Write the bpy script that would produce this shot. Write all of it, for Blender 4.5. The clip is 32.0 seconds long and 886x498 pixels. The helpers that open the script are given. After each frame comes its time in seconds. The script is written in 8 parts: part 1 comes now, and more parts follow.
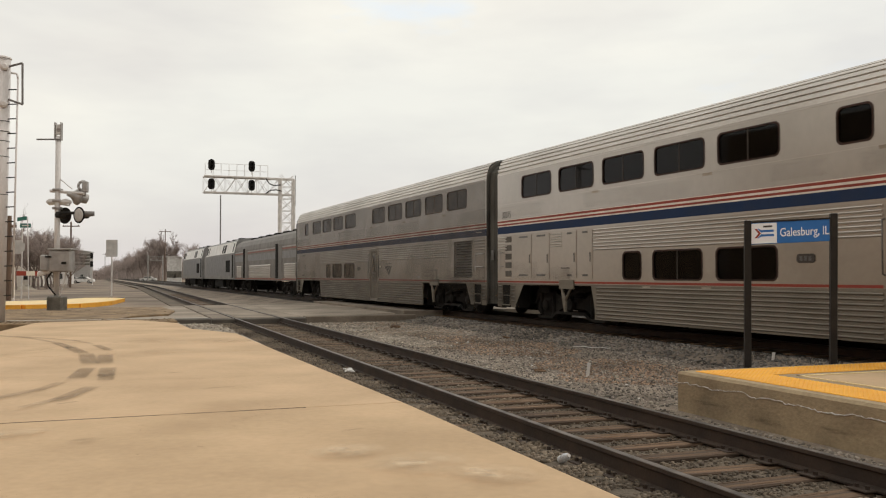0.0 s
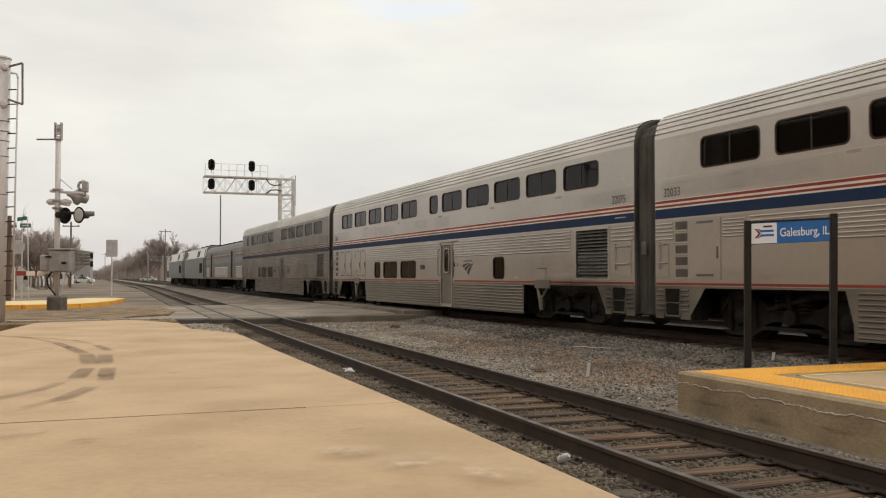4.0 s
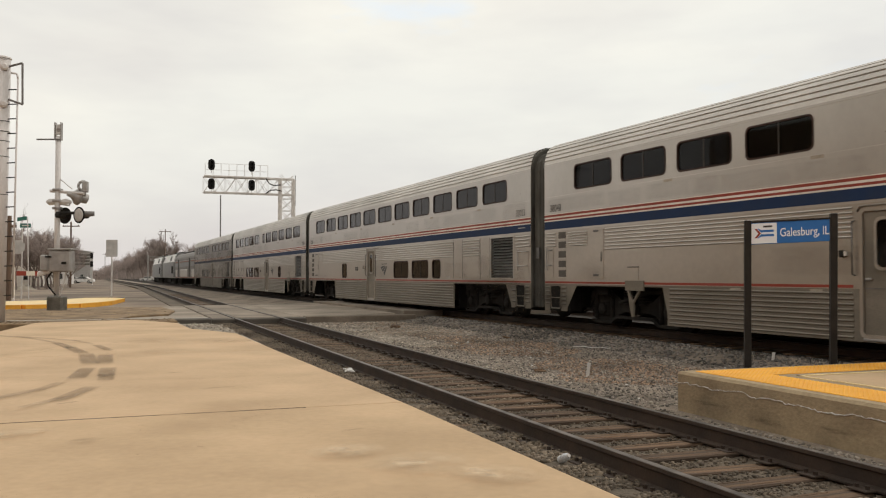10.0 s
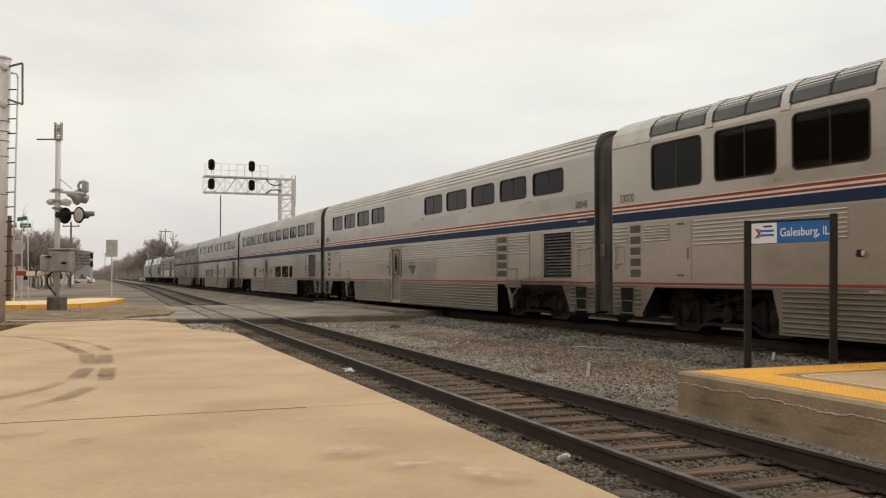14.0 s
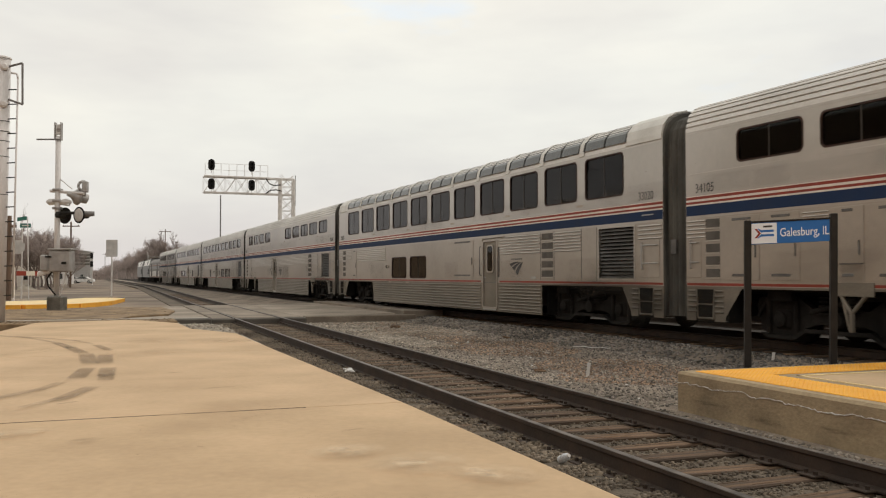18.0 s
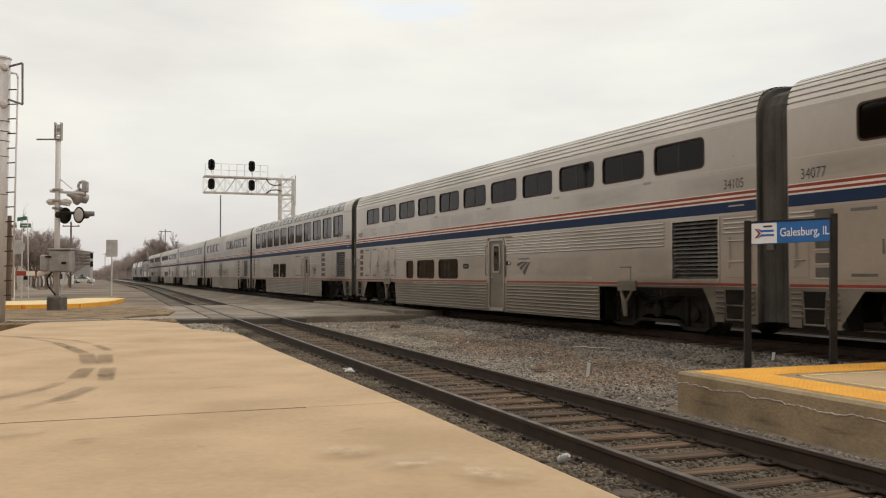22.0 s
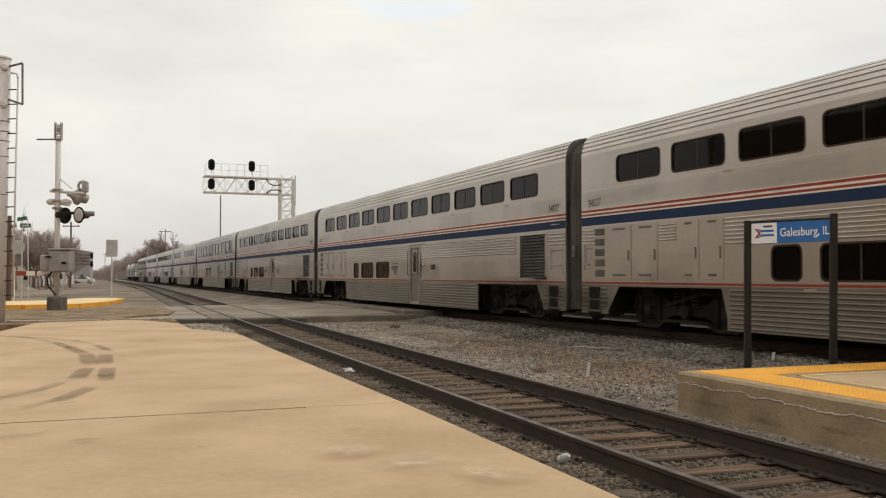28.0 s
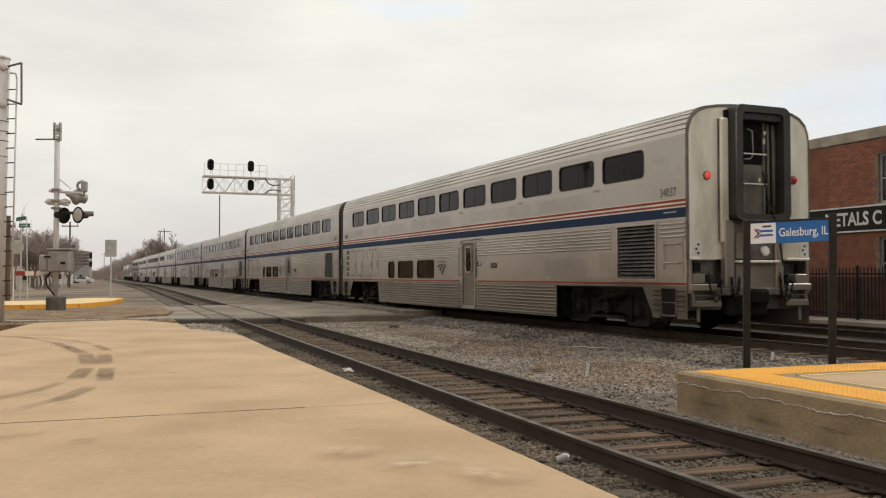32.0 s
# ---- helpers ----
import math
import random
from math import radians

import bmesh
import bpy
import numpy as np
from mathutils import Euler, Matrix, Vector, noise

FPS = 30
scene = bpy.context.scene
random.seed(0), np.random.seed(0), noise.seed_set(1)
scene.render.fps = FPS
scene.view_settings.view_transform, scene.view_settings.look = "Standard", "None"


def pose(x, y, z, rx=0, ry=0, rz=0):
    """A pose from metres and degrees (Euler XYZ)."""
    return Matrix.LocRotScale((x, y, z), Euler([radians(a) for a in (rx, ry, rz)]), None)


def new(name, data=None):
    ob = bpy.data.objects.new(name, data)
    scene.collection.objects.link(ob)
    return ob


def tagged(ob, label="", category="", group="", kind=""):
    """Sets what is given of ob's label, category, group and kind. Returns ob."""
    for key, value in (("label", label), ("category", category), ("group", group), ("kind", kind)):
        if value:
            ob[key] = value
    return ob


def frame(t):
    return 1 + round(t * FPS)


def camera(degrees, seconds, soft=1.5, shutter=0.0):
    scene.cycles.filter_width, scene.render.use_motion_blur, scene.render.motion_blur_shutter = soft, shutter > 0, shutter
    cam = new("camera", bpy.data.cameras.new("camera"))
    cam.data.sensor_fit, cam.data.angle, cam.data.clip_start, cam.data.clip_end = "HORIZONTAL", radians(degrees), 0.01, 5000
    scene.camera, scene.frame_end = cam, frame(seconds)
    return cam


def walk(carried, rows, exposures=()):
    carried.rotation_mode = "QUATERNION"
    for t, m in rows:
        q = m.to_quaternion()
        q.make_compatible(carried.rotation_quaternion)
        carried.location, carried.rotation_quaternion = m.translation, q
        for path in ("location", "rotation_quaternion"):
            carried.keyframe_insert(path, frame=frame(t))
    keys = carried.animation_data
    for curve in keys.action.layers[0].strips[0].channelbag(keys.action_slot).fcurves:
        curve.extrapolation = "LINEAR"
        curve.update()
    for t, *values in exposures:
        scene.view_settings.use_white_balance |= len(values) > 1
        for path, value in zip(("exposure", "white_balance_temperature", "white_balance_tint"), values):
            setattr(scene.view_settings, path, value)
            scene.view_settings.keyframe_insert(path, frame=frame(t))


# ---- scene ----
import itertools

cam = camera(53.334, 32.0, soft=1.15, shutter=0.2)
walk(cam, [(0.0, pose(0, 0, 1.28, 91.717, 0, 0)), (31.6, pose(0, 0, 1.28, 91.717, 0, 0)), (32.0, pose(0, 0, 1.28, 91.717, 0, -0.055))],
     exposures=[(0.0, 0.0), (32.0, 0.0)])

# ---- world, sun ----
SUN_EL, SUN_AZ = radians(52), radians(75)
world = bpy.data.worlds.new("overcast_sky")
scene.world = world
world.use_nodes = True
wn, wl = world.node_tree.nodes, world.node_tree.links
wn.clear()
w_out = wn.new("ShaderNodeOutputWorld")
w_bg = wn.new("ShaderNodeBackground")
w_bg.inputs["Strength"].default_value = 0.1
w_sky = wn.new("ShaderNodeTexSky")
w_sky.sky_type, w_sky.sun_disc = "NISHITA", False
w_sky.sun_elevation, w_sky.sun_rotation = SUN_EL, SUN_AZ
w_tc = wn.new("ShaderNodeTexCoord")
w_map = wn.new("ShaderNodeMapping")
w_map.inputs["Scale"].default_value = (1.0, 1.0, 3.4)
w_noise = wn.new("ShaderNodeTexNoise")
w_noise.inputs["Scale"].default_value, w_noise.inputs["Detail"].default_value, w_noise.inputs["Roughness"].default_value = 2.2, 5.0, 0.55
w_ramp = wn.new("ShaderNodeValToRGB")
w_ramp.color_ramp.elements[0].position, w_ramp.color_ramp.elements[0].color = 0.30, (7.92, 7.58, 7.26, 1)
w_ramp.color_ramp.elements[1].position, w_ramp.color_ramp.elements[1].color = 0.62, (9.9, 9.6, 8.75, 1)
w_mix = wn.new("ShaderNodeMixRGB")
w_mix.inputs[0].default_value = 0.93
w_gap = wn.new("ShaderNodeTexNoise")
w_gap.inputs["Scale"].default_value, w_gap.inputs["Detail"].default_value = 1.3, 3.0
w_thin = wn.new("ShaderNodeMapRange")
w_thin.inputs["From Min"].default_value, w_thin.inputs["From Max"].default_value = 0.40, 0.62
w_thin.inputs["To Min"].default_value, w_thin.inputs["To Max"].default_value = 0.98, 0.84
wl.new(w_map.outputs["Vector"], w_gap.inputs["Vector"])
wl.new(w_gap.outputs["Fac"], w_thin.inputs["Value"])
wl.new(w_thin.outputs["Result"], w_mix.inputs[0])
wl.new(w_tc.outputs["Generated"], w_map.inputs["Vector"])
wl.new(w_map.outputs["Vector"], w_noise.inputs["Vector"])
wl.new(w_noise.outputs["Fac"], w_ramp.inputs["Fac"])
w_last = w_ramp.outputs["Color"]
w_flat, w_fray = wn.new("ShaderNodeVectorMath"), wn.new("ShaderNodeTexNoise")
w_flat.operation, w_flat.inputs[1].default_value = "MULTIPLY", (1, 1, 3)
w_fray.inputs["Scale"].default_value, w_fray.inputs["Detail"].default_value = 14.0, 5.0
wl.new(w_tc.outputs["Generated"], w_flat.inputs[0])
wl.new(w_flat.outputs["Vector"], w_fray.inputs["Vector"])
for way, near, wide, share in (((-0.045, 0.957, 0.286 * 3), 0.0, 0.07, 0.5), ((0.43, 0.885, 0.175 * 3), 0.03, 0.16, 0.5)):
    w_way, w_rag, w_edge, w_blue = wn.new("ShaderNodeVectorMath"), wn.new("ShaderNodeMath"), wn.new("ShaderNodeMapRange"), wn.new("ShaderNodeMixRGB")
    w_way.operation, w_way.inputs[1].default_value = "DISTANCE", way
    w_rag.operation, w_rag.inputs[1].default_value, w_rag.inputs[2].default_value = "MULTIPLY_ADD", -0.30, 0.16
    w_sum = wn.new("ShaderNodeMath")
    w_edge.inputs["From Min"].default_value, w_edge.inputs["From Max"].default_value, w_edge.inputs["To Min"].default_value, w_edge.inputs["To Max"].default_value = near, wide, share, 0.0
    w_blue.inputs[2].default_value = (8.1, 9.2, 10.6, 1)
    wl.new(w_flat.outputs["Vector"], w_way.inputs[0])
    wl.new(w_fray.outputs["Fac"], w_rag.inputs[0])
    wl.new(w_way.outputs["Value"], w_sum.inputs[0])
    wl.new(w_rag.outputs["Value"], w_sum.inputs[1])
    wl.new(w_sum.outputs["Value"], w_edge.inputs["Value"])
    wl.new(w_edge.outputs["Result"], w_blue.inputs[0])
    wl.new(w_last, w_blue.inputs[1])
    w_last = w_blue.outputs["Color"]
wl.new(w_sky.outputs["Color"], w_mix.inputs[1])
wl.new(w_last, w_mix.inputs[2])
w_sep = wn.new("ShaderNodeSeparateXYZ")
w_low = wn.new("ShaderNodeMapRange")
w_low.inputs["From Min"].default_value, w_low.inputs["From Max"].default_value = 0.0, 0.16
w_band = wn.new("ShaderNodeMixRGB")
w_band.blend_type = "MULTIPLY"
w_band.inputs[0].default_value = 1.0
w_veil = wn.new("ShaderNodeMixRGB")
w_veil.inputs[1].default_value, w_veil.inputs[2].default_value = (0.84, 0.815, 0.86, 1), (1.02, 1.02, 1.0, 1)
wl.new(w_tc.outputs["Generated"], w_sep.inputs["Vector"])
wl.new(w_sep.outputs["Z"], w_low.inputs["Value"])
wl.new(w_low.outputs["Result"], w_veil.inputs[0])
wl.new(w_mix.outputs["Color"], w_band.inputs[1])
wl.new(w_veil.outputs["Color"], w_band.inputs[2])
wl.new(w_band.outputs["Color"], w_bg.inputs["Color"])
wl.new(w_bg.outputs["Background"], w_out.inputs["Surface"])

sun_data = bpy.data.lights.new("sun", "SUN")
sun_data.energy, sun_data.angle, sun_data.color = 0.9, radians(14), (1.0, 0.95, 0.87)
sun = new("sun", sun_data)
sun.rotation_euler = (math.pi / 2 - SUN_EL, 0, math.pi - SUN_AZ)


# ---- materials ----
def material(name, base, rough=0.7, metal=0.0, dark=None, scale=6.0, fine=60.0, bump=0.2, amount=0.5, stretch=(1, 1, 1), spec=0.5, per_object=0.0, per_island=0.0, coords="Object", contrast=(0.35, 0.65), wear=0.12):
    """A surface with variation at two scales: broad stains and fine grain, and a little relief."""
    m = bpy.data.materials.new(name)
    m.use_nodes = True
    n, l = m.node_tree.nodes, m.node_tree.links
    b = n["Principled BSDF"]
    b.inputs["Roughness"].default_value, b.inputs["Metallic"].default_value = rough, metal
    b.inputs["Specular IOR Level"].default_value = spec
    tc, mp = n.new("ShaderNodeTexCoord"), n.new("ShaderNodeMapping")
    mp.inputs["Scale"].default_value = stretch
    l.new(tc.outputs[coords], mp.inputs["Vector"])
    big, small = n.new("ShaderNodeTexNoise"), n.new("ShaderNodeTexNoise")
    big.inputs["Scale"].default_value, big.inputs["Detail"].default_value = scale, 5
    small.inputs["Scale"].default_value, small.inputs["Detail"].default_value = fine, 3
    for t in (big, small):
        l.new(mp.outputs["Vector"], t.inputs["Vector"])
    ramp = n.new("ShaderNodeMapRange")
    ramp.inputs["From Min"].default_value, ramp.inputs["From Max"].default_value = contrast
    l.new(big.outputs["Fac"], ramp.inputs["Value"])
    dark = dark or tuple(c * 0.55 for c in base)
    mix = n.new("ShaderNodeMixRGB")
    mix.inputs[1].default_value, mix.inputs[2].default_value = (*dark, 1), (*base, 1)
    l.new(ramp.outputs["Result"], mix.inputs[0])
    grain = n.new("ShaderNodeMixRGB")
    grain.blend_type = "OVERLAY"
    grain.inputs[0].default_value = amount
    l.new(mix.outputs["Color"], grain.inputs[1])
    gray = n.new("ShaderNodeRGBToBW")
    l.new(small.outputs["Color"], gray.inputs["Color"])
    l.new(gray.outputs["Val"], grain.inputs[2])
    last = grain.outputs["Color"]
    for share, node, socket in ((per_object, "ShaderNodeObjectInfo", "Random"), (per_island, "ShaderNodeNewGeometry", "Random Per Island")):
        if share:
            info, hsv, rng = n.new(node), n.new("ShaderNodeHueSaturation"), n.new("ShaderNodeMapRange")
            rng.inputs["To Min"].default_value, rng.inputs["To Max"].default_value = 1 - share, 1 + share
            l.new(info.outputs[socket], rng.inputs["Value"])
            l.new(rng.outputs["Result"], hsv.inputs["Value"])
            l.new(last, hsv.inputs["Color"])
            last = hsv.outputs["Color"]
    l.new(last, b.inputs["Base Color"])
    rr = n.new("ShaderNodeMapRange")
    rr.inputs["To Min"].default_value, rr.inputs["To Max"].default_value = max(rough - wear, 0.03), min(rough + wear, 1)
    l.new(small.outputs["Fac"], rr.inputs["Value"])
    l.new(rr.outputs["Result"], b.inputs["Roughness"])
    if bump:
        bp = n.new("ShaderNodeBump")
        bp.inputs["Strength"].default_value, bp.inputs["Distance"].default_value = bump, 0.02
        l.new(small.outputs["Fac"], bp.inputs["Height"])
        l.new(bp.outputs["Normal"], b.inputs["Normal"])
    return m


def plain(name, base, rough=0.5, metal=0.0, emit=0.0):
    m = bpy.data.materials.new(name)
    m.use_nodes = True
    b = m.node_tree.nodes["Principled BSDF"]
    b.inputs["Base Color"].default_value, b.inputs["Roughness"].default_value, b.inputs["Metallic"].default_value = (*base, 1), rough, metal
    if emit:
        b.inputs["Emission Color"].default_value, b.inputs["Emission Strength"].default_value = (*base, 1), emit
    return m


def glass_material(name, tint, rough=0.03, ior=1.45):
    m = bpy.data.materials.new(name)
    m.use_nodes = True
    b = m.node_tree.nodes["Principled BSDF"]
    b.inputs["Base Color"].default_value, b.inputs["Roughness"].default_value = (*tint, 1), rough
    b.inputs["Transmission Weight"].default_value, b.inputs["IOR"].default_value = 1.0, ior
    return m


# lower side: dust and the ground's dark reflection are both in this colour
STEEL_LOW = material("dim_lower_steel", (0.44, 0.40, 0.355), 0.32, 0.70, (0.35, 0.315, 0.275), 0.5, 12, 0, 0.12, (1, 0.6, 0.7), spec=0.3, wear=0.05)
STEEL = material("stainless_steel", (0.47, 0.438, 0.402), 0.30, 0.78, (0.405, 0.376, 0.342), 0.5, 12, 0, 0.10, (1, 0.6, 0.5), spec=0.3, wear=0.05)
# brake dust, plus the dark ground mirrored low on the side, put into colour
DIRTY_DIM_STEEL = material("dirty_dim_steel", (0.235, 0.205, 0.165), 0.6, 0.3, (0.15, 0.13, 0.10), 0.9, 30, 0.06, 0.3, (1, 0.6, 1.5))
DIRTY_DIM_FLUTE = material("dirty_dim_flutes", (0.225, 0.197, 0.16), 0.42, 0.5, (0.155, 0.133, 0.107), 1.0, 14, 0, 0.15, (1, 0.25, 1), wear=0.06)
STEEL_ROOF = material("roof_steel", (0.68, 0.65, 0.61), 0.45, 0.5, (0.53, 0.505, 0.47), 1.2, 30, 0.04, 0.3, (1, 0.3, 1))
STEEL_FLUTE = material("fluted_steel", (0.56, 0.525, 0.487), 0.34, 0.75, (0.42, 0.39, 0.355), 1.2, 12, 0, 0.12, (1, 0.2, 1), wear=0.05)
STEEL_END = material("end_wall_steel", (0.78, 0.745, 0.645), 0.5, 0.2, (0.47, 0.43, 0.345), 1.3, 30, 0.06, 0.3, (1, 1, 0.35), contrast=(0.3, 0.55))
GREY_PAINT = material("silver_grey_paint", (0.40, 0.39, 0.38), 0.45, 0.3, (0.28, 0.27, 0.26), 1.2, 40, 0.03, 0.25)
RED = material("red_stripe_paint", (0.30, 0.055, 0.038), 0.5, 0, (0.24, 0.05, 0.036), 2, 50, 0.02, 0.2, spec=0.2)
WHITE = material("white_stripe_paint", (0.78, 0.725, 0.65), 0.55, 0, (0.66, 0.60, 0.53), 2, 50, 0.02, 0.2)
BLUE = material("blue_stripe_paint", (0.019, 0.037, 0.09), 0.6, 0, (0.024, 0.039, 0.082), 2, 50, 0.02, 0.2, spec=0.1)
DARK_STEEL = material("dark_brown_steel", (0.17, 0.155, 0.13), 0.7, 0.2, (0.07, 0.062, 0.052), 2.5, 25, 0.2, 0.4, contrast=(0.3, 0.6))
PLATE_BROWN = material("brown_plate", (0.06, 0.046, 0.036), 0.6, 0, None, 4, 40, 0.05, 0.3)
RUBBER = material("black_rubber", (0.028, 0.026, 0.024), 0.65, 0, None, 8, 60, 0.1, 0.3)
# near black: the shade under the floors is put into the running-gear colours
NEAR_BLACK = material("near_black_metal", (0.015, 0.0135, 0.012), 0.9, 0.0, (0.007, 0.0063, 0.0056), 3, 40, 0.3, 0.4, spec=0.15)
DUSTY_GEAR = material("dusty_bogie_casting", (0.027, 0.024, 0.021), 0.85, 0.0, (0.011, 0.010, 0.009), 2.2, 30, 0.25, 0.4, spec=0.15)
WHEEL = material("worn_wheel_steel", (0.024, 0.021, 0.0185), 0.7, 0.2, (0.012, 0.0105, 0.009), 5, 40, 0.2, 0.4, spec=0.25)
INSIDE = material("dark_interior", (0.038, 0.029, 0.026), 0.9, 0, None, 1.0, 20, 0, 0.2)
LOUVRE = material("louvre_blades", (0.16, 0.155, 0.15), 0.5, 0.3, (0.09, 0.085, 0.08), 4, 40, 0.05, 0.3)
GLASS = glass_material("tinted_train_glass", (0.066, 0.050, 0.043), 0.02, 1.22)
RED_LENS = plain("red_lens", (0.55, 0.03, 0.02), 0.15)
LAMP_RED = plain("lit_red_marker", (0.75, 0.07, 0.045), 0.2, 0, 0.45)
DARK_INK = plain("dark_lettering", (0.05, 0.047, 0.045), 0.6)
EMBLEM_GREY = plain("faded_dark_print", (0.05, 0.05, 0.052), 0.6)
CONCRETE = material("tan_concrete", (0.595, 0.423, 0.26), 0.85, 0, (0.44, 0.31, 0.187), 0.75, 13, 0.04, 0.16, spec=0.3, contrast=(0.28, 0.72))
BLEACHED = material("bleached_tan_concrete", (0.61, 0.435, 0.273), 0.85, 0, (0.465, 0.327, 0.20), 0.75, 13, 0.04, 0.16, spec=0.3, contrast=(0.28, 0.72))
WALL_CONCRETE = material("weathered_concrete", (0.37, 0.285, 0.175), 0.9, 0, (0.21, 0.16, 0.098), 2.0, 25, 0.4, 0.4, (0.8, 0.8, 1.3), contrast=(0.25, 0.6))
CROSSING = material("worn_crossing_panel", (0.275, 0.228, 0.178), 0.9, 0, (0.165, 0.134, 0.103), 0.9, 16, 0.2, 0.4, per_object=0.12)
TRACK_STONE = material("dirt_filled_ballast", (0.20, 0.157, 0.113), 0.95, 0, (0.08, 0.061, 0.043), 0.7, 20, 0.2, 0.4, per_island=0.45)
TRACK_DIRT = material("dirt_in_the_track", (0.135, 0.103, 0.073), 0.95, 0, (0.08, 0.063, 0.045), 0.9, 30, 0.8, 0.7)
KERB_FACE = material("dark_kerb_concrete", (0.115, 0.10, 0.083), 0.9, 0, (0.06, 0.051, 0.042), 1.2, 20, 0.3, 0.4)
GREY_CONCRETE = material("grey_concrete", (0.42, 0.37, 0.31), 0.9, 0, (0.27, 0.24, 0.20), 0.6, 16, 0.2, 0.4)
ASPHALT = material("worn_asphalt", (0.33, 0.277, 0.22), 0.9, 0, (0.205, 0.168, 0.13), 0.5, 18, 0.3, 0.5)
DIRT = material("dead_grass_and_dirt", (0.30, 0.22, 0.145), 0.95, 0, (0.13, 0.094, 0.062), 0.25, 6, 0.5, 0.6)
# oil stains, with the shadow of the train put into the black
OILY_SHADED_BED = material("oily_shaded_ballast", (0.055, 0.047, 0.04), 0.95, 0, (0.025, 0.021, 0.018), 1.3, 38, 1.0, 0.8)
GRAVEL_BED = material("fine_ballast", (0.31, 0.253, 0.198), 0.95, 0, (0.155, 0.122, 0.093), 0.8, 38, 1.0, 0.8)
STONE = material("ballast_stone", (0.34, 0.298, 0.252), 0.9, 0, (0.155, 0.132, 0.11), 0.6, 20, 0.2, 0.4, per_island=0.75)
SHOULDER_STONE = material("dark_shoulder_stone", (0.225, 0.203, 0.18), 0.9, 0, (0.095, 0.084, 0.073), 0.6, 20, 0.2, 0.4, per_island=0.65)
TIE = material("weathered_tie", (0.18, 0.108, 0.06), 0.9, 0, (0.055, 0.036, 0.024), 2.6, 18, 0.6, 0.6, (0.35, 5, 5), per_object=0.3)
RAIL = material("rusty_rail", (0.058, 0.037, 0.024), 0.7, 0.1, (0.035, 0.023, 0.016), 3, 50, 0.15, 0.4)
RAIL_TOP = material("polished_rail_head", (0.17, 0.145, 0.125), 0.48, 0.3, (0.055, 0.044, 0.036), 5, 60, 0.03, 0.3)
YELLOW = material("yellow_tactile_paint", (0.90, 0.44, 0.045), 0.6, 0, (0.78, 0.36, 0.035), 2.0, 30, 0.1, 0.25)
POLE_STEEL = material("galvanised_pole", (0.69, 0.65, 0.625), 0.55, 0.05, (0.555, 0.515, 0.49), 1.5, 30, 0.06, 0.35, (1, 1, 0.3))
BOX_STEEL = material("galvanised_box", (0.42, 0.40, 0.38), 0.5, 0.3, (0.30, 0.28, 0.26), 3, 30, 0.05, 0.3)
DULL_BRACKET = material("dull_galvanised_bracket", (0.20, 0.185, 0.175), 0.6, 0.1, (0.13, 0.12, 0.112), 4, 40, 0.05, 0.3)
BLACK = material("matt_black_paint", (0.014, 0.013, 0.012), 0.7, 0, (0.022, 0.02, 0.018), 4, 50, 0.05, 0.3, spec=0.2)
POST = material("dark_brown_post_paint", (0.028, 0.024, 0.020), 0.6, 0, (0.018, 0.015, 0.013), 6, 50, 0.06, 0.3, spec=0.25)
ALUMINIUM = material("pale_aluminium", (0.74, 0.70, 0.66), 0.5, 0.1, (0.6, 0.56, 0.52), 2, 30, 0.03, 0.3)
VERGE = material("brown_dead_grass", (0.30, 0.205, 0.115), 0.95, 0, (0.15, 0.10, 0.056), 1.4, 9, 0.5, 0.6)
CREAM_TOP = material("cream_yellow_paint", (0.82, 0.60, 0.27), 0.8, 0, (0.72, 0.50, 0.19), 1.5, 20, 0.1, 0.3)
PALE_PAVING = material("cream_painted_paving", (0.85, 0.66, 0.36), 0.8, 0, (0.70, 0.53, 0.28), 1.2, 20, 0.1, 0.25)
LOT = material("bare_brown_dirt", (0.275, 0.212, 0.157), 0.95, 0, (0.10, 0.075, 0.055), 0.16, 4, 0.4, 0.5)
BARK = material("grey_bark", (0.27, 0.213, 0.185), 0.95, 0, (0.17, 0.132, 0.112), 2, 20, 0.3, 0.4)
TWIG = material("bare_twigs", (0.37, 0.305, 0.275), 0.95, 0, (0.26, 0.21, 0.19), 1, 10, 0, 0.3, per_island=0.25)
WOOD_POLE = material("wooden_pole", (0.17, 0.11, 0.075), 0.9, 0, (0.10, 0.065, 0.045), 3, 30, 0.3, 0.4, (3, 3, 0.4))
BRICK = material("red_brick", (0.33, 0.128, 0.075), 0.9, 0, (0.23, 0.085, 0.052), 3, 30, 0.3, 0.4, per_object=0.22)
DARK_BRICK = material("dark_red_brick", (0.11, 0.048, 0.033), 0.9, 0, (0.065, 0.03, 0.022), 3, 30, 0.3, 0.4)
TAN_BRICK = material("tan_brick", (0.42, 0.31, 0.21), 0.9, 0, (0.30, 0.215, 0.14), 0.5, 8, 0.2, 0.4)
MORTAR = material("mortar", (0.27, 0.19, 0.145), 0.95, 0, None, 5, 40, 0.3, 0.4)
LIMESTONE = material("limestone_cap", (0.42, 0.37, 0.30), 0.85, 0, (0.28, 0.24, 0.19), 2, 25, 0.2, 0.4)
WHITE_PAINT = material("white_paint", (0.72, 0.70, 0.67), 0.6, 0, (0.55, 0.52, 0.49), 2, 30, 0.05, 0.3)
SIGN_BLUE = material("blue_sign_enamel", (0.045, 0.175, 0.50), 0.5, 0, (0.042, 0.16, 0.46), 3, 40, 0, 0.1, spec=0.15)
SIGN_WHITE = material("white_sign_enamel", (0.87, 0.90, 0.95), 0.5, 0, (0.82, 0.85, 0.90), 3, 40, 0, 0.1)
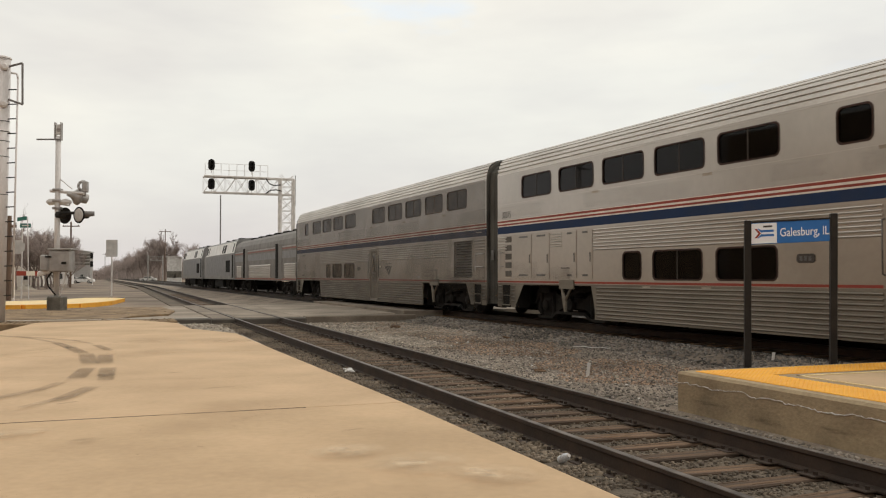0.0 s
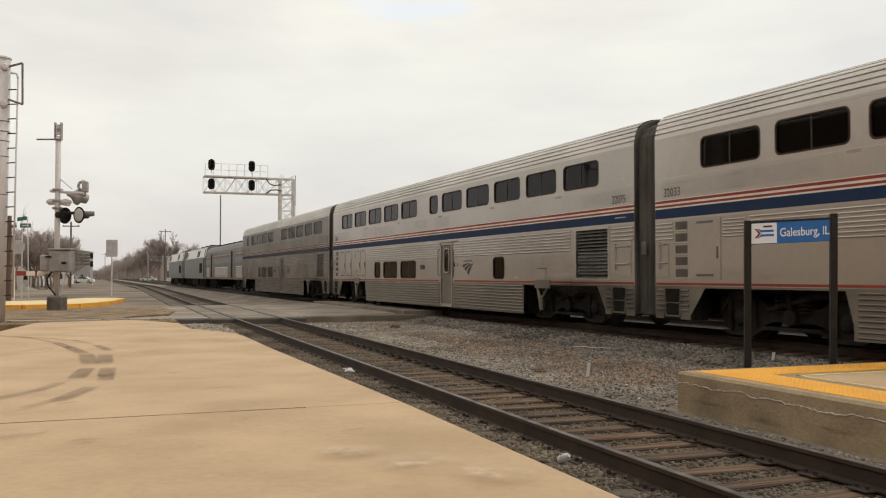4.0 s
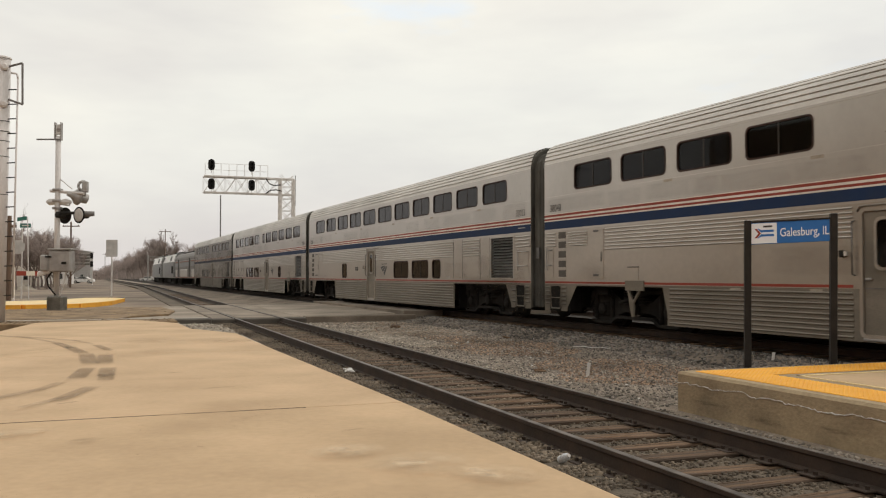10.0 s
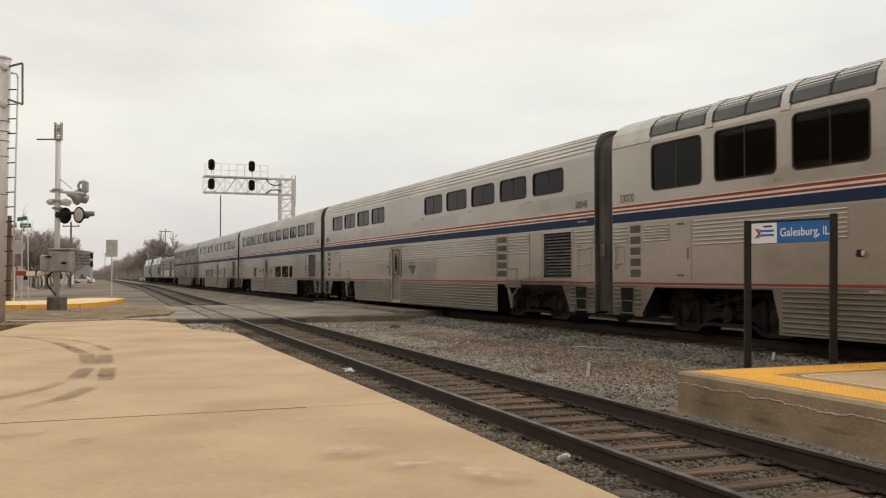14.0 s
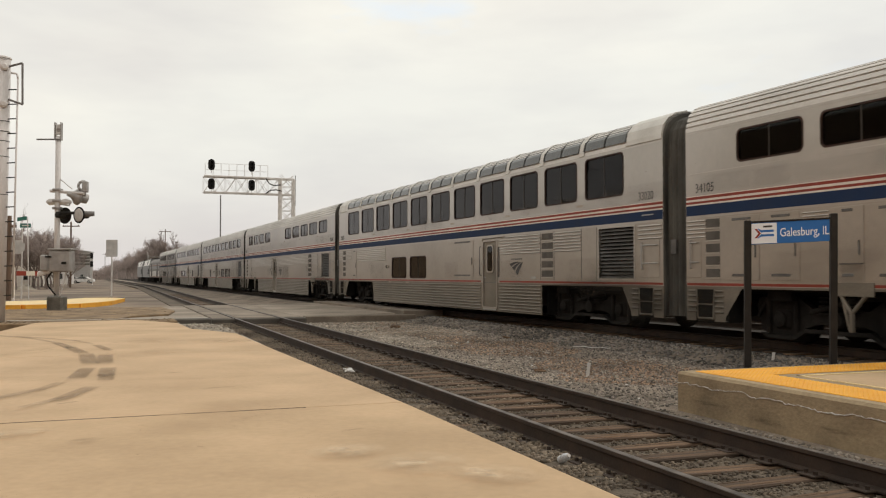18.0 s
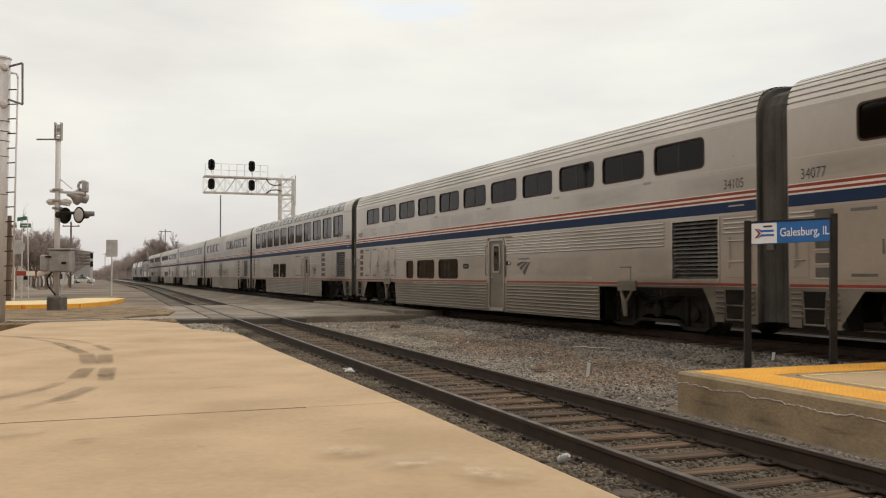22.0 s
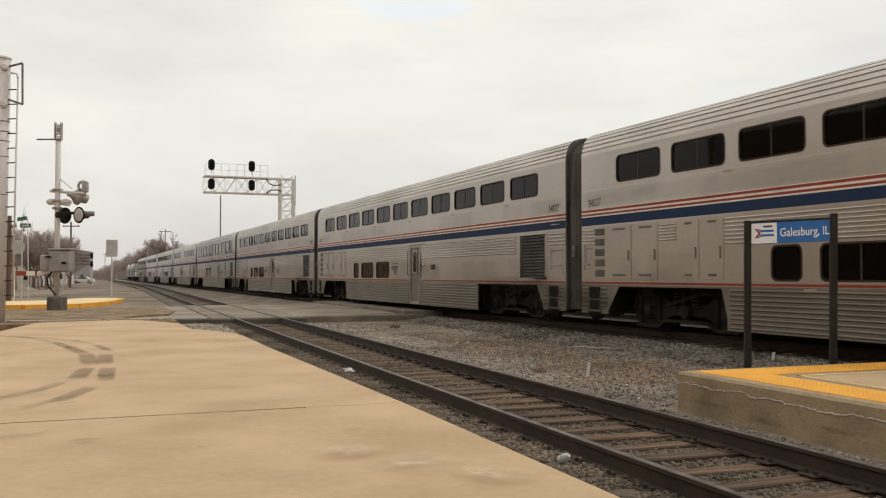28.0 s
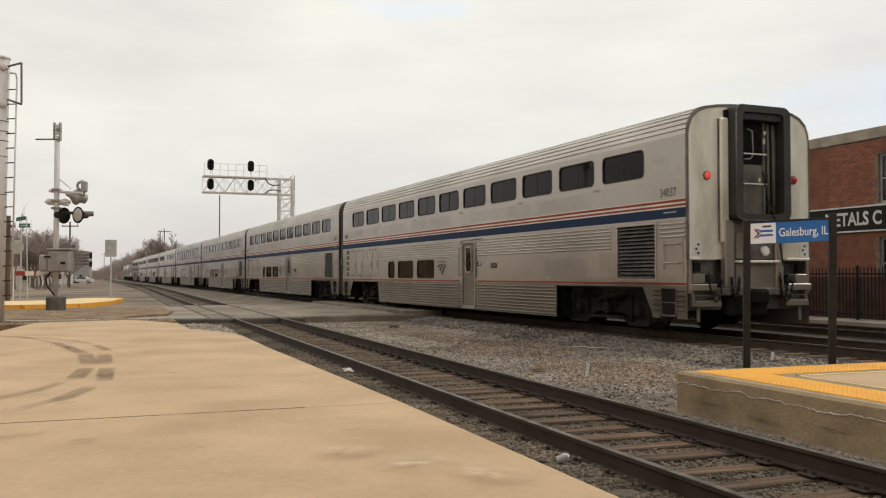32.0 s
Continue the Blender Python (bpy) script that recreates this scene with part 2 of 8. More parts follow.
STONE_BROWN = material("reddish_gravel", (0.43, 0.295, 0.205), 0.9, 0, (0.21, 0.14, 0.095), 0.8, 20, 0.2, 0.4, per_island=0.7)
PALE_STONE = material("pale_grit", (0.47, 0.41, 0.34), 0.9, 0, (0.29, 0.245, 0.195), 0.8, 20, 0.2, 0.4, per_island=0.5)
SIGN_GREEN = plain("green_sign_sheeting", (0.03, 0.16, 0.12), 0.5)
SIGN_BACK = material("bare_aluminium_sign", (0.58, 0.55, 0.53), 0.5, 0.1, (0.47, 0.45, 0.43), 3, 40, 0.02, 0.2)
ROOFING = material("asphalt_roofing", (0.16, 0.145, 0.135), 0.9, 0, None, 3, 30, 0.2, 0.4)
DARK_GLASS = glass_material("window_glass", (0.35, 0.37, 0.38), 0.03)


def soft_stain(name, base, peak, edge=1.0):
    """A film of dirt that fades out towards its rim."""
    m = material(name, base, 0.85, 0, None, 3, 20, 0, 0.2, spec=0.1)
    n, l = m.node_tree.nodes, m.node_tree.links
    tc, gr, no, mr, mul = n.new("ShaderNodeTexCoord"), n.new("ShaderNodeTexGradient"), n.new("ShaderNodeTexNoise"), n.new("ShaderNodeMapRange"), n.new("ShaderNodeMath")
    gr.gradient_type, mul.operation = "SPHERICAL", "MULTIPLY"
    no.inputs["Scale"].default_value, no.inputs["Detail"].default_value = 1.6, 5
    mr.inputs["From Min"].default_value, mr.inputs["From Max"].default_value = 0.15, 0.85
    mr.inputs["To Max"].default_value = peak
    l.new(tc.outputs["Object"], gr.inputs["Vector"])
    info, add = n.new("ShaderNodeObjectInfo"), n.new("ShaderNodeVectorMath")
    l.new(tc.outputs["Object"], add.inputs[0])
    l.new(info.outputs["Random"], add.inputs[1])
    l.new(add.outputs["Vector"], no.inputs["Vector"])
    l.new(no.outputs["Fac"], mr.inputs["Value"])
    rim = n.new("ShaderNodeMapRange")
    rim.inputs["From Max"].default_value = edge
    l.new(gr.outputs["Fac"], rim.inputs["Value"])
    l.new(rim.outputs["Result"], mul.inputs[0])
    l.new(mr.outputs["Result"], mul.inputs[1])
    l.new(mul.outputs["Value"], n["Principled BSDF"].inputs["Alpha"])
    return m


def block_stain(name, base, peak, soft, least=0.25):
    """A film with straight sides, worn thin in places, that fades within a narrow rim."""
    m = material(name, base, 0.7, 0, None, 3, 20, 0, 0.2, spec=0.15)
    n, l = m.node_tree.nodes, m.node_tree.links
    tc, sep, info, add, no, mr = (n.new("ShaderNode" + k) for k in ("TexCoord", "SeparateXYZ", "ObjectInfo", "VectorMath", "TexNoise", "MapRange"))
    l.new(tc.outputs["Object"], sep.inputs["Vector"])
    l.new(tc.outputs["Object"], add.inputs[0])
    l.new(info.outputs["Random"], add.inputs[1])
    no.inputs["Scale"].default_value, no.inputs["Detail"].default_value = 1.8, 6
    l.new(add.outputs["Vector"], no.inputs["Vector"])
    mr.inputs["From Min"].default_value, mr.inputs["From Max"].default_value, mr.inputs["To Min"].default_value, mr.inputs["To Max"].default_value = 0.25, 0.7, peak * least, peak
    l.new(no.outputs["Fac"], mr.inputs["Value"])
    last = mr.outputs["Result"]
    for axis in "XYZ":
        size, rim, mul = n.new("ShaderNodeMath"), n.new("ShaderNodeMapRange"), n.new("ShaderNodeMath")
        size.operation, mul.operation = "ABSOLUTE", "MULTIPLY"
        rim.interpolation_type = "SMOOTHSTEP"
        rim.inputs["From Min"].default_value, rim.inputs["From Max"].default_value, rim.inputs["To Min"].default_value, rim.inputs["To Max"].default_value = 1 - soft, 1.0, 1.0, 0.0
        l.new(sep.outputs[axis], size.inputs[0])
        l.new(size.outputs["Value"], rim.inputs["Value"])
        l.new(last, mul.inputs[0])
        l.new(rim.outputs["Result"], mul.inputs[1])
        last = mul.outputs["Value"]
    l.new(last, n["Principled BSDF"].inputs["Alpha"])
    return m


# ---- mesh helpers ----
class Shape:
    """Collects the faces of one mesh."""

    def __init__(self):
        self.v, self.f, self.mat = [], [], []

    def add(self, verts, faces, slot=0):
        k = len(self.v)
        self.v += [tuple(p) for p in verts]
        self.f += [tuple(i + k for i in q) for q in faces]
        self.mat += [slot] * len(faces)
        return self

    def box(self, x0, x1, y0, y1, z0, z1, b=0.0, slot=0, fn=None):
        """A box; b: the width of its chamfered edges; fn moves its corners."""
        x0, x1, y0, y1, z0, z1 = min(x0, x1), max(x0, x1), min(y0, y1), max(y0, y1), min(z0, z1), max(z0, z1)
        b = min(b, (x1 - x0) * 0.4, (y1 - y0) * 0.4, (z1 - z0) * 0.4)
        if b <= 0:
            vs = [(x, y, z) for x in (x0, x1) for y in (y0, y1) for z in (z0, z1)]
            fs = [(0, 1, 3, 2), (4, 6, 7, 5), (0, 4, 5, 1), (2, 3, 7, 6), (0, 2, 6, 4), (1, 5, 7, 3)]
        else:
            vs, ix = [], {}
            c = ((x0, x1), (y0, y1), (z0, z1))
            for i in (0, 1):
                for j in (0, 1):
                    for k in (0, 1):
                        for ax in range(3):
                            p = []
                            for a, s in enumerate((i, j, k)):
                                q = c[a][s]
                                p.append(q if a == ax else q + (b if s == 0 else -b))
                            ix[i, j, k, ax] = len(vs)
                            vs.append(tuple(p))
            fs = []
            for ax in range(3):
                o = [a for a in range(3) if a != ax]
                for s in (0, 1):
                    ring = []
                    for p, q in ((0, 0), (1, 0), (1, 1), (0, 1)):
                        key = [0, 0, 0]
                        key[ax], key[o[0]], key[o[1]] = s, p, q
                        ring.append(ix[(*key, ax)])
                    fs.append(tuple(ring))
                for p in (0, 1):
                    for q in (0, 1):
                        e = []
                        for s in (0, 1):
                            key = [0, 0, 0]
                            key[ax], key[o[0]], key[o[1]] = s, p, q
                            e.append((ix[(*key, o[0])], ix[(*key, o[1])]))
                        fs.append((e[0][0], e[0][1], e[1][1], e[1][0]))
            for i in (0, 1):
                for j in (0, 1):
                    for k in (0, 1):
                        fs.append(tuple(ix[i, j, k, ax] for ax in range(3)))
        if fn:
            vs = [fn(*p) for p in vs]
        return self.add(vs, fs, slot)

    def tube(self, p0, p1, r0, r1=None, n=10, slot=0, caps=True):
        p0, p1 = Vector(p0), Vector(p1)
        r1 = r0 if r1 is None else r1
        d = (p1 - p0).normalized()
        u = d.orthogonal().normalized()
        w = d.cross(u)
        vs = []
        for p, r in ((p0, r0), (p1, r1)):
            for i in range(n):
                a = 2 * math.pi * i / n
                vs.append(p + u * (r * math.cos(a)) + w * (r * math.sin(a)))
        fs = [(i, (i + 1) % n, n + (i + 1) % n, n + i) for i in range(n)]
        if caps:
            fs += [tuple(range(n - 1, -1, -1)), tuple(range(n, 2 * n))]
        return self.add(vs, fs, slot)

    def bent(self, pts, r, n=8, slot=0):
        for a, b in zip(pts, pts[1:]):
            self.tube(a, b, r, r, n, slot)
        return self

    def sweep(self, profile, stations, closed=False, slot=0):
        """profile: points (x, z); stations: functions that put (x, z) into space."""
        m, vs, fs = len(profile), [], []
        for st in stations:
            vs += [st(*p) for p in profile]
        for k in range(len(stations) - 1):
            for i in range(m if closed else m - 1):
                j = (i + 1) % m
                fs.append((k * m + i, k * m + j, (k + 1) * m + j, (k + 1) * m + i))
        if closed:
            fs += [tuple(range(m - 1, -1, -1)), tuple((len(stations) - 1) * m + i for i in range(m))]
        return self.add(vs, fs, slot)

    def disc(self, centre, axis, rings, n=20, slot=0):
        """A turned body: rings of (distance along the axis, radius)."""
        c, d = Vector(centre), Vector(axis).normalized()
        u = d.orthogonal().normalized()
        w = d.cross(u)
        vs, fs = [], []
        for h, r in rings:
            for i in range(n):
                a = 2 * math.pi * i / n
                vs.append(c + d * h + u * (r * math.cos(a)) + w * (r * math.sin(a)))
        for k in range(len(rings) - 1):
            for i in range(n):
                j = (i + 1) % n
                fs.append((k * n + i, k * n + j, (k + 1) * n + j, (k + 1) * n + i))
        fs += [tuple(range(n - 1, -1, -1)), tuple((len(rings) - 1) * n + i for i in range(n))]
        return self.add(vs, fs, slot)

    def mesh(self, name, *mats, smooth=False, flip_check=True):
        me = bpy.data.meshes.new(name)
        me.from_pydata(self.v, [], self.f)
        for m in mats:
            me.materials.append(m)
        if len(mats) > 1:
            me.polygons.foreach_set("material_index", self.mat)
        if flip_check and len(self.f) < 60000:
            bm = bmesh.new()
            bm.from_mesh(me)
            bmesh.ops.recalc_face_normals(bm, faces=bm.faces)
            bm.to_mesh(me)
            bm.free()
        if smooth:
            me.polygons.foreach_set("use_smooth", [True] * len(me.polygons))
        me.update()
        return me


def part(name, shape, mat, parent, label="", smooth=False):
    """Links a shape (or a ready mesh) as one mesh object under a thing or a part."""
    me = shape if isinstance(shape, bpy.types.Mesh) else shape.mesh(name, *(mat if isinstance(mat, tuple) else (mat,)), smooth=smooth)
    ob = new(name, me)
    ob.parent = parent
    if label:
        ob["label"] = label
    return ob


def thing(name, label, category, m=None, group="", kind=""):
    ob = new(name)
    ob.matrix_basis = m if m is not None else Matrix()
    return tagged(ob, label, category, group, kind)


def solo(name, shape, mat, label, category="", m=None, group="", kind="", smooth=False):
    """A thing of one mesh."""
    ob = new(name, shape.mesh(name, *(mat if isinstance(mat, tuple) else (mat,)), smooth=smooth))
    if m is not None:
        ob.matrix_basis = m
    return tagged(ob, label, category, group, kind)


def lettering(text, size, place, mat, name, parent, extrude=0.002, align="CENTER", squeeze=1.0, bold=0.0):
    """Flat letters. place: matrix from the letters' plane (x along, y up) to the parent's space."""
    cu = bpy.data.curves.new(name, "FONT")
    cu.body, cu.size, cu.extrude, cu.align_x, cu.align_y = text, size, extrude, align, "CENTER"
    cu.resolution_u, cu.offset = 3, bold
    tmp = bpy.data.objects.new(name, cu)
    me = bpy.data.meshes.new_from_object(tmp)
    bpy.data.objects.remove(tmp)
    me.transform(place @ Matrix.Diagonal((squeeze, 1, 1, 1)))
    me.materials.clear()
    me.materials.append(mat)
    ob = new(name, me)
    ob.parent = parent
    return ob


# ---- the plan: a frame along the near track, and the path of the train's track ----
TURN = radians(20.5)
TC, TS = math.cos(TURN), math.sin(TURN)


def T(d, u, z=0.0):
    """d metres to the right of the camera across the near track, u metres along it."""
    return (d * TC - u * TS, d * TS + u * TC, z)


S_GRID = np.arange(-260.0, 900.0, 1.0)
HEAD = np.radians(np.interp(S_GRID, (-20, 0, 20, 40, 60, 160, 240, 420), (24.41, 23.72, 23.09, 22.61, 22.33, 22.37, 21.95, 21.2)))
PX = np.concatenate(([0], np.cumsum(-(np.sin(HEAD[1:]) + np.sin(HEAD[:-1])) / 2)))
PY = np.concatenate(([0], np.cumsum((np.cos(HEAD[1:]) + np.cos(HEAD[:-1])) / 2)))
# the side of the cars lies 1.66 m from the track's middle
PX += 12.484 - np.interp(0, S_GRID, PX) + 1.66 * math.cos(radians(23.72))
PY += 1.313 - np.interp(0, S_GRID, PY) + 1.66 * math.sin(radians(23.72))


def rail_path(s, side=0.0, z=0.0):
    """A place on the train's track, s metres along, and side metres to the right of its middle; and the heading."""
    h = float(np.interp(s, S_GRID, HEAD))
    return Vector((float(np.interp(s, S_GRID, PX)) + side * math.cos(h), float(np.interp(s, S_GRID, PY)) + side * math.sin(h), z)), h


# ---- the train ----
CAR = 25.91
MID = CAR / 2
W = 1.66                                   # half the width of a car
F0, F1 = 0.40, 25.55                       # front and rear end of a body
SKIRT0, SKIRT1 = 5.65, 20.20               # the skirt between the bogies
BOW = [(1.55, 4.25), (1.545, 4.34), (1.525, 4.43), (1.50, 4.52), (1.475, 4.615), (1.42, 4.695), (1.33, 4.772), (1.22, 4.828), (1.09, 4.866), (0.95, 4.886), (0.80, 4.902), (0.62, 4.914), (0.42, 4.92), (0.2, 4.928), (0.0, 4.93)]


def ribbed(bow, pitch=0.115, groove=0.028, depth=0.035):
    """The roof's curve with narrow grooves pressed into it at even steps."""
    xs, zs = [p[0] for p in bow], [p[1] for p in bow]
    run = [0.0]
    for p, q in zip(bow, bow[1:]):
        run.append(run[-1] + math.hypot(q[0] - p[0], q[1] - p[1]))
    def on(l):
        return Vector((float(np.interp(l, run, xs)), float(np.interp(l, run, zs))))
    out, l = [on(0)], pitch * 0.9
    while l < run[-1] - pitch * 0.6:
        t = (on(l + 0.02) - on(l - 0.02)).normalized()
        n = Vector((t.y, -t.x))
        n = n if n.x >= 0 else -n
        for dl, dd in ((-groove, 0), (-groove * 0.7, -depth), (groove * 0.7, -depth), (groove, 0)):
            p = on(l + dl / 1.6) + n * dd
            out.append((p.x, p.y))
        l += pitch
    return [tuple(p) for p in out] + [(0.0, 4.93)]


ROOF = [(x * W / 1.55, z) for x, z in ribbed(BOW)]


def side(a, o, z):
    """A place on the side towards the platforms: a metres from the car's front end, o metres out from the side."""
    return (-(W + o), MID - a, z)


def sbox(sh, a0, a1, o0, o1, z0, z1, b=0.0, slot=0):
    return sh.box(a0, a1, o0, o1, z0, z1, b, slot, fn=side)


def rounded(a0, a1, z0, z1, r, n=4):
    pts = []
    for ca, cz, s in ((a1 - r, z1 - r, 0), (a0 + r, z1 - r, 1), (a0 + r, z0 + r, 2), (a1 - r, z0 + r, 3)):
        for i in range(n + 1):
            g = math.pi / 2 * (s + i / n)
            pts.append((ca + r * math.cos(g), cz + r * math.sin(g)))
    return pts


def ring_shape(a0, a1, z0, z1, r, wide, o0, o1):
    """A rounded frame that stands from o0 to o1 out of the side."""
    sh = Shape()
    inner, outer = rounded(a0 + wide, a1 - wide, z0 + wide, z1 - wide, max(r - wide * 0.6, 0.02)), rounded(a0, a1, z0, z1, r)
    n = len(inner)
    vs = [side(a, o1, z) for a, z in outer] + [side(a, o1, z) for a, z in inner] + [side(a, o0, z) for a, z in inner] + [side(a, o0, z) for a, z in outer]
    fs = []
    for i in range(n):
        j = (i + 1) % n
        fs += [(i, j, n + j, n + i), (n + i, n + j, 2 * n + j, 2 * n + i), (2 * n + i, 2 * n + j, 3 * n + j, 3 * n + i), (3 * n + i, 3 * n + j, j, i)]
    return sh.add(vs, fs)


def plate_shape(a0, a1, z0, z1, r, o0, o1):
    sh = Shape()
    p = rounded(a0, a1, z0, z1, r)
    n = len(p)
    vs = [side(a, o1, z) for a, z in p] + [side(a, o0, z) for a, z in p]
    fs = [tuple(range(n)), tuple(range(2 * n - 1, n - 1, -1))] + [(i, (i + 1) % n, n + (i + 1) % n, n + i) for i in range(n)]
    return sh.add(vs, fs)


MESHES = {}
SEAL = material("red_brown_window_seal", (0.060, 0.034, 0.027), 0.7, 0, (0.035, 0.024, 0.02), 4, 40, 0.05, 0.3, spec=0.15)
GANGWAY = material("worn_gangway_rubber", (0.040, 0.037, 0.034), 0.65, 0, (0.024, 0.022, 0.020), 2, 30, 0.1, 0.3)
# holes and recesses aren't cut: their shade is put into this colour
FOOTHOLD = material("shaded_foothold", (0.115, 0.102, 0.088), 0.7, 0.1, (0.075, 0.066, 0.056), 4, 40, 0.05, 0.3)


def shared(key, make, *mats, smooth=False):
    if key not in MESHES:
        MESHES[key] = make().mesh(key[0], *mats, smooth=smooth)
    return MESHES[key]


def at_side(ob, a, z):
    ob.location = (0, -a, z)
    return ob


def train_window(car, a, width, z0, z1, mullion=True, radius=0.13, name="window"):
    """A window unit: rubber frame, tinted pane and middle bar, built at a = 0 and moved along the car."""
    key = (name, round(width, 2), round(z1 - z0, 2))
    w = part(name, shared(key, lambda: ring_shape(0, width, 0, z1 - z0, radius, 0.035, -0.09, 0.006), SEAL), None, car)
    at_side(w, a, z0)
    part("pane", shared(("pane", *key), lambda: plate_shape(0.03, width - 0.03, 0.03, z1 - z0 - 0.03, radius * 0.8, -0.035, -0.022), GLASS), None, w).visible_shadow = False
    if mullion:
        def bar():
            return sbox(Shape(), width * 0.5 - 0.014, width * 0.5 + 0.014, -0.0215, -0.012, 0.03, z1 - z0 - 0.03, 0.003)
        part("window_bar", shared(("window_bar", *key), bar, PLATE_BROWN), None, w)
    return w


def wall_shape(holes, round_holes=(), radius=0.13):
    """The flat side of a car with its openings cut through: cells between all the edges of the openings."""
    au = sorted({F0, F1, SKIRT0, SKIRT1, 24.35, 1.56, *[h[0] for h in holes], *[h[1] for h in holes]})
    zu = sorted({0.20, 0.36, 1.02, 1.06, 2.46, 4.25, *[h[2] for h in holes], *[h[3] for h in holes]})
    sh = Shape()
    for a0, a1 in zip(au, au[1:]):
        for z0, z1 in zip(zu, zu[1:]):
            a, z = (a0 + a1) / 2, (z0 + z1) / 2
            if any(h[0] < a < h[1] and h[2] < z < h[3] for h in holes):
                continue
            if z < 1.02 and not (SKIRT0 < a < SKIRT1 or ((a < 1.56 or a > 24.35) and z > 0.36)):
                continue
            sh.add([side(a0, 0, z0), side(a1, 0, z0), side(a1, 0, z1), side(a0, 0, z1)], [(0, 1, 2, 3)], 1 if z < 1.06 else 2 if z < 2.46 else 0)
    for a0, a1, z0, z1 in round_holes:
        for ca, sa in ((a0, 1), (a1, -1)):
            for cz, sz in ((z0, 1), (z1, -1)):
                arc = [(ca + sa * radius * (1 - math.cos(math.pi / 2 * i / 4)), cz + sz * radius * (1 - math.sin(math.pi / 2 * i / 4))) for i in range(5)]
                sh.add([side(ca, 0, cz)] + [side(a, 0, z) for a, z in arc], [(0, i + 1, i + 2) for i in range(4)])
    return sh


def flutes(a0, a1, z0, z1, count, cut=()):
    """A fluted panel: rounded ribs along the car, interrupted where cut."""
    sh = Shape()
    step = (z1 - z0) / count
    for i in range(count):
        zc = z0 + (i + 0.5) * step
        runs, start = [], a0
        for c0, c1 in sorted(cut):
            if c1 > a0 and c0 < a1:
                runs.append((start, max(c0, a0)))
                start = c1
        runs.append((start, a1))
        for r0, r1 in runs:
            if r1 - r0 < 0.05:
                continue
            prof = [(0.0, zc - step * 0.30), (0.019, zc - step * 0.16), (0.025, zc - step * 0.02), (0.017, zc + step * 0.14), (0.0, zc + step * 0.22)]
            sh.sweep(prof, [lambda o, z, r=r0: side(r, o, z), lambda o, z, r=r1: side(r, o, z)])
            for r in (r0, r1):
                sh.add([side(r, o, z) for o, z in prof], [(0, 1, 2, 3, 4)])
    return sh


def wheelset_shape():
    sh = Shape()
    sh.tube((-0.9, 0, 0), (0.9, 0, 0), 0.08, n=8)
    for s in (-1, 1):
        sh.disc((s * 0.70, 0, 0), (s, 0, 0), [(-0.03, 0.40), (-0.03, 0.48), (0.0, 0.455), (0.10, 0.45), (0.10, 0.37), (0.06, 0.34), (0.05, 0.16), (0.11, 0.13), (0.11, 0.02)], 22)
        for k in range(5):
            g = 2 * math.pi * k / 5
            sh.disc((s * 0.755, 0.25 * math.cos(g), 0.25 * math.sin(g)), (s, 0, 0), [(0, 0.035), (0.03, 0.03)], 6)
    return sh


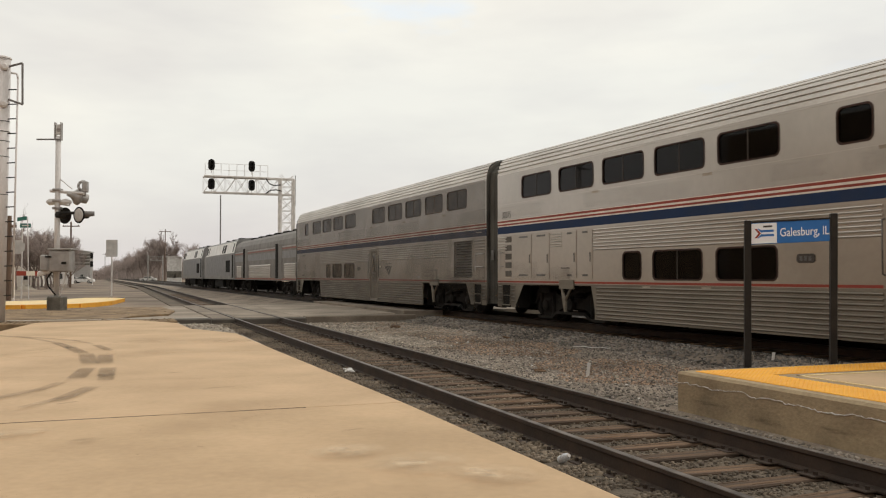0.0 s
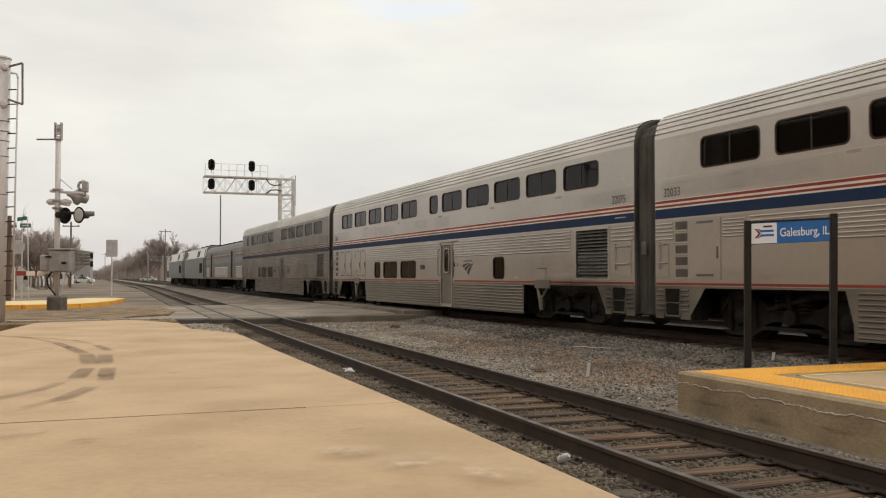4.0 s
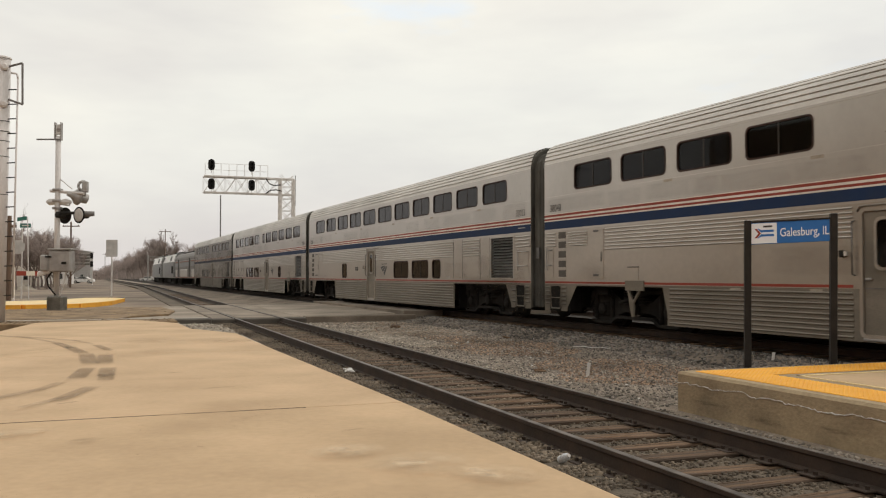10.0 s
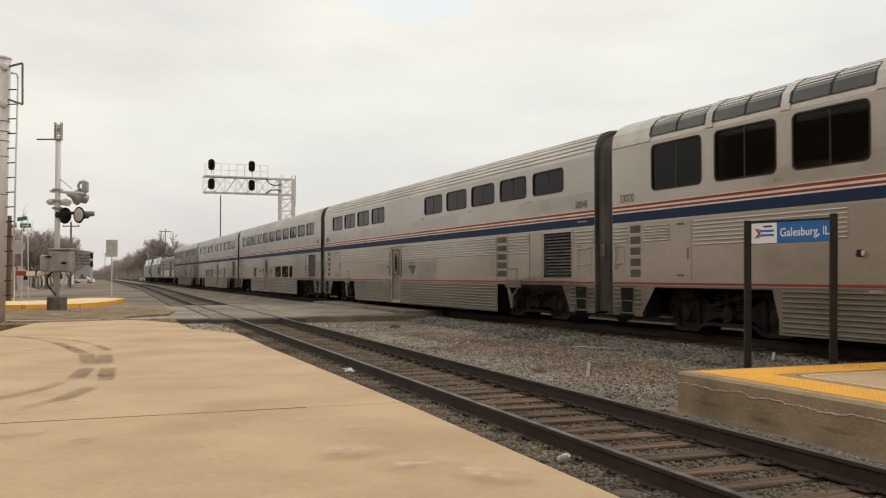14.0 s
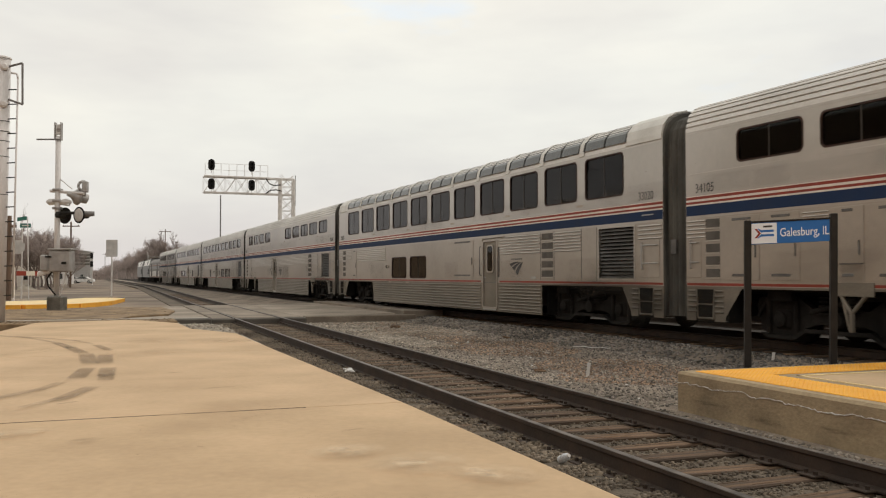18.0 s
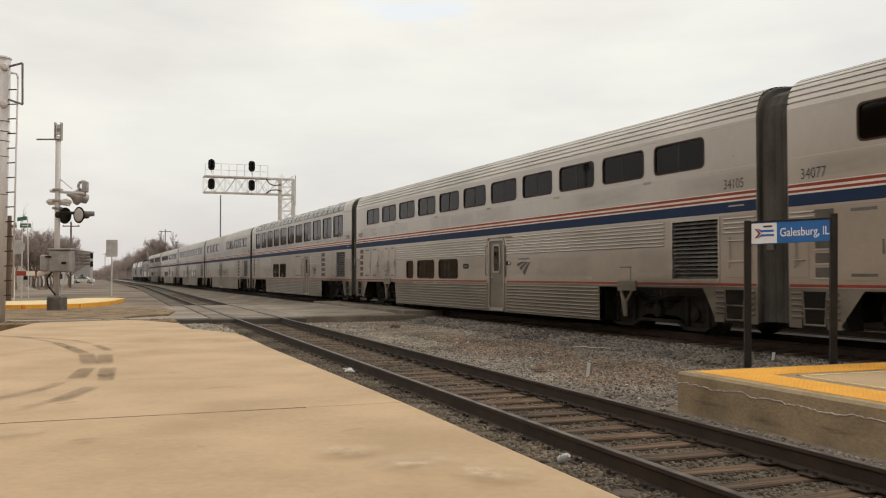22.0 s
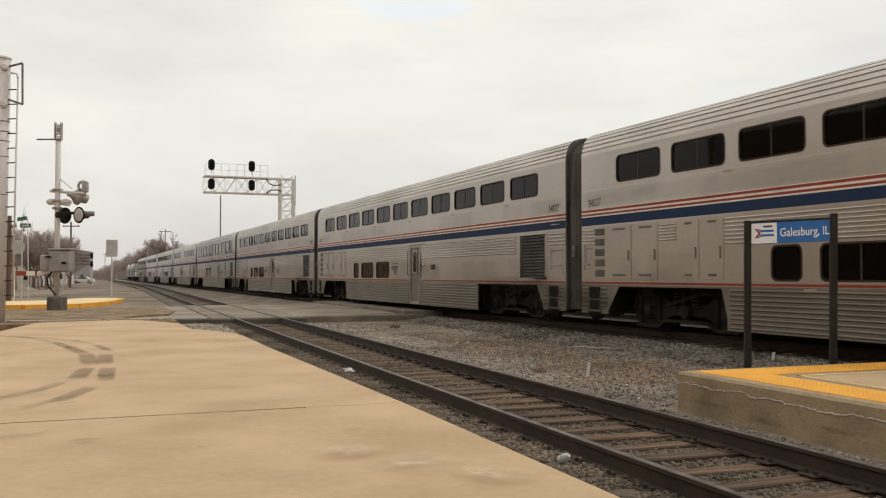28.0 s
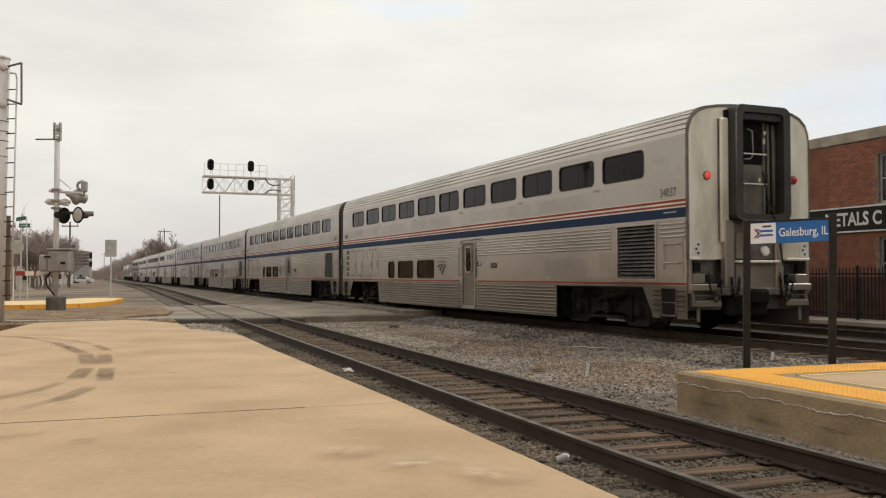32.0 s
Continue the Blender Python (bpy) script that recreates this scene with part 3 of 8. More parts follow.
def bogie_shape():
    """Cast side frames with deep pedestals, springs, axle boxes, dampers and brake gear; the wheels are apart."""
    sh = Shape()
    for s in (-1, 1):
        x = s * 1.12
        frame_line = [(-1.98, 0.70), (-1.92, 0.86), (-0.95, 0.88), (-0.6, 0.66), (0.6, 0.66), (0.95, 0.88), (1.92, 0.86), (1.98, 0.70)]
        sh.sweep(frame_line + [(1.86, 0.26), (1.62, 0.16), (0.98, 0.16), (0.76, 0.32), (0.5, 0.40), (-0.5, 0.40), (-0.76, 0.32), (-0.98, 0.16), (-1.62, 0.16), (-1.86, 0.26)],
                 [lambda y, z: (x - 0.07, y, z), lambda y, z: (x + 0.07, y, z)], closed=True)
        sh.sweep([(-1.80, 0.20), (-1.60, 0.10), (-0.95, 0.10), (-0.7, 0.24), (0.7, 0.24), (0.95, 0.10), (1.60, 0.10), (1.80, 0.20), (1.58, 0.17), (0.98, 0.17), (0.72, 0.31), (-0.72, 0.31), (-0.98, 0.17), (-1.58, 0.17)],
                 [lambda y, z: (x + s * 0.05, y, z), lambda y, z: (x + s * 0.17, y, z)], closed=True)
        for y in (-1.3, 1.3):
            sh.box(x - 0.12, x + 0.14, y - 0.20, y + 0.20, 0.28, 0.64, 0.04)
            sh.disc((x + s * 0.14, y, 0.46), (s, 0, 0), [(0, 0.15), (0.05, 0.14), (0.08, 0.06)], 14)
            for k in (-0.34, 0.34):
                sh.tube((x + s * 0.09, y + k, 0.20), (x + s * 0.09, y + k, 0.80), 0.055, n=8)
        for y in (-0.3, 0.3):
            for k in range(6):
                sh.disc((x + s * 0.05, y, 0.58 + k * 0.07), (0, 0, 1), [(0, 0.15), (0.035, 0.15)], 10)
        sh.box(x - 0.06, x + 0.10, -1.02, -0.72, 0.36, 0.60, 0.03)
        sh.box(x - 0.06, x + 0.10, 0.72, 1.02, 0.36, 0.60, 0.03)
        sh.tube((x + s * 0.16, -0.95, 0.98), (x + s * 0.16, 0.55, 0.62), 0.05)
        sh.disc((x + s * 0.10, 0.0, 0.50), (s, 0, 0), [(0, 0.16), (0.10, 0.15), (0.12, 0.05)], 12)
        sh.tube((x + s * 0.12, 1.6, 0.92), (x + s * 0.12, 1.9, 0.50), 0.03, n=6)
    sh.box(-1.0, 1.0, -0.38, 0.38, 0.34, 0.95, 0.05)
    for y in (-1.9, 1.9):
        sh.box(-1.0, 1.0, y - 0.05, y + 0.05, 0.56, 0.76, 0.02)
    for y in (-0.72, 0.72):
        sh.box(-0.55, 0.55, y - 0.10, y + 0.10, 0.22, 0.62, 0.03)
    return sh


def rigging_shape():
    """Pipes, tanks and beams over a bogie, added to block light showing beneath the car."""
    sh = Shape()
    sh.box(-0.10, 0.10, -2.35, 2.35, 0.62, 1.0, 0.03)
    for s in (-1, 1):
        sh.tube((s * 0.95, -2.3, 0.96), (s * 0.95, 2.3, 0.96), 0.045, n=8)
        sh.tube((s * 1.30, -2.0, 0.93), (s * 1.30, -0.5, 0.93), 0.09, n=10)
        sh.box(s * 1.34 - 0.05, s * 1.34 + 0.05, 0.9, 1.5, 0.80, 1.0, 0.02)
        sh.box(s * 1.30 - 0.04, s * 1.30 + 0.04, -0.06, 0.06, 0.66, 1.0, 0.01)
    return sh


SOIL = soft_stain("brown_road_film", (0.13, 0.11, 0.086), 0.16)
PANEL_FILM = block_stain("panel_road_film", (0.20, 0.175, 0.145), 0.12, 0.30)
DUST_COAT = block_stain("even_brown_dust", (0.19, 0.163, 0.138), 0.44, 0.001, 0.6)
WIPED_FILM = block_stain("wiped_panel", (0.62, 0.59, 0.55), 0.12, 0.30)
SHADED_GRIME = soft_stain("shaded_black_film", (0.045, 0.038, 0.03), 0.9)


def stain(car, a, z, w, h, o, mat):
    """A stain on the side, w metres long and h high."""
    me = shared(("dirt_film", mat.name), lambda: Shape().add([(0, -1, -1), (0, 1, -1), (0, 1, 1), (0, -1, 1)], [(0, 1, 2, 3)]), mat)
    ob = part("dirt_film", me, None, car, "faint brown road film, darkened with shade at the low corners")
    ob.location, ob.scale = side(a, o, z), (1, w / 2, h / 2)
    return ob


def swoosh(car, a0, a1, zc):
    """The operator's mark: three plain curved bands that fan out to the left, and a row of small bars above."""
    w, sh = a1 - a0, Shape()
    edges = [((0.0, 0.087), (0.41, 0.184), (0.7, 0.141)), ((0.13, 0.012), (0.37, 0.116), (0.67, 0.124)), ((0.2, -0.016), (0.43, 0.093), (0.75, 0.136)),
             ((0.37, -0.108), (0.52, 0.047), (0.86, 0.127)), ((0.44, -0.148), (0.59, 0.03), (0.9, 0.13)), ((0.6, -0.24), (0.76, -0.039), (1.0, 0.139))]

    def point(edge, f):
        (x0, z0), (x1, z1), (x2, z2) = edge
        return side(a0 + w * (x0 * (1 - f) ** 2 + 2 * x1 * f * (1 - f) + x2 * f * f), 0.004, zc + z0 * (1 - f) ** 2 + 2 * z1 * f * (1 - f) + z2 * f * f)

    for k in (0, 2, 4):
        n = 9
        sh.add([point(edges[k], i / (n - 1)) for i in range(n)] + [point(edges[k + 1], i / (n - 1)) for i in range(n)], [(i, i + 1, n + i + 1, n + i) for i in range(n - 1)])
    for k in range(6):
        c0 = a0 + w * (0.12 + 0.14 * k)
        sbox(sh, c0, c0 + w * 0.085, 0.001, 0.004, zc + 0.21, zc + 0.25)
    return part("emblem", sh, EMBLEM_GREY, car, "dark grey swept emblem")


def side_text(car, text, a, z, size, mat, name):
    m = Matrix(((0, 0, -1, -(W + 0.003)), (-1, 0, 0, MID - a), (0, 1, 0, z), (0, 0, 0, 1)))
    return lettering(text, size, m, mat, name, car, 0.001, squeeze=0.85)


def coach_door(car, a0, a1, z0=0.28, z1=2.32):
    """A side door: recessed leaf with a tall round-cornered window, frame, hand rails and a lamp."""
    d = part("door", sbox(Shape(), a0, a1, -0.06, -0.02, z0, z1, 0.01), DIRTY_DIM_STEEL, car, "narrow stainless steel side door")
    c = (a0 + a1) / 2
    part("door_frame", ring_shape(a0 - 0.06, a1 + 0.06, z0 - 0.02, z1 + 0.06, 0.10, 0.06, -0.06, 0.018), STEEL_LOW, car)
    part("window_frame", ring_shape(c - 0.24, c + 0.24, 1.36, 2.22, 0.12, 0.05, -0.02, 0.012), STEEL_LOW, d)
    part("pane", plate_shape(c - 0.20, c + 0.20, 1.40, 2.18, 0.09, -0.018, -0.004), GLASS, d, "dark tall door pane")
    part("handle", sbox(Shape(), a0 + 0.05, a0 + 0.16, -0.02, 0.03, 1.2, 1.24, 0.01), GREY_PAINT, d)
    sh = Shape().bent([side(a0 - 0.17, 0, 1.28), side(a0 - 0.17, 0.06, 1.30), side(a0 - 0.17, 0.06, 2.16), side(a0 - 0.17, 0, 2.18)], 0.013)
    part("hand_rail", sh, LOUVRE, car, "dark vertical hand rail", smooth=True)
    # a raised plate; the recess is only its dark colour
    part("grip_recess", plate_shape(a1 + 0.09, a1 + 0.19, 1.22, 2.14, 0.04, -0.01, 0.006), FOOTHOLD, car, "shaded upright grip recess")
    part("gutter", Shape().bent([side(a0 - 0.10, 0.01, 2.33), side(a0 - 0.04, 0.03, 2.41), side(a1 + 0.55, 0.03, 2.43)], 0.016, 6), STEEL_LOW, car, smooth=True)
    part("seam", sbox(Shape(), a0 + 0.02, a1 - 0.02, -0.02, -0.012, 1.06, 1.075), LOUVRE, d)
    part("step", sbox(Shape(), a0, a1, -0.1, 0.03, z0 - 0.06, z0 - 0.02, 0.01), GREY_PAINT, car)


def equipment_doors(car, spans, vents=()):
    """Flat cabinet doors behind the front bogie, with hinges and small slots, each a part."""
    for a0, a1 in spans:
        d = part("cabinet_door", sbox(Shape(), a0 + 0.012, a1 - 0.012, 0.0, 0.012, 1.19, 2.43, 0.004), STEEL_LOW, car)
        sh = Shape()
        if a1 - a0 > 0.62:
            for z in (1.26, 2.34):
                part("door_slot", sbox(Shape(), a0 + 0.22, a1 - 0.22, 0.012, 0.02, z, z + 0.05, 0.004), LOUVRE, d)
        part("handle", sbox(sh, a1 - 0.12, a1 - 0.09, 0.012, 0.03, 1.62, 1.86, 0.006), LOUVRE, d)
    for a0, a1 in vents:
        part("vent_panel", flutes(a0 + 0.03, a1 - 0.03, 2.02, 2.41, 6), STEEL_FLUTE, car)


def louvre(car, a0=23.03, a1=24.47, z0=1.21, z1=2.40, blades=14):
    lv = part("louvre", ring_shape(a0 - 0.05, a1 + 0.05, z0 - 0.05, z1 + 0.05, 0.03, 0.05, -0.08, 0.012), STEEL, car, "large dark air intake louvre")
    step = (z1 - z0) / blades
    for i in range(blades):
        sh = Shape()
        z = z0 + (i + 0.5) * step
        sh.add([side(a0, -0.075, z + step * 0.35), side(a1, -0.075, z + step * 0.35), side(a1, -0.005, z - step * 0.30), side(a0, -0.005, z - step * 0.30),
                side(a0, -0.075, z + step * 0.22), side(a1, -0.075, z + step * 0.22), side(a1, -0.005, z - step * 0.42), side(a0, -0.005, z - step * 0.42)],
               [(0, 1, 2, 3), (4, 7, 6, 5), (3, 2, 6, 7), (0, 4, 5, 1)])
        part("slat", sh, LOUVRE, lv)
    # black sheet: the shade behind the slats is put into its colour
    part("louvre_back", sbox(Shape(), a0, a1, -0.10, -0.09, z0, z1), NEAR_BLACK, lv)


def end_steps(car, a0, a1):
    """The sill at a car's corner, with ribs either side of a dark step well and a stirrup."""
    c, w = (a0 + a1) / 2, (a1 - a0)
    # no well is cut; a near-black block carries its shade
    part("step_well", sbox(Shape(), c - w * 0.26, c + w * 0.22, -0.35, 0.004, 0.36, 1.0), NEAR_BLACK, car, "dark block for a step well, its shade put into the colour")
    for b0, b1 in ((a0 + 0.05, c - w * 0.24), (c + w * 0.24, a1 - 0.05)):
        part("sill_fluting", flutes(b0, b1, 0.50, 1.02, 5), DIRTY_DIM_FLUTE, car)
    sh = Shape().bent([side(c - w * 0.24, 0.01, 1.0), side(c - w * 0.2, 0.01, 0.42), side(c + w * 0.2, 0.01, 0.42), side(c + w * 0.24, 0.01, 1.0)], 0.02)
    sh.tube(side(c - w * 0.22, 0.01, 0.7), side(c + w * 0.22, 0.01, 0.7), 0.014)
    part("stirrup", sh, DIRTY_DIM_STEEL, car)


def grab_panel(car, a0, a1):
    for z in (1.55, 1.95):
        part("grab_rail", Shape().bent([side(a0 + 0.08, 0, z), side(a0 + 0.08, 0.05, z), side(a1 - 0.08, 0.05, z), side(a1 - 0.08, 0, z)], 0.014), GREY_PAINT, car)
    part("grab_rail", Shape().bent([side(a0 + 0.08, 0.0, 1.42), side(a0 + 0.08, 0.04, 1.44), side(a0 + 0.08, 0.04, 2.0), side(a0 + 0.08, 0.0, 2.02)], 0.012), GREY_PAINT, car)
    part("flush_panel", sbox(Shape(), a0, a1, 0, 0.008, 1.24, 2.08, 0.003), STEEL_LOW, car)


def ladder_holes(car, a0, a1):
    """A column of dark square foot holes."""
    for i in range(5):
        z = 1.24 + i * 0.25
        h = part("foothold", sbox(Shape(), a0, a1, -0.06, 0.005, z, z + 0.18, 0.01), FOOTHOLD, car)
        part("rung", sbox(Shape(), a0, a1, 0.005, 0.02, z - 0.035, z - 0.01, 0.004), STEEL, h)


def flap_box(car, a0, a1):
    """A small plate on the sill with a hatch above it and a Y-shaped strut below."""
    c, w = (a0 + a1) / 2, a1 - a0
    part("cover_plate", sbox(Shape(), a0, a1 + 0.12, 0.0, 0.03, 0.93, 1.16, 0.006), DIRTY_DIM_STEEL, car)
    hatch = part("hatch", sbox(Shape(), c - w * 0.33, c + w * 0.33, 0.0, 0.012, 1.17, 1.46, 0.004), STEEL_LOW, car)
    part("hinge", sbox(Shape(), c - w * 0.36, c + w * 0.36, 0.0, 0.022, 1.46, 1.485, 0.004), LOUVRE, hatch)
    sh = Shape()
    sh.tube(side(c - w * 0.34, 0.0, 0.94), side(c - w * 0.02, 0.01, 0.66), 0.035, n=6)
    sh.tube(side(c + w * 0.42, 0.0, 0.94), side(c + w * 0.02, 0.01, 0.66), 0.035, n=6)
    sh.tube(side(c - w * 0.30, 0.0, 0.94), side(c - w * 0.06, 0.01, 0.36), 0.04, 0.03, n=6)
    sh.tube(side(c, 0.01, 0.70), side(c, 0.01, 0.34), 0.045, n=6)
    part("strut", sh, DIRTY_DIM_STEEL, car)


def end_fittings(car, g, y0, s, prof):
    """What only the last car shows: trim, door and curtain in the gangway, tail lamps, posts, steps and sockets."""
    def block(name, x0, x1, e0, e1, z0, z1, mat, parent=car, label="", b=0.012):
        return part(name, Shape().box(x0, x1, y0 + s * e0, y0 + s * e1, z0, z1, b), mat, parent, label)

    n = len(prof)
    rim = Shape()
    rim.add([(x * k, y0 + s * e, z if z < 2 else 2 + (z - 2) * k) for k, e in ((1.006, -0.02), (1.006, 0.05), (0.985, 0.05)) for x, z in prof],
            [(r * n + i, r * n + i + 1, (r + 1) * n + i + 1, (r + 1) * n + i) for r in range(2) for i in range(n - 1)])
    part("end_trim", rim, DARK_STEEL, car, "dark edging round the end wall")
    # pale line that draws the highlight along the rounded corner
    edge = rounded(-0.655, 0.825, 2.445, 4.885, 0.18)
    part("frame_edge", Shape().bent([(x, y0 + s * 0.362, z) for x, z in edge[5:16]], 0.012, 6), LOUVRE, g, "pale edge, the corner's highlight put into its colour", smooth=True)
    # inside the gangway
    block("door_panel", -0.45, 0.30, 0.06, 0.075, 2.60, 3.66, DARK_STEEL, g, "scuffed lower door panel")
    block("door_post", 0.29, 0.35, 0.06, 0.12, 2.60, 4.70, DARK_STEEL, g)
    block("inner_hood", -0.46, 0.63, 0.06, 0.30, 4.58, 4.735, RUBBER, g)
    for x, w, mat in ((0.40, 0.030, DARK_STEEL), (0.47, 0.022, NEAR_BLACK), (0.54, 0.034, DARK_STEEL), (0.60, 0.02, RUBBER)):
        part("curtain_fold", Shape().tube((x, y0 + s * 0.15, 2.62), (x, y0 + s * 0.13, 4.55), w, n=8), mat, g, smooth=True)
    for z in (3.22, 3.86):
        block("door_bar", -0.32, 0.30, 0.20, 0.22, z, z + 0.028, WHITE, g, "pale bar across the end door", 0.004)
    part("grab_loop", Shape().bent([(-0.18, y0 + s * 0.16, 4.42), (-0.06, y0 + s * 0.18, 4.36), (-0.04, y0 + s * 0.18, 3.86), (-0.12, y0 + s * 0.18, 3.77), (-0.28, y0 + s * 0.18, 3.76)], 0.014, 6), GREY_PAINT, g, smooth=True)
    for x, z, h in ((0.22, 4.10, 0.12), (0.24, 4.30, 0.08), (0.08, 3.28, 0.09)):
        block("door_hook", x, x + 0.035, 0.18, 0.22, z, z + h, WHITE, g, "", 0.004)
    part("strap", Shape().bent([(0.20, y0 + s * 0.2, 3.5), (0.24, y0 + s * 0.3, 2.9), (0.36, y0 + s * 0.42, 2.4), (0.50, y0 + s * 0.45, 1.5)], 0.018), BLACK, g)
    # lamps and notices
    for x, mat in ((-1.17, LAMP_RED), (1.20, RED_LENS)):
        lamp = part("tail_lamp", Shape().disc((x, y0 + s * 0.03, 3.38), (0, s, 0), [(0, 0.10), (0.03, 0.095), (0.04, 0.085)], 16), DARK_STEEL, car, "round red tail lamp")
        part("lens", Shape().disc((x, y0 + s * 0.07, 3.38), (0, s, 0), [(0, 0.075), (0.03, 0.065), (0.055, 0.03)], 16), mat, lamp)
    for x in (-1.44, 1.47):
        nt = block("notice", x - 0.11, x + 0.11, 0.044, 0.05, 1.68, 1.98, WHITE_PAINT, car, "small white notice with dark marks", 0)
        for k, dx in enumerate((0.03, -0.02, 0.03)):
            block("notice_mark", x + dx - 0.03, x + dx + 0.03, 0.05, 0.053, 1.72 + k * 0.09, 1.77 + k * 0.09, DARK_INK, nt, "", 0)
    # posts and panels
    post = block("channel_post", -0.88, -0.66, 0.0, 0.15, 1.97, 4.62, STEEL_END, car, "upright steel channel post", 0.03)
    # dark strip that paints the shaded side face of the post
    block("channel_groove", -0.885, -0.87, 0.05, 0.11, 2.0, 4.6, DARK_STEEL, post, "", 0)
    block("post_foot", -0.72, -0.64, 0.02, 0.12, 4.55, 4.80, NEAR_BLACK, post)
    for x0, x1 in ((-0.80, -0.56), (0.56, 0.78)):
        block("lower_post", x0, x1, 0.0, 0.18, 1.02, 2.44, STEEL_LOW, car, "pale lower post", 0.02)
    # recess plate: grime and the shade of the recess are both in its colour
    block("lower_end", -1.56, 1.56, -0.20, -0.10, 0.55, 1.66, DARK_STEEL, car, "dark recess behind the steps, grime and shade in its colour", 0)
    block("buffer_panel", -0.55, 0.55, 0.0, 0.10, 1.62, 2.42, DARK_STEEL, car, "", 0.02)
    block("buffer_panel", -0.48, -0.10, 0.10, 0.13, 1.64, 2.20, DIRTY_DIM_STEEL, car, "dirty steel panel below the gangway", 0.01)
    block("end_shelf", -0.52, 0.60, 0.0, 0.26, 1.545, 1.60, STEEL_END, car)
    block("drawgear_panel", -0.50, 0.55, 0.0, 0.16, 0.95, 1.54, DIRTY_DIM_STEEL, car, "dirty steel panel above the coupler", 0.02)
    block("buffer_beam", -1.0, 0.95, 0.0, 0.20, 0.86, 1.02, DARK_STEEL, car, "dark brown buffer beam", 0.02)
    part("gauge", Shape().disc((0.24, y0 + s * 0.18, 1.80), (0.1, s, 0.2), [(0, 0.11), (0.05, 0.10), (0.06, 0.06)], 16), WHITE_PAINT, car, "round pale cover")
    # corner steps on both sides
    for sx in (-1, 1):
        def corner_block(name, xa, xb, e0, e1, z0, z1, mat, label=""):
            x0, x1 = sorted((sx * xa, sx * xb))
            return block(name, x0, x1, e0, e1, z0, z1, mat, car, label)
        corner_block("end_ledge", 0.96, 1.62, -0.06, 0.09, 1.60, 1.66, STEEL_END)
        corner_block("corner_pillar", 1.56, 1.64, -0.10, 0.05, 0.90, 1.62, STEEL_LOW)
        corner_block("socket_box", 1.24, 1.55, -0.10, 0.06, 1.12, 1.31, STEEL_LOW, "pale socket box")
        corner_block("cable_socket", 1.02, 1.20, -0.10, 0.10, 1.14, 1.30, RUBBER, "black greasy cable socket")
        corner_block("cable_socket", 1.32, 1.50, -0.10, 0.02, 1.36, 1.54, NEAR_BLACK)
        corner_block("end_step", 0.98, 1.62, -0.08, 0.12, 0.96, 1.10, STEEL_LOW, "worn steel step plate")
        corner_block("step_rod", 1.05, 1.50, 0.02, 0.05, 0.84, 0.87, DIRTY_DIM_STEEL)
        corner_block("end_step", 0.88, 1.52, -0.08, 0.14, 0.62, 0.75, DIRTY_DIM_STEEL, "worn steel lower step plate")
        for xa in (0.90, 1.50):
            corner_block("step_bracket", xa, xa + 0.07, -0.06, 0.06, 0.62, 1.0, DIRTY_DIM_STEEL)
        corner_block("stirrup", 1.34, 1.42, -0.02, 0.02, 0.30, 0.62, DIRTY_DIM_STEEL)
    for x, h, r in ((-0.60, 0.42, 0.1), (0.72, 0.45, 0.1)):
        pts = [(x + r * math.cos(math.pi * i / 8), y0 + s * 0.24, 1.25 - h * math.sin(math.pi * i / 8)) for i in range(9)]
        part("jumper_cable", Shape().bent(pts, 0.03, 7), BLACK, car, smooth=True)
    block("coupler_yoke", -0.7, 0.4, -0.2, 0.12, 0.42, 0.88, NEAR_BLACK, car, "", 0.05)


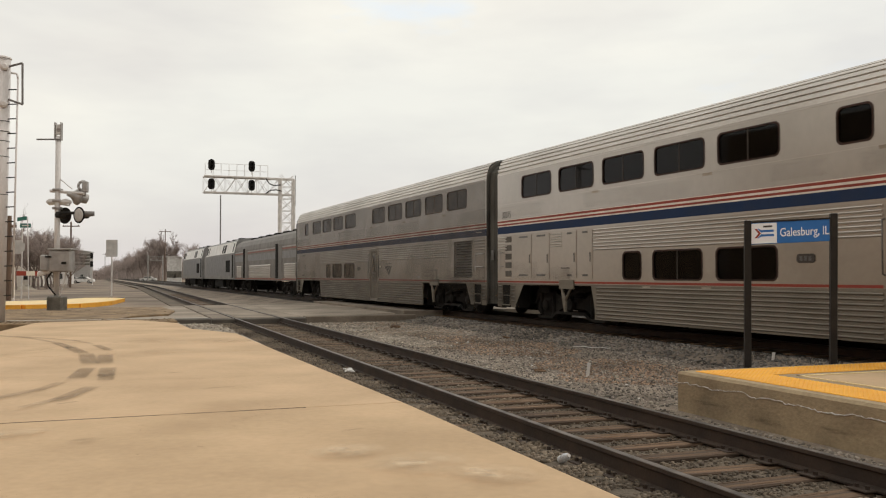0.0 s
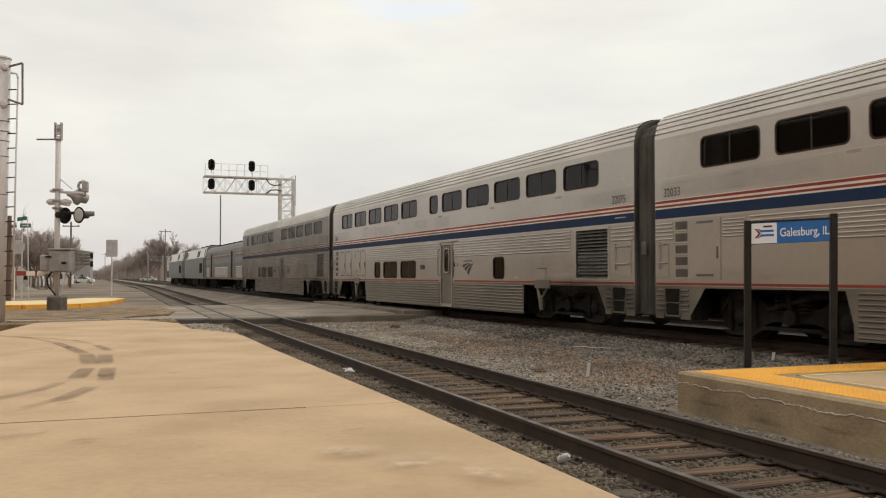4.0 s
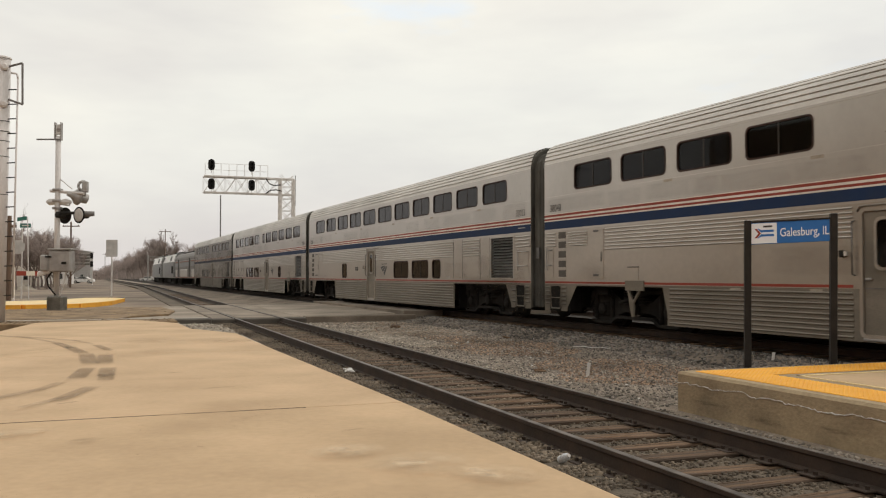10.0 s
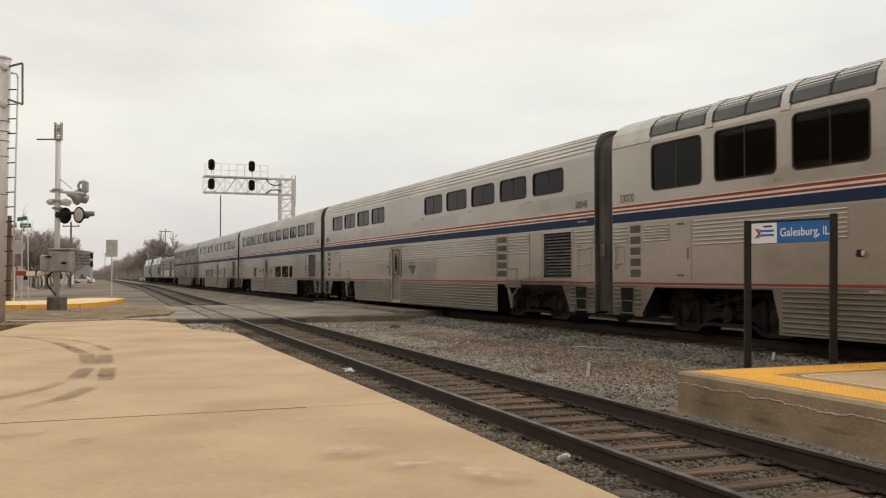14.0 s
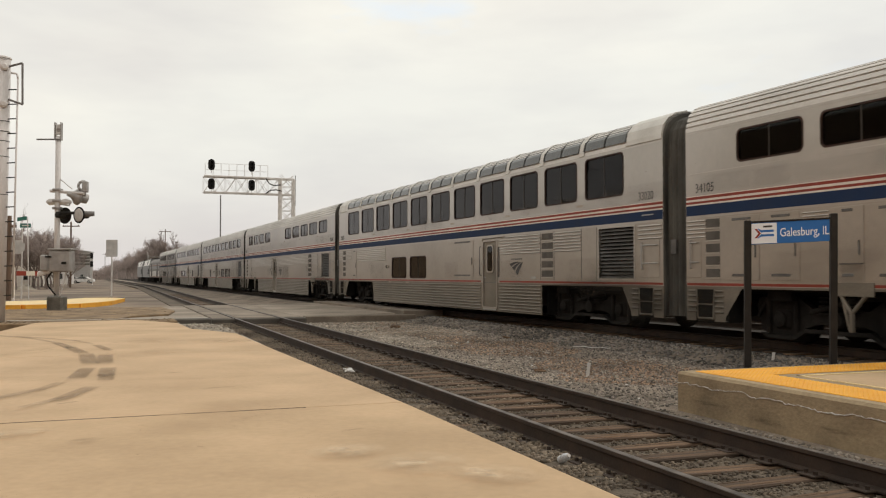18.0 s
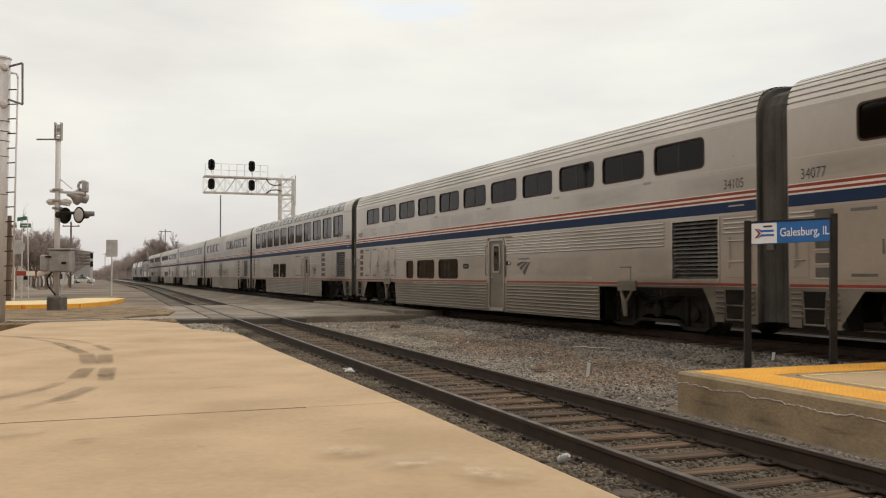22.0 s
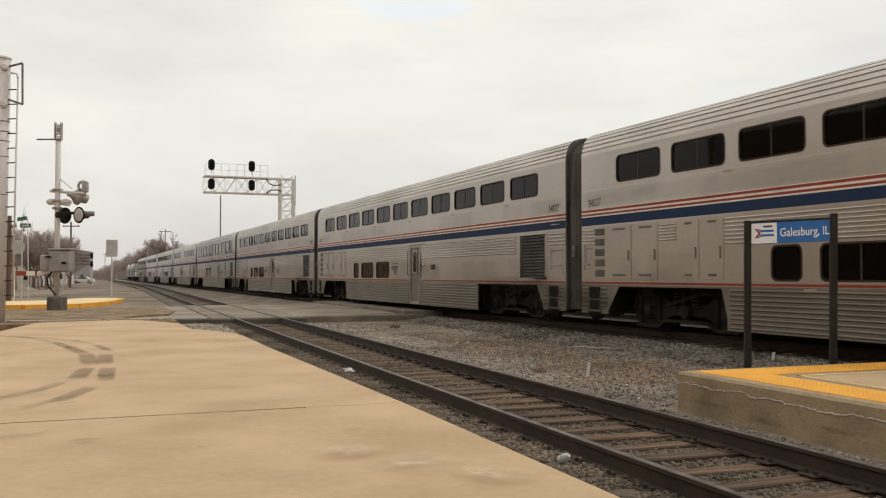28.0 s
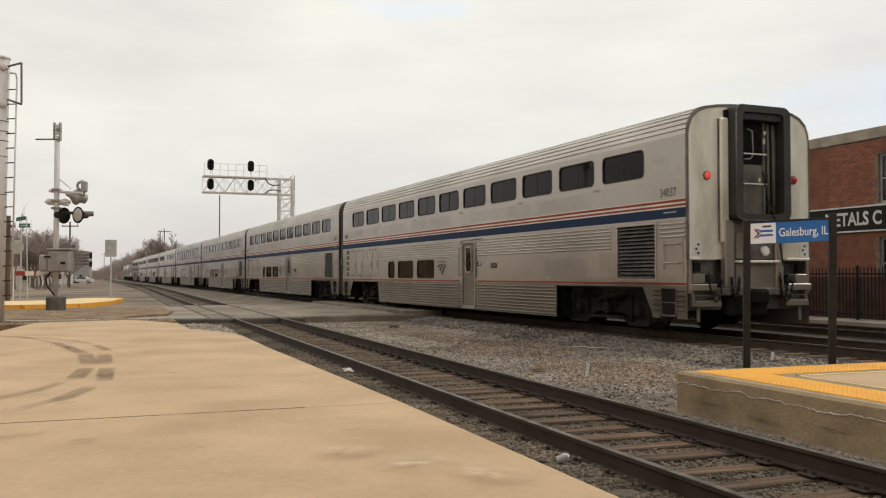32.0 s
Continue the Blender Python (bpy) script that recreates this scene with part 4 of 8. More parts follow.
def end_wall(car, rear, last):
    """A car's end: dished end sheet, rubber gangway frame, collision posts, buffers and coupler."""
    y0 = MID - F1 if rear else MID - F0
    s = -1 if rear else 1
    k_ = W / 1.55
    low = 1.62 if last else 0.40
    half = [(1.55, low), (1.55, 4.25), (1.525, 4.43), (1.46, 4.60), (1.31, 4.75), (1.10, 4.842), (0.8, 4.892), (0.42, 4.924), (0, 4.93)]
    half = [(x * k_, z) for x, z in half]
    prof = half + [(-x, z) for x, z in half[-2::-1]]
    sh, n = Shape(), len(prof)
    sh.add([(x, y0, z) for x, z in prof] + [(x * 0.985, y0 + s * 0.04, low + (z - low) * 0.995) for x, z in prof],
           [tuple(range(n)), tuple(range(n, 2 * n))] + [(i, (i + 1) % n, n + (i + 1) % n, n + i) for i in range(n)])
    # between coaches the end wall is painted dark for the shade of the gap
    part("end_wall", sh, STEEL_END if last else GAP_DARK, car, "weathered end wall, gap shade put into its colour between coaches")
    # the gangway sits at the upper floor
    g = part("gangway_frame", Shape(), GANGWAY, car, "black rubber gangway frame")
    sh = Shape()
    a, b = rounded(-0.66, 0.83, 2.44, 4.89, 0.18), rounded(-0.47, 0.64, 2.58, 4.74, 0.10)
    m = len(a)
    y1, y2 = y0 + s * 0.05, y0 + s * (0.36 if last else 0.38)
    vs = [(x, y2, z) for x, z in a] + [(x, y2, z) for x, z in b] + [(x, y1, z) for x, z in b] + [(x, y1, z) for x, z in a]
    fs = []
    for i in range(m):
        j = (i + 1) % m
        fs += [(i, j, m + j, m + i), (m + i, m + j, 2 * m + j, 2 * m + i), (3 * m + i, 3 * m + j, j, i)]
    g.data = sh.add(vs, fs).mesh("gangway_frame", GANGWAY)
    # door coloured near black for the shade inside the gangway
    part("gangway_door", Shape().box(-0.46, 0.63, y0 + s * 0.042, y0 + s * 0.06, 2.60, 4.72), NEAR_BLACK, g, "end door with the gangway's shade put into its colour")
    if last:
        end_fittings(car, g, y0, s, prof)
    # coupler plates coloured dark like the gap they stand in
    None if last else part("drawgear_panel", Shape().box(-0.62, 0.62, y0, y0 + s * 0.10, 0.95, 1.95, 0.03), DARK_STEEL, car)
    None if last else part("buffer_plate", Shape().box(-0.66, 0.66, y0 + s * 0.05, y0 + s * 0.22, 1.98, 2.06, 0.01), DARK_STEEL, car)
    sh = Shape().box(-0.13, 0.13, y0 - s * 0.3, y0 + s * 0.20, 0.70, 0.95, 0.03)
    sh.box(-0.22, 0.22, y0 + s * 0.16, y0 + s * 0.39, 0.66, 1.0, 0.06)
    part("coupler", sh, NEAR_BLACK, car)
    for x in (-0.95, 0.95):
        pts = [(x, y0 + s * 0.1, 1.35)]
        for i in range(1, 9):
            g2 = math.pi * i / 8
            pts.append((x + 0.18 * math.cos(g2) - 0.18, y0 + s * 0.26, 1.35 - 0.62 * math.sin(g2)))
        part("brake_hose", Shape().bent(pts, 0.022, 7), BLACK, car, smooth=True)


def double_deck_car(spec):
    """One bilevel stainless steel coach, from a table of its openings."""
    car = thing("bilevel_rail_coach", spec["label"], "train car", group="bilevel coaches of the train")
    tall = spec.get("lounge", False)
    uz = (3.14, 4.17) if tall else (3.46, 4.11)
    ups = [(a, a + w, *uz) for a, w in spec["upper"]]
    lows = [(a, a + w, spec.get("low_z", (1.17, 1.84))[0], spec.get("low_z", (1.17, 1.84))[1]) for a, w in spec["lower"]]
    d0 = spec["door"]
    door = (d0, d0 + 0.92, 0.28, 2.32)
    lv = (23.03, 24.47, 1.21, 2.40)
    part("side_wall", wall_shape(ups + lows + [door, lv], ups + lows), (STEEL, DIRTY_DIM_STEEL, STEEL_LOW), car, "brushed stainless steel side")
    # far side, floors and lining
    far = Shape()
    far.add([(W, MID - F0, 0.20), (W, MID - F1, 0.20), (W, MID - F1, 4.25), (W, MID - F0, 4.25)], [(0, 1, 2, 3)])
    part("far_side_wall", far, STEEL, car)
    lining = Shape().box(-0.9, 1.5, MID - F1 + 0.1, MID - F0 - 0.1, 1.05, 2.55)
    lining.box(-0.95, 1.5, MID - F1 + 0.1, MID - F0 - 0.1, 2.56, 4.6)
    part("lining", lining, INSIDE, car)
    roof = ROOF + [(-x, z) for x, z in ROOF[-2::-1]]
    part("roof", Shape().sweep(roof, [lambda x, z: (x, MID - F0, z), lambda x, z: (x, MID - F1, z)]), STEEL_ROOF, car, "ribbed stainless steel roof")
    part("floor", Shape().box(-1.5, 1.5, MID - F1 + 0.02, MID - F0 - 0.02, 0.98, 1.04).box(-1.5, 1.5, MID - SKIRT1, MID - SKIRT0, 0.21, 0.25), NEAR_BLACK, car)
    for z0, z1, mat, nm in ((2.891, 2.908, WHITE, "white_stripe"), (2.836, 2.889, RED, "red_stripe"), (2.793, 2.834, WHITE, "white_stripe"), (2.746, 2.791, RED, "red_stripe"), (2.714, 2.744, WHITE, "white_stripe"), (2.505, 2.712, BLUE, "blue_stripe")):
        part(nm, sbox(Shape(), F0 + 0.01, F1 - 0.01, 0.0, 0.004, z0, z1), mat, car)
    cuts = [(door[0] - 0.20, door[1] + 0.20)]
    runs, start = [], F0 + 0.02
    for c0, c1 in cuts:
        runs.append((start, c0))
        start = c1
    runs.append((start, F1 - 0.02))
    for r0, r1 in runs:
        part("red_line", sbox(Shape(), r0, r1, 0.0, 0.004, 1.075, 1.125), RED, car)
    if len(spec["flutes"]) > 1:
        for a in (20.12, 20.86, 22.22, 22.92):
            part("panel_seam", sbox(Shape(), a - 0.008, a + 0.008, 0, 0.005, 1.15, 2.46), LOUVRE, car)
    for a0, a1 in spec["flutes"]:
        part("fluted_band", flutes(a0, a1, 1.88, 2.44, 7, cuts if a0 < door[0] < a1 else ()), STEEL_FLUTE, car)
    part("fluted_skirt", flutes(SKIRT0 + 0.10, SKIRT1 - 0.05, 0.22, 1.03, 9, cuts), DIRTY_DIM_FLUTE, car)
    part("corner_fluting", flutes(F0 + 0.05, spec.get("corner", 1.0), 2.02, 2.43, 5), STEEL_FLUTE, car)
    part("corner_fluting", flutes(24.65, F1 - 0.05, 2.06, 2.43, 4), STEEL_FLUTE, car)
    # slanting ends of the skirt
    for a, da in ((SKIRT0, -0.16), (1.56, 0.45), (24.35, -0.35)):
        sh = Shape().add([side(a, 0, 1.02), side(a + da, 0, 1.02), side(a, 0, 0.45)], [(0, 1, 2)])
        part("skirt_gusset", sh, DIRTY_DIM_STEEL, car)
    sh = Shape()
    for a in (1.62, 24.30):
        part("bulkhead", sbox(Shape(), a - 0.02, a + 0.02, -0.4, -0.01, 0.35, 1.0), NEAR_BLACK, car)
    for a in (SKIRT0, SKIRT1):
        part("bulkhead", Shape().box(-1.5, 1.5, MID - a - 0.02, MID - a + 0.02, 0.22, 1.0), NEAR_BLACK, car)
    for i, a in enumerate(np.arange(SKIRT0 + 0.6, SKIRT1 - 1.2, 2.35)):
        part("underfloor_gear", Shape().box(-1.2, 1.2, MID - a - 1.7, MID - a, 0.08 + 0.03 * (i % 3), 0.22, 0.02), NEAR_BLACK, car)
    for a, w in spec["upper"]:
        train_window(car, a, w, *uz, mullion=w > 1)
    for a, w in spec["lower"]:
        z0, z1 = spec.get("low_z", (1.17, 1.84))
        train_window(car, a, w, z0, z1, mullion=w > 1)
    if spec["number"] == "34037":
        stain(car, 24.6, 3.78, 0.55, 0.16, 0.006, WIPED_FILM)
    coach_door(car, door[0], door[1])
    lamp = part("door_lamp", sbox(Shape(), d0 + spec["lamp"], d0 + spec["lamp"] + 0.10, 0, 0.07, 1.58, 1.70, 0.02), BLACK, car)
    part("lens", sbox(Shape(), d0 + spec["lamp"] + 0.10, d0 + spec["lamp"] + 0.15, 0.01, 0.06, 1.60, 1.68, 0.01), WHITE, lamp)
    louvre(car)
    for a0, a1 in spec["doors"]:
        equipment_doors(car, [(a0, a1)])
    equipment_doors(car, [], spec["vents"])
    ladder_holes(car, *spec["ladder"]) if spec["ladder"] else None
    for a in spec.get("ladder_rear", ()):
        ladder_holes(car, a, a + 0.62)
    for a0, a1 in spec["flaps"]:
        flap_box(car, a0, a1)
    grab_panel(car, 24.72, 25.42)
    grab_panel(car, 0.48, 0.86)
    end_steps(car, F0 + 0.02, 1.56)
    end_steps(car, 24.35, F1 - 0.02)
    swoosh(car, spec["emblem"], spec["emblem"] + 0.85, 1.52)
    for a in spec["plates"]:
        p = part("plate", plate_shape(a, a + 0.42, 1.50, 1.66, 0.06, 0, 0.012), PLATE_BROWN if spec["number"] < "34050" else BLACK, car, "small dark number panel")
        part("plate_bars", sbox(sbox(sbox(Shape(), a + 0.08, a + 0.14, 0.012, 0.015, 1.54, 1.62), a + 0.18, a + 0.24, 0.012, 0.015, 1.54, 1.62), a + 0.28, a + 0.34, 0.012, 0.015, 1.54, 1.62), LOUVRE, p)
    part("small_mark", sbox(Shape(), 19.55, 19.85, 0, 0.006, 1.18, 1.25), GREY_PAINT, car)
    for a in (5.55, 9.65, 13.9, 18.0, 22.0):
        part("sill_mark", sbox(Shape(), a, a + 0.30, 0, 0.003, (3.02 if tall else 3.33) - 0.03, (3.05 if tall else 3.36)), LIMESTONE, car, "small row of pale marks")
    for a in (7.6, 9.6):
        part("sill_mark", sbox(Shape(), a, a + 0.28, 0, 0.003, 1.00, 1.04), LIMESTONE, car, "small row of pale marks")
    part("seam", sbox(Shape(), F0, F1, 0, 0.006, 4.205, 4.225), STEEL_FLUTE, car)
    None if tall else part("seam", sbox(Shape(), F0, F1, 0, 0.005, 3.36, 3.375), STEEL_FLUTE, car)
    if spec["number"]:
        side_text(car, spec["number"], 24.93, 3.05, 0.27, DARK_INK, "fleet_number")
        side_text(car, spec["number"], 0.98, 3.05, 0.27, DARK_INK, "fleet_number")
    part("class_mark", sbox(Shape(), 24.78, 25.22, 0.004, 0.006, 2.615, 2.642), GREY_PAINT, car, "small pale illegible word")
    if tall:
        rib = [(1.55 * W / 1.55, 4.25), (1.54 * W / 1.55, 4.36), (1.50 * W / 1.55, 4.56), (1.37 * W / 1.55, 4.73), (1.19 * W / 1.55, 4.845), (0.9 * W / 1.55, 4.91)]
        spans = [(F0 + 0.02, spec["upper"][0][0] - 0.03)] + [(a + 1.80, a + 2.03) for a, _ in spec["upper"][:-1]] + [(spec["upper"][-1][0] + 1.80, F1 - 0.02)]
        for a0, a1 in spans:
            sh = Shape().sweep([(-x - 0.022, z + 0.014) for x, z in rib] + [(-x + 0.02, z - 0.02) for x, z in rib[::-1]], [lambda x, z: (x, MID - a0, z), lambda x, z: (x, MID - a1, z)], closed=True)
            part("roof_rib", sh, PALE_RIB, car, "smooth pale roof panel between curved windows")
        for a, w in spec["upper"]:
            pts = [(1.535 * W / 1.55, 4.36), (1.49 * W / 1.55, 4.56), (1.36 * W / 1.55, 4.715), (1.18 * W / 1.55, 4.825)]
            sh = Shape()
            y0, y1 = MID - a + 0.02, MID - a - 1.78
            sh.sweep([(-x - 0.025, z + 0.012) for x, z in pts], [lambda x, z: (x, y0, z), lambda x, z: (x, (y0 + y1) / 2 + 0.02, z)])
            sh.sweep([(-x - 0.025, z + 0.012) for x, z in pts], [lambda x, z: (x, (y0 + y1) / 2 - 0.02, z), lambda x, z: (x, y1, z)])
            w = part("roof_window", sh, DOME_GLASS, car, "curved tinted roof window")
            for yy in (y0, (y0 + y1) / 2, y1):
                fr = Shape().sweep([(-x - 0.012, z) for x, z in pts] + [(-x - 0.034, z + 0.016) for x, z in pts[::-1]], [lambda x, z: (x, yy - 0.025, z), lambda x, z: (x, yy + 0.025, z)], closed=True)
                part("window_frame", fr, RUBBER, w)
    def clear(c, w):
        """Whether a stain round c, w metres long, lies clear of the lower windows."""
        return all(c + w / 2 < a or c - w / 2 > a + b for a, b in spec["lower"])

    rs = random.Random(len(spec["upper"]) * 7 + len(MESHES) + int(spec["number"] or 5))
    for k in range(12):
        a = F0 + 1.5 + PITCH * k
        if rs.random() < 0.62:
            stain(car, a + rs.uniform(-0.2, 0.2), rs.uniform(3.10, 3.16), rs.uniform(1.4, 3.6), rs.uniform(0.36, 0.48), 0.0055, PANEL_FILM if rs.random() < 0.75 else WIPED_FILM)
        if rs.random() < 0.5:
            c, z, w, h, mat = a + rs.uniform(-0.3, 0.3), rs.uniform(1.4, 1.6), rs.uniform(1.0, 3.0), rs.uniform(0.5, 0.8), PANEL_FILM if rs.random() < 0.8 else WIPED_FILM
            if clear(c, w):
                stain(car, c, z, w, h, 0.0135, mat)
    for _ in range(4):
        c, z, w, h = rs.uniform(2.0, 23.5), rs.uniform(1.3, 2.3), rs.uniform(1.0, 3.0), rs.uniform(0.6, 1.0)
        if clear(c, w):
            stain(car, c, z, w, h, 0.026, SOIL)
    stain(car, 21.6, 2.15, 2.6, 0.8, 0.026, SOIL)
    stain(car, 23.9, 1.2, 2.4, 0.7, 0.020, SOIL)
    stain(car, 3.4, 1.25, 3.0, 0.5, 0.028, SOIL)
    # low corners: grime and shade are both put into these dark films
    stain(car, 24.95, 0.65, 2.2, 1.2, 0.034, SHADED_GRIME)
    stain(car, 0.95, 0.65, 2.2, 1.2, 0.034, SHADED_GRIME)
    stain(car, 22.9, 1.0, 4.5, 0.6, 0.03, SHADED_GRIME)
    if not spec["number"]:
        for k in range(6):
            stain(car, F0 + 2.1 + 4.19 * k, 2.655, 4.19, 3.19, 0.036, DUST_COAT)
        for k in range(3):
            stain(car, SKIRT0 + 2.43 + 4.85 * k, 0.64, 4.85, 0.83, 0.036, DUST_COAT)
    end_wall(car, False, False)
    end_wall(car, True, spec["number"] == "34037")
    # bellows carried down to 0.42 m so that the gap stays dark below
    half = [(1.54, 0.42), (1.54, 4.18), (1.50, 4.42), (1.37, 4.62), (1.12, 4.74), (0.6, 4.82), (0, 4.84)]
    prof = half + [(-x, z) for x, z in half[-2::-1]]
    folds = []
    for k in range(4):
        y0 = MID - F0 + 0.05 + k * 0.19
        folds += [(0.985, y0 + 0.01), (1.0, y0 + 0.05), (1.0, y0 + 0.14), (0.985, y0 + 0.18)]
    bl = Shape().sweep(prof, [lambda x, z, k=k, y=y: (x * k, y, z) for k, y in folds])
    part("bellows", bl, GAP_DARK, car, "dark folded weather shield between two coaches")
    part("warning_tag", Shape().box(-1.575, -1.54, MID - F0 + 0.45, MID - F0 + 0.62, 1.75, 2.05), LOUVRE, car)
    for y in (MID - 3.9, MID - 22.0):
        b = part("bogie", shared(("bogie",), bogie_shape, DUSTY_GEAR), None, car, "near-black two-axle bogie")
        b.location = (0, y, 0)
        part("rigging", shared(("rigging",), rigging_shape, NEAR_BLACK), None, car).location = (0, y, 0)
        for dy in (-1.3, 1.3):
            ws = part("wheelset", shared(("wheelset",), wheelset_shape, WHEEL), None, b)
            ws.location = (0, dy, 0.455)
            WHEELS.append(ws)
    return car


GAP_DARK = material("dark_gap_cover", (0.095, 0.09, 0.076), 0.85, 0, (0.026, 0.023, 0.019), 1.2, 30, 0.1, 0.4, (1, 1, 0.5))
DOME_GLASS = material("dome_glass", (0.05, 0.055, 0.055), 0.15, 0, (0.03, 0.033, 0.033), 2, 30, 0, 0.2, spec=0.8)
PALE_RIB = material("smooth_pale_steel", (0.66, 0.64, 0.60), 0.5, 0.3, (0.54, 0.52, 0.48), 1.5, 30, 0.03, 0.25)
WHEELS = []
PITCH, WIDE = 2.05, 1.68
ALL = [(1.90 + PITCH * i, WIDE) for i in range(11)]
FRONT_CABINETS = [(1.55, 2.50), (2.58, 3.48), (4.17, 4.84), (4.90, 5.58)]
COACH_LOW = [(6.82, 0.75), (7.96, WIDE), (10.02, WIDE)]
FRONT_CARS = [
    dict(number="", label="bilevel stainless steel sleeping car with red and blue stripes", upper=[(2.25, 0.75)] + ALL[1:5] + ALL[6:], lower=[(6.75, 0.8), (7.9, WIDE), (9.95, WIDE)], door=14.0, lamp=1.25,
         flutes=[(5.6, 22.6)], doors=[(1.55, 2.5)], vents=[], ladder=None, flaps=[(20.9, 21.6)], emblem=15.9, plates=[12.1]),
    dict(number="32075", label="bilevel stainless steel sleeping car with one narrow upper window", upper=ALL[:5] + [(13.05, 0.76)] + ALL[6:], lower=COACH_LOW + [(18.22, 0.77)], door=14.15, lamp=1.22,
         flutes=[(5.62, 22.75)], doors=FRONT_CABINETS, vents=[(3.52, 4.14)], ladder=(0.90, 1.30), flaps=[(4.0, 4.6), (20.88, 21.6)], emblem=15.93, plates=[12.15]),
    dict(number="32033", label="stainless steel bilevel sleeping car with a full upper row of windows", upper=ALL, lower=[(6.78, 0.78), (14.1, WIDE), (16.15, WIDE), (18.2, 0.78)], door=10.76, lamp=-0.55,
         flutes=[(3.3, 20.1), (20.88, 22.2)], doors=[(1.55, 2.50)], vents=[(2.55, 3.2)], ladder=(1.08, 1.48), flaps=[], emblem=12.5, plates=[8.92]),
    dict(number="38048", label="stainless steel bilevel dining car with a gap in its upper windows", upper=ALL[:4] + ALL[6:], lower=[], door=10.72, lamp=-0.45,
         flutes=[(3.32, 20.1), (20.9, 22.2)], doors=[(2.57, 3.25)], vents=[(1.58, 2.54)], ladder=(1.12, 1.5), ladder_rear=(20.18,), flaps=[(4.13, 4.72), (20.75, 21.6)], emblem=12.52, plates=[]),
]
REAR_CARS = [
    dict(number="33020", label="stainless steel lounge car with tall windows curving into the roof", lounge=True, upper=ALL, lower=[(7.95, WIDE), (10.0, WIDE)], low_z=(1.17, 2.0), door=16.5, lamp=-9.1,
         flutes=[(3.32, 7.2), (17.65, 20.1), (20.85, 22.2)], doors=[(2.57, 3.25), (14.05, 15.75)], vents=[(1.6, 2.54)], ladder=(1.1, 1.5), ladder_rear=(20.18,), flaps=[], emblem=18.27, plates=[]),
    dict(number="34105", label="stainless steel bilevel coach with its emblem behind the door", upper=ALL, lower=COACH_LOW, door=14.12, lamp=1.22,
         flutes=[(5.62, 22.75)], doors=FRONT_CABINETS, vents=[(3.52, 4.14)], ladder=(1.0, 1.42), flaps=[(4.25, 4.9), (21.0, 21.6)], emblem=15.88, plates=[12.15]),
    dict(number="34077", label="stainless steel bilevel coach with its emblem ahead of the door", upper=ALL, lower=COACH_LOW, door=14.16, lamp=1.22,
         flutes=[(5.62, 22.75)], doors=FRONT_CABINETS, vents=[(3.52, 4.14)], ladder=(1.0, 1.42), flaps=[], emblem=11.95, plates=[16.2]),
    dict(number="34037", label="stainless steel bilevel coach at the rear with lit red tail lamps", upper=ALL, lower=COACH_LOW, door=14.16, lamp=1.22,
         flutes=[(5.62, 22.75)], doors=FRONT_CABINETS, vents=[(3.52, 4.14)], ladder=(1.0, 1.42), flaps=[], emblem=11.97, plates=[16.25]),
]
COACHES = [double_deck_car(spec) for spec in FRONT_CARS + REAR_CARS]


BAG_PAINT = material("dusty_silver_paint", (0.20, 0.183, 0.168), 0.55, 0.2, (0.135, 0.122, 0.11), 1.2, 30, 0.02, 0.25)
DULL_RED = material("faded_red_paint", (0.30, 0.13, 0.10), 0.7, 0, (0.24, 0.11, 0.09), 2, 30, 0.02, 0.2)
LOCO_PAINT = material("dull_silver_paint", (0.275, 0.266, 0.256), 0.5, 0.2, (0.195, 0.188, 0.18), 1.2, 30, 0.02, 0.25)
# the light of the sky on the sloped eaves is put into this paint
SKYLIT_EAVES = material("skylit_silver_paint", (0.80, 0.78, 0.75), 0.45, 0.1, (0.66, 0.64, 0.61), 1.2, 30, 0.02, 0.2)


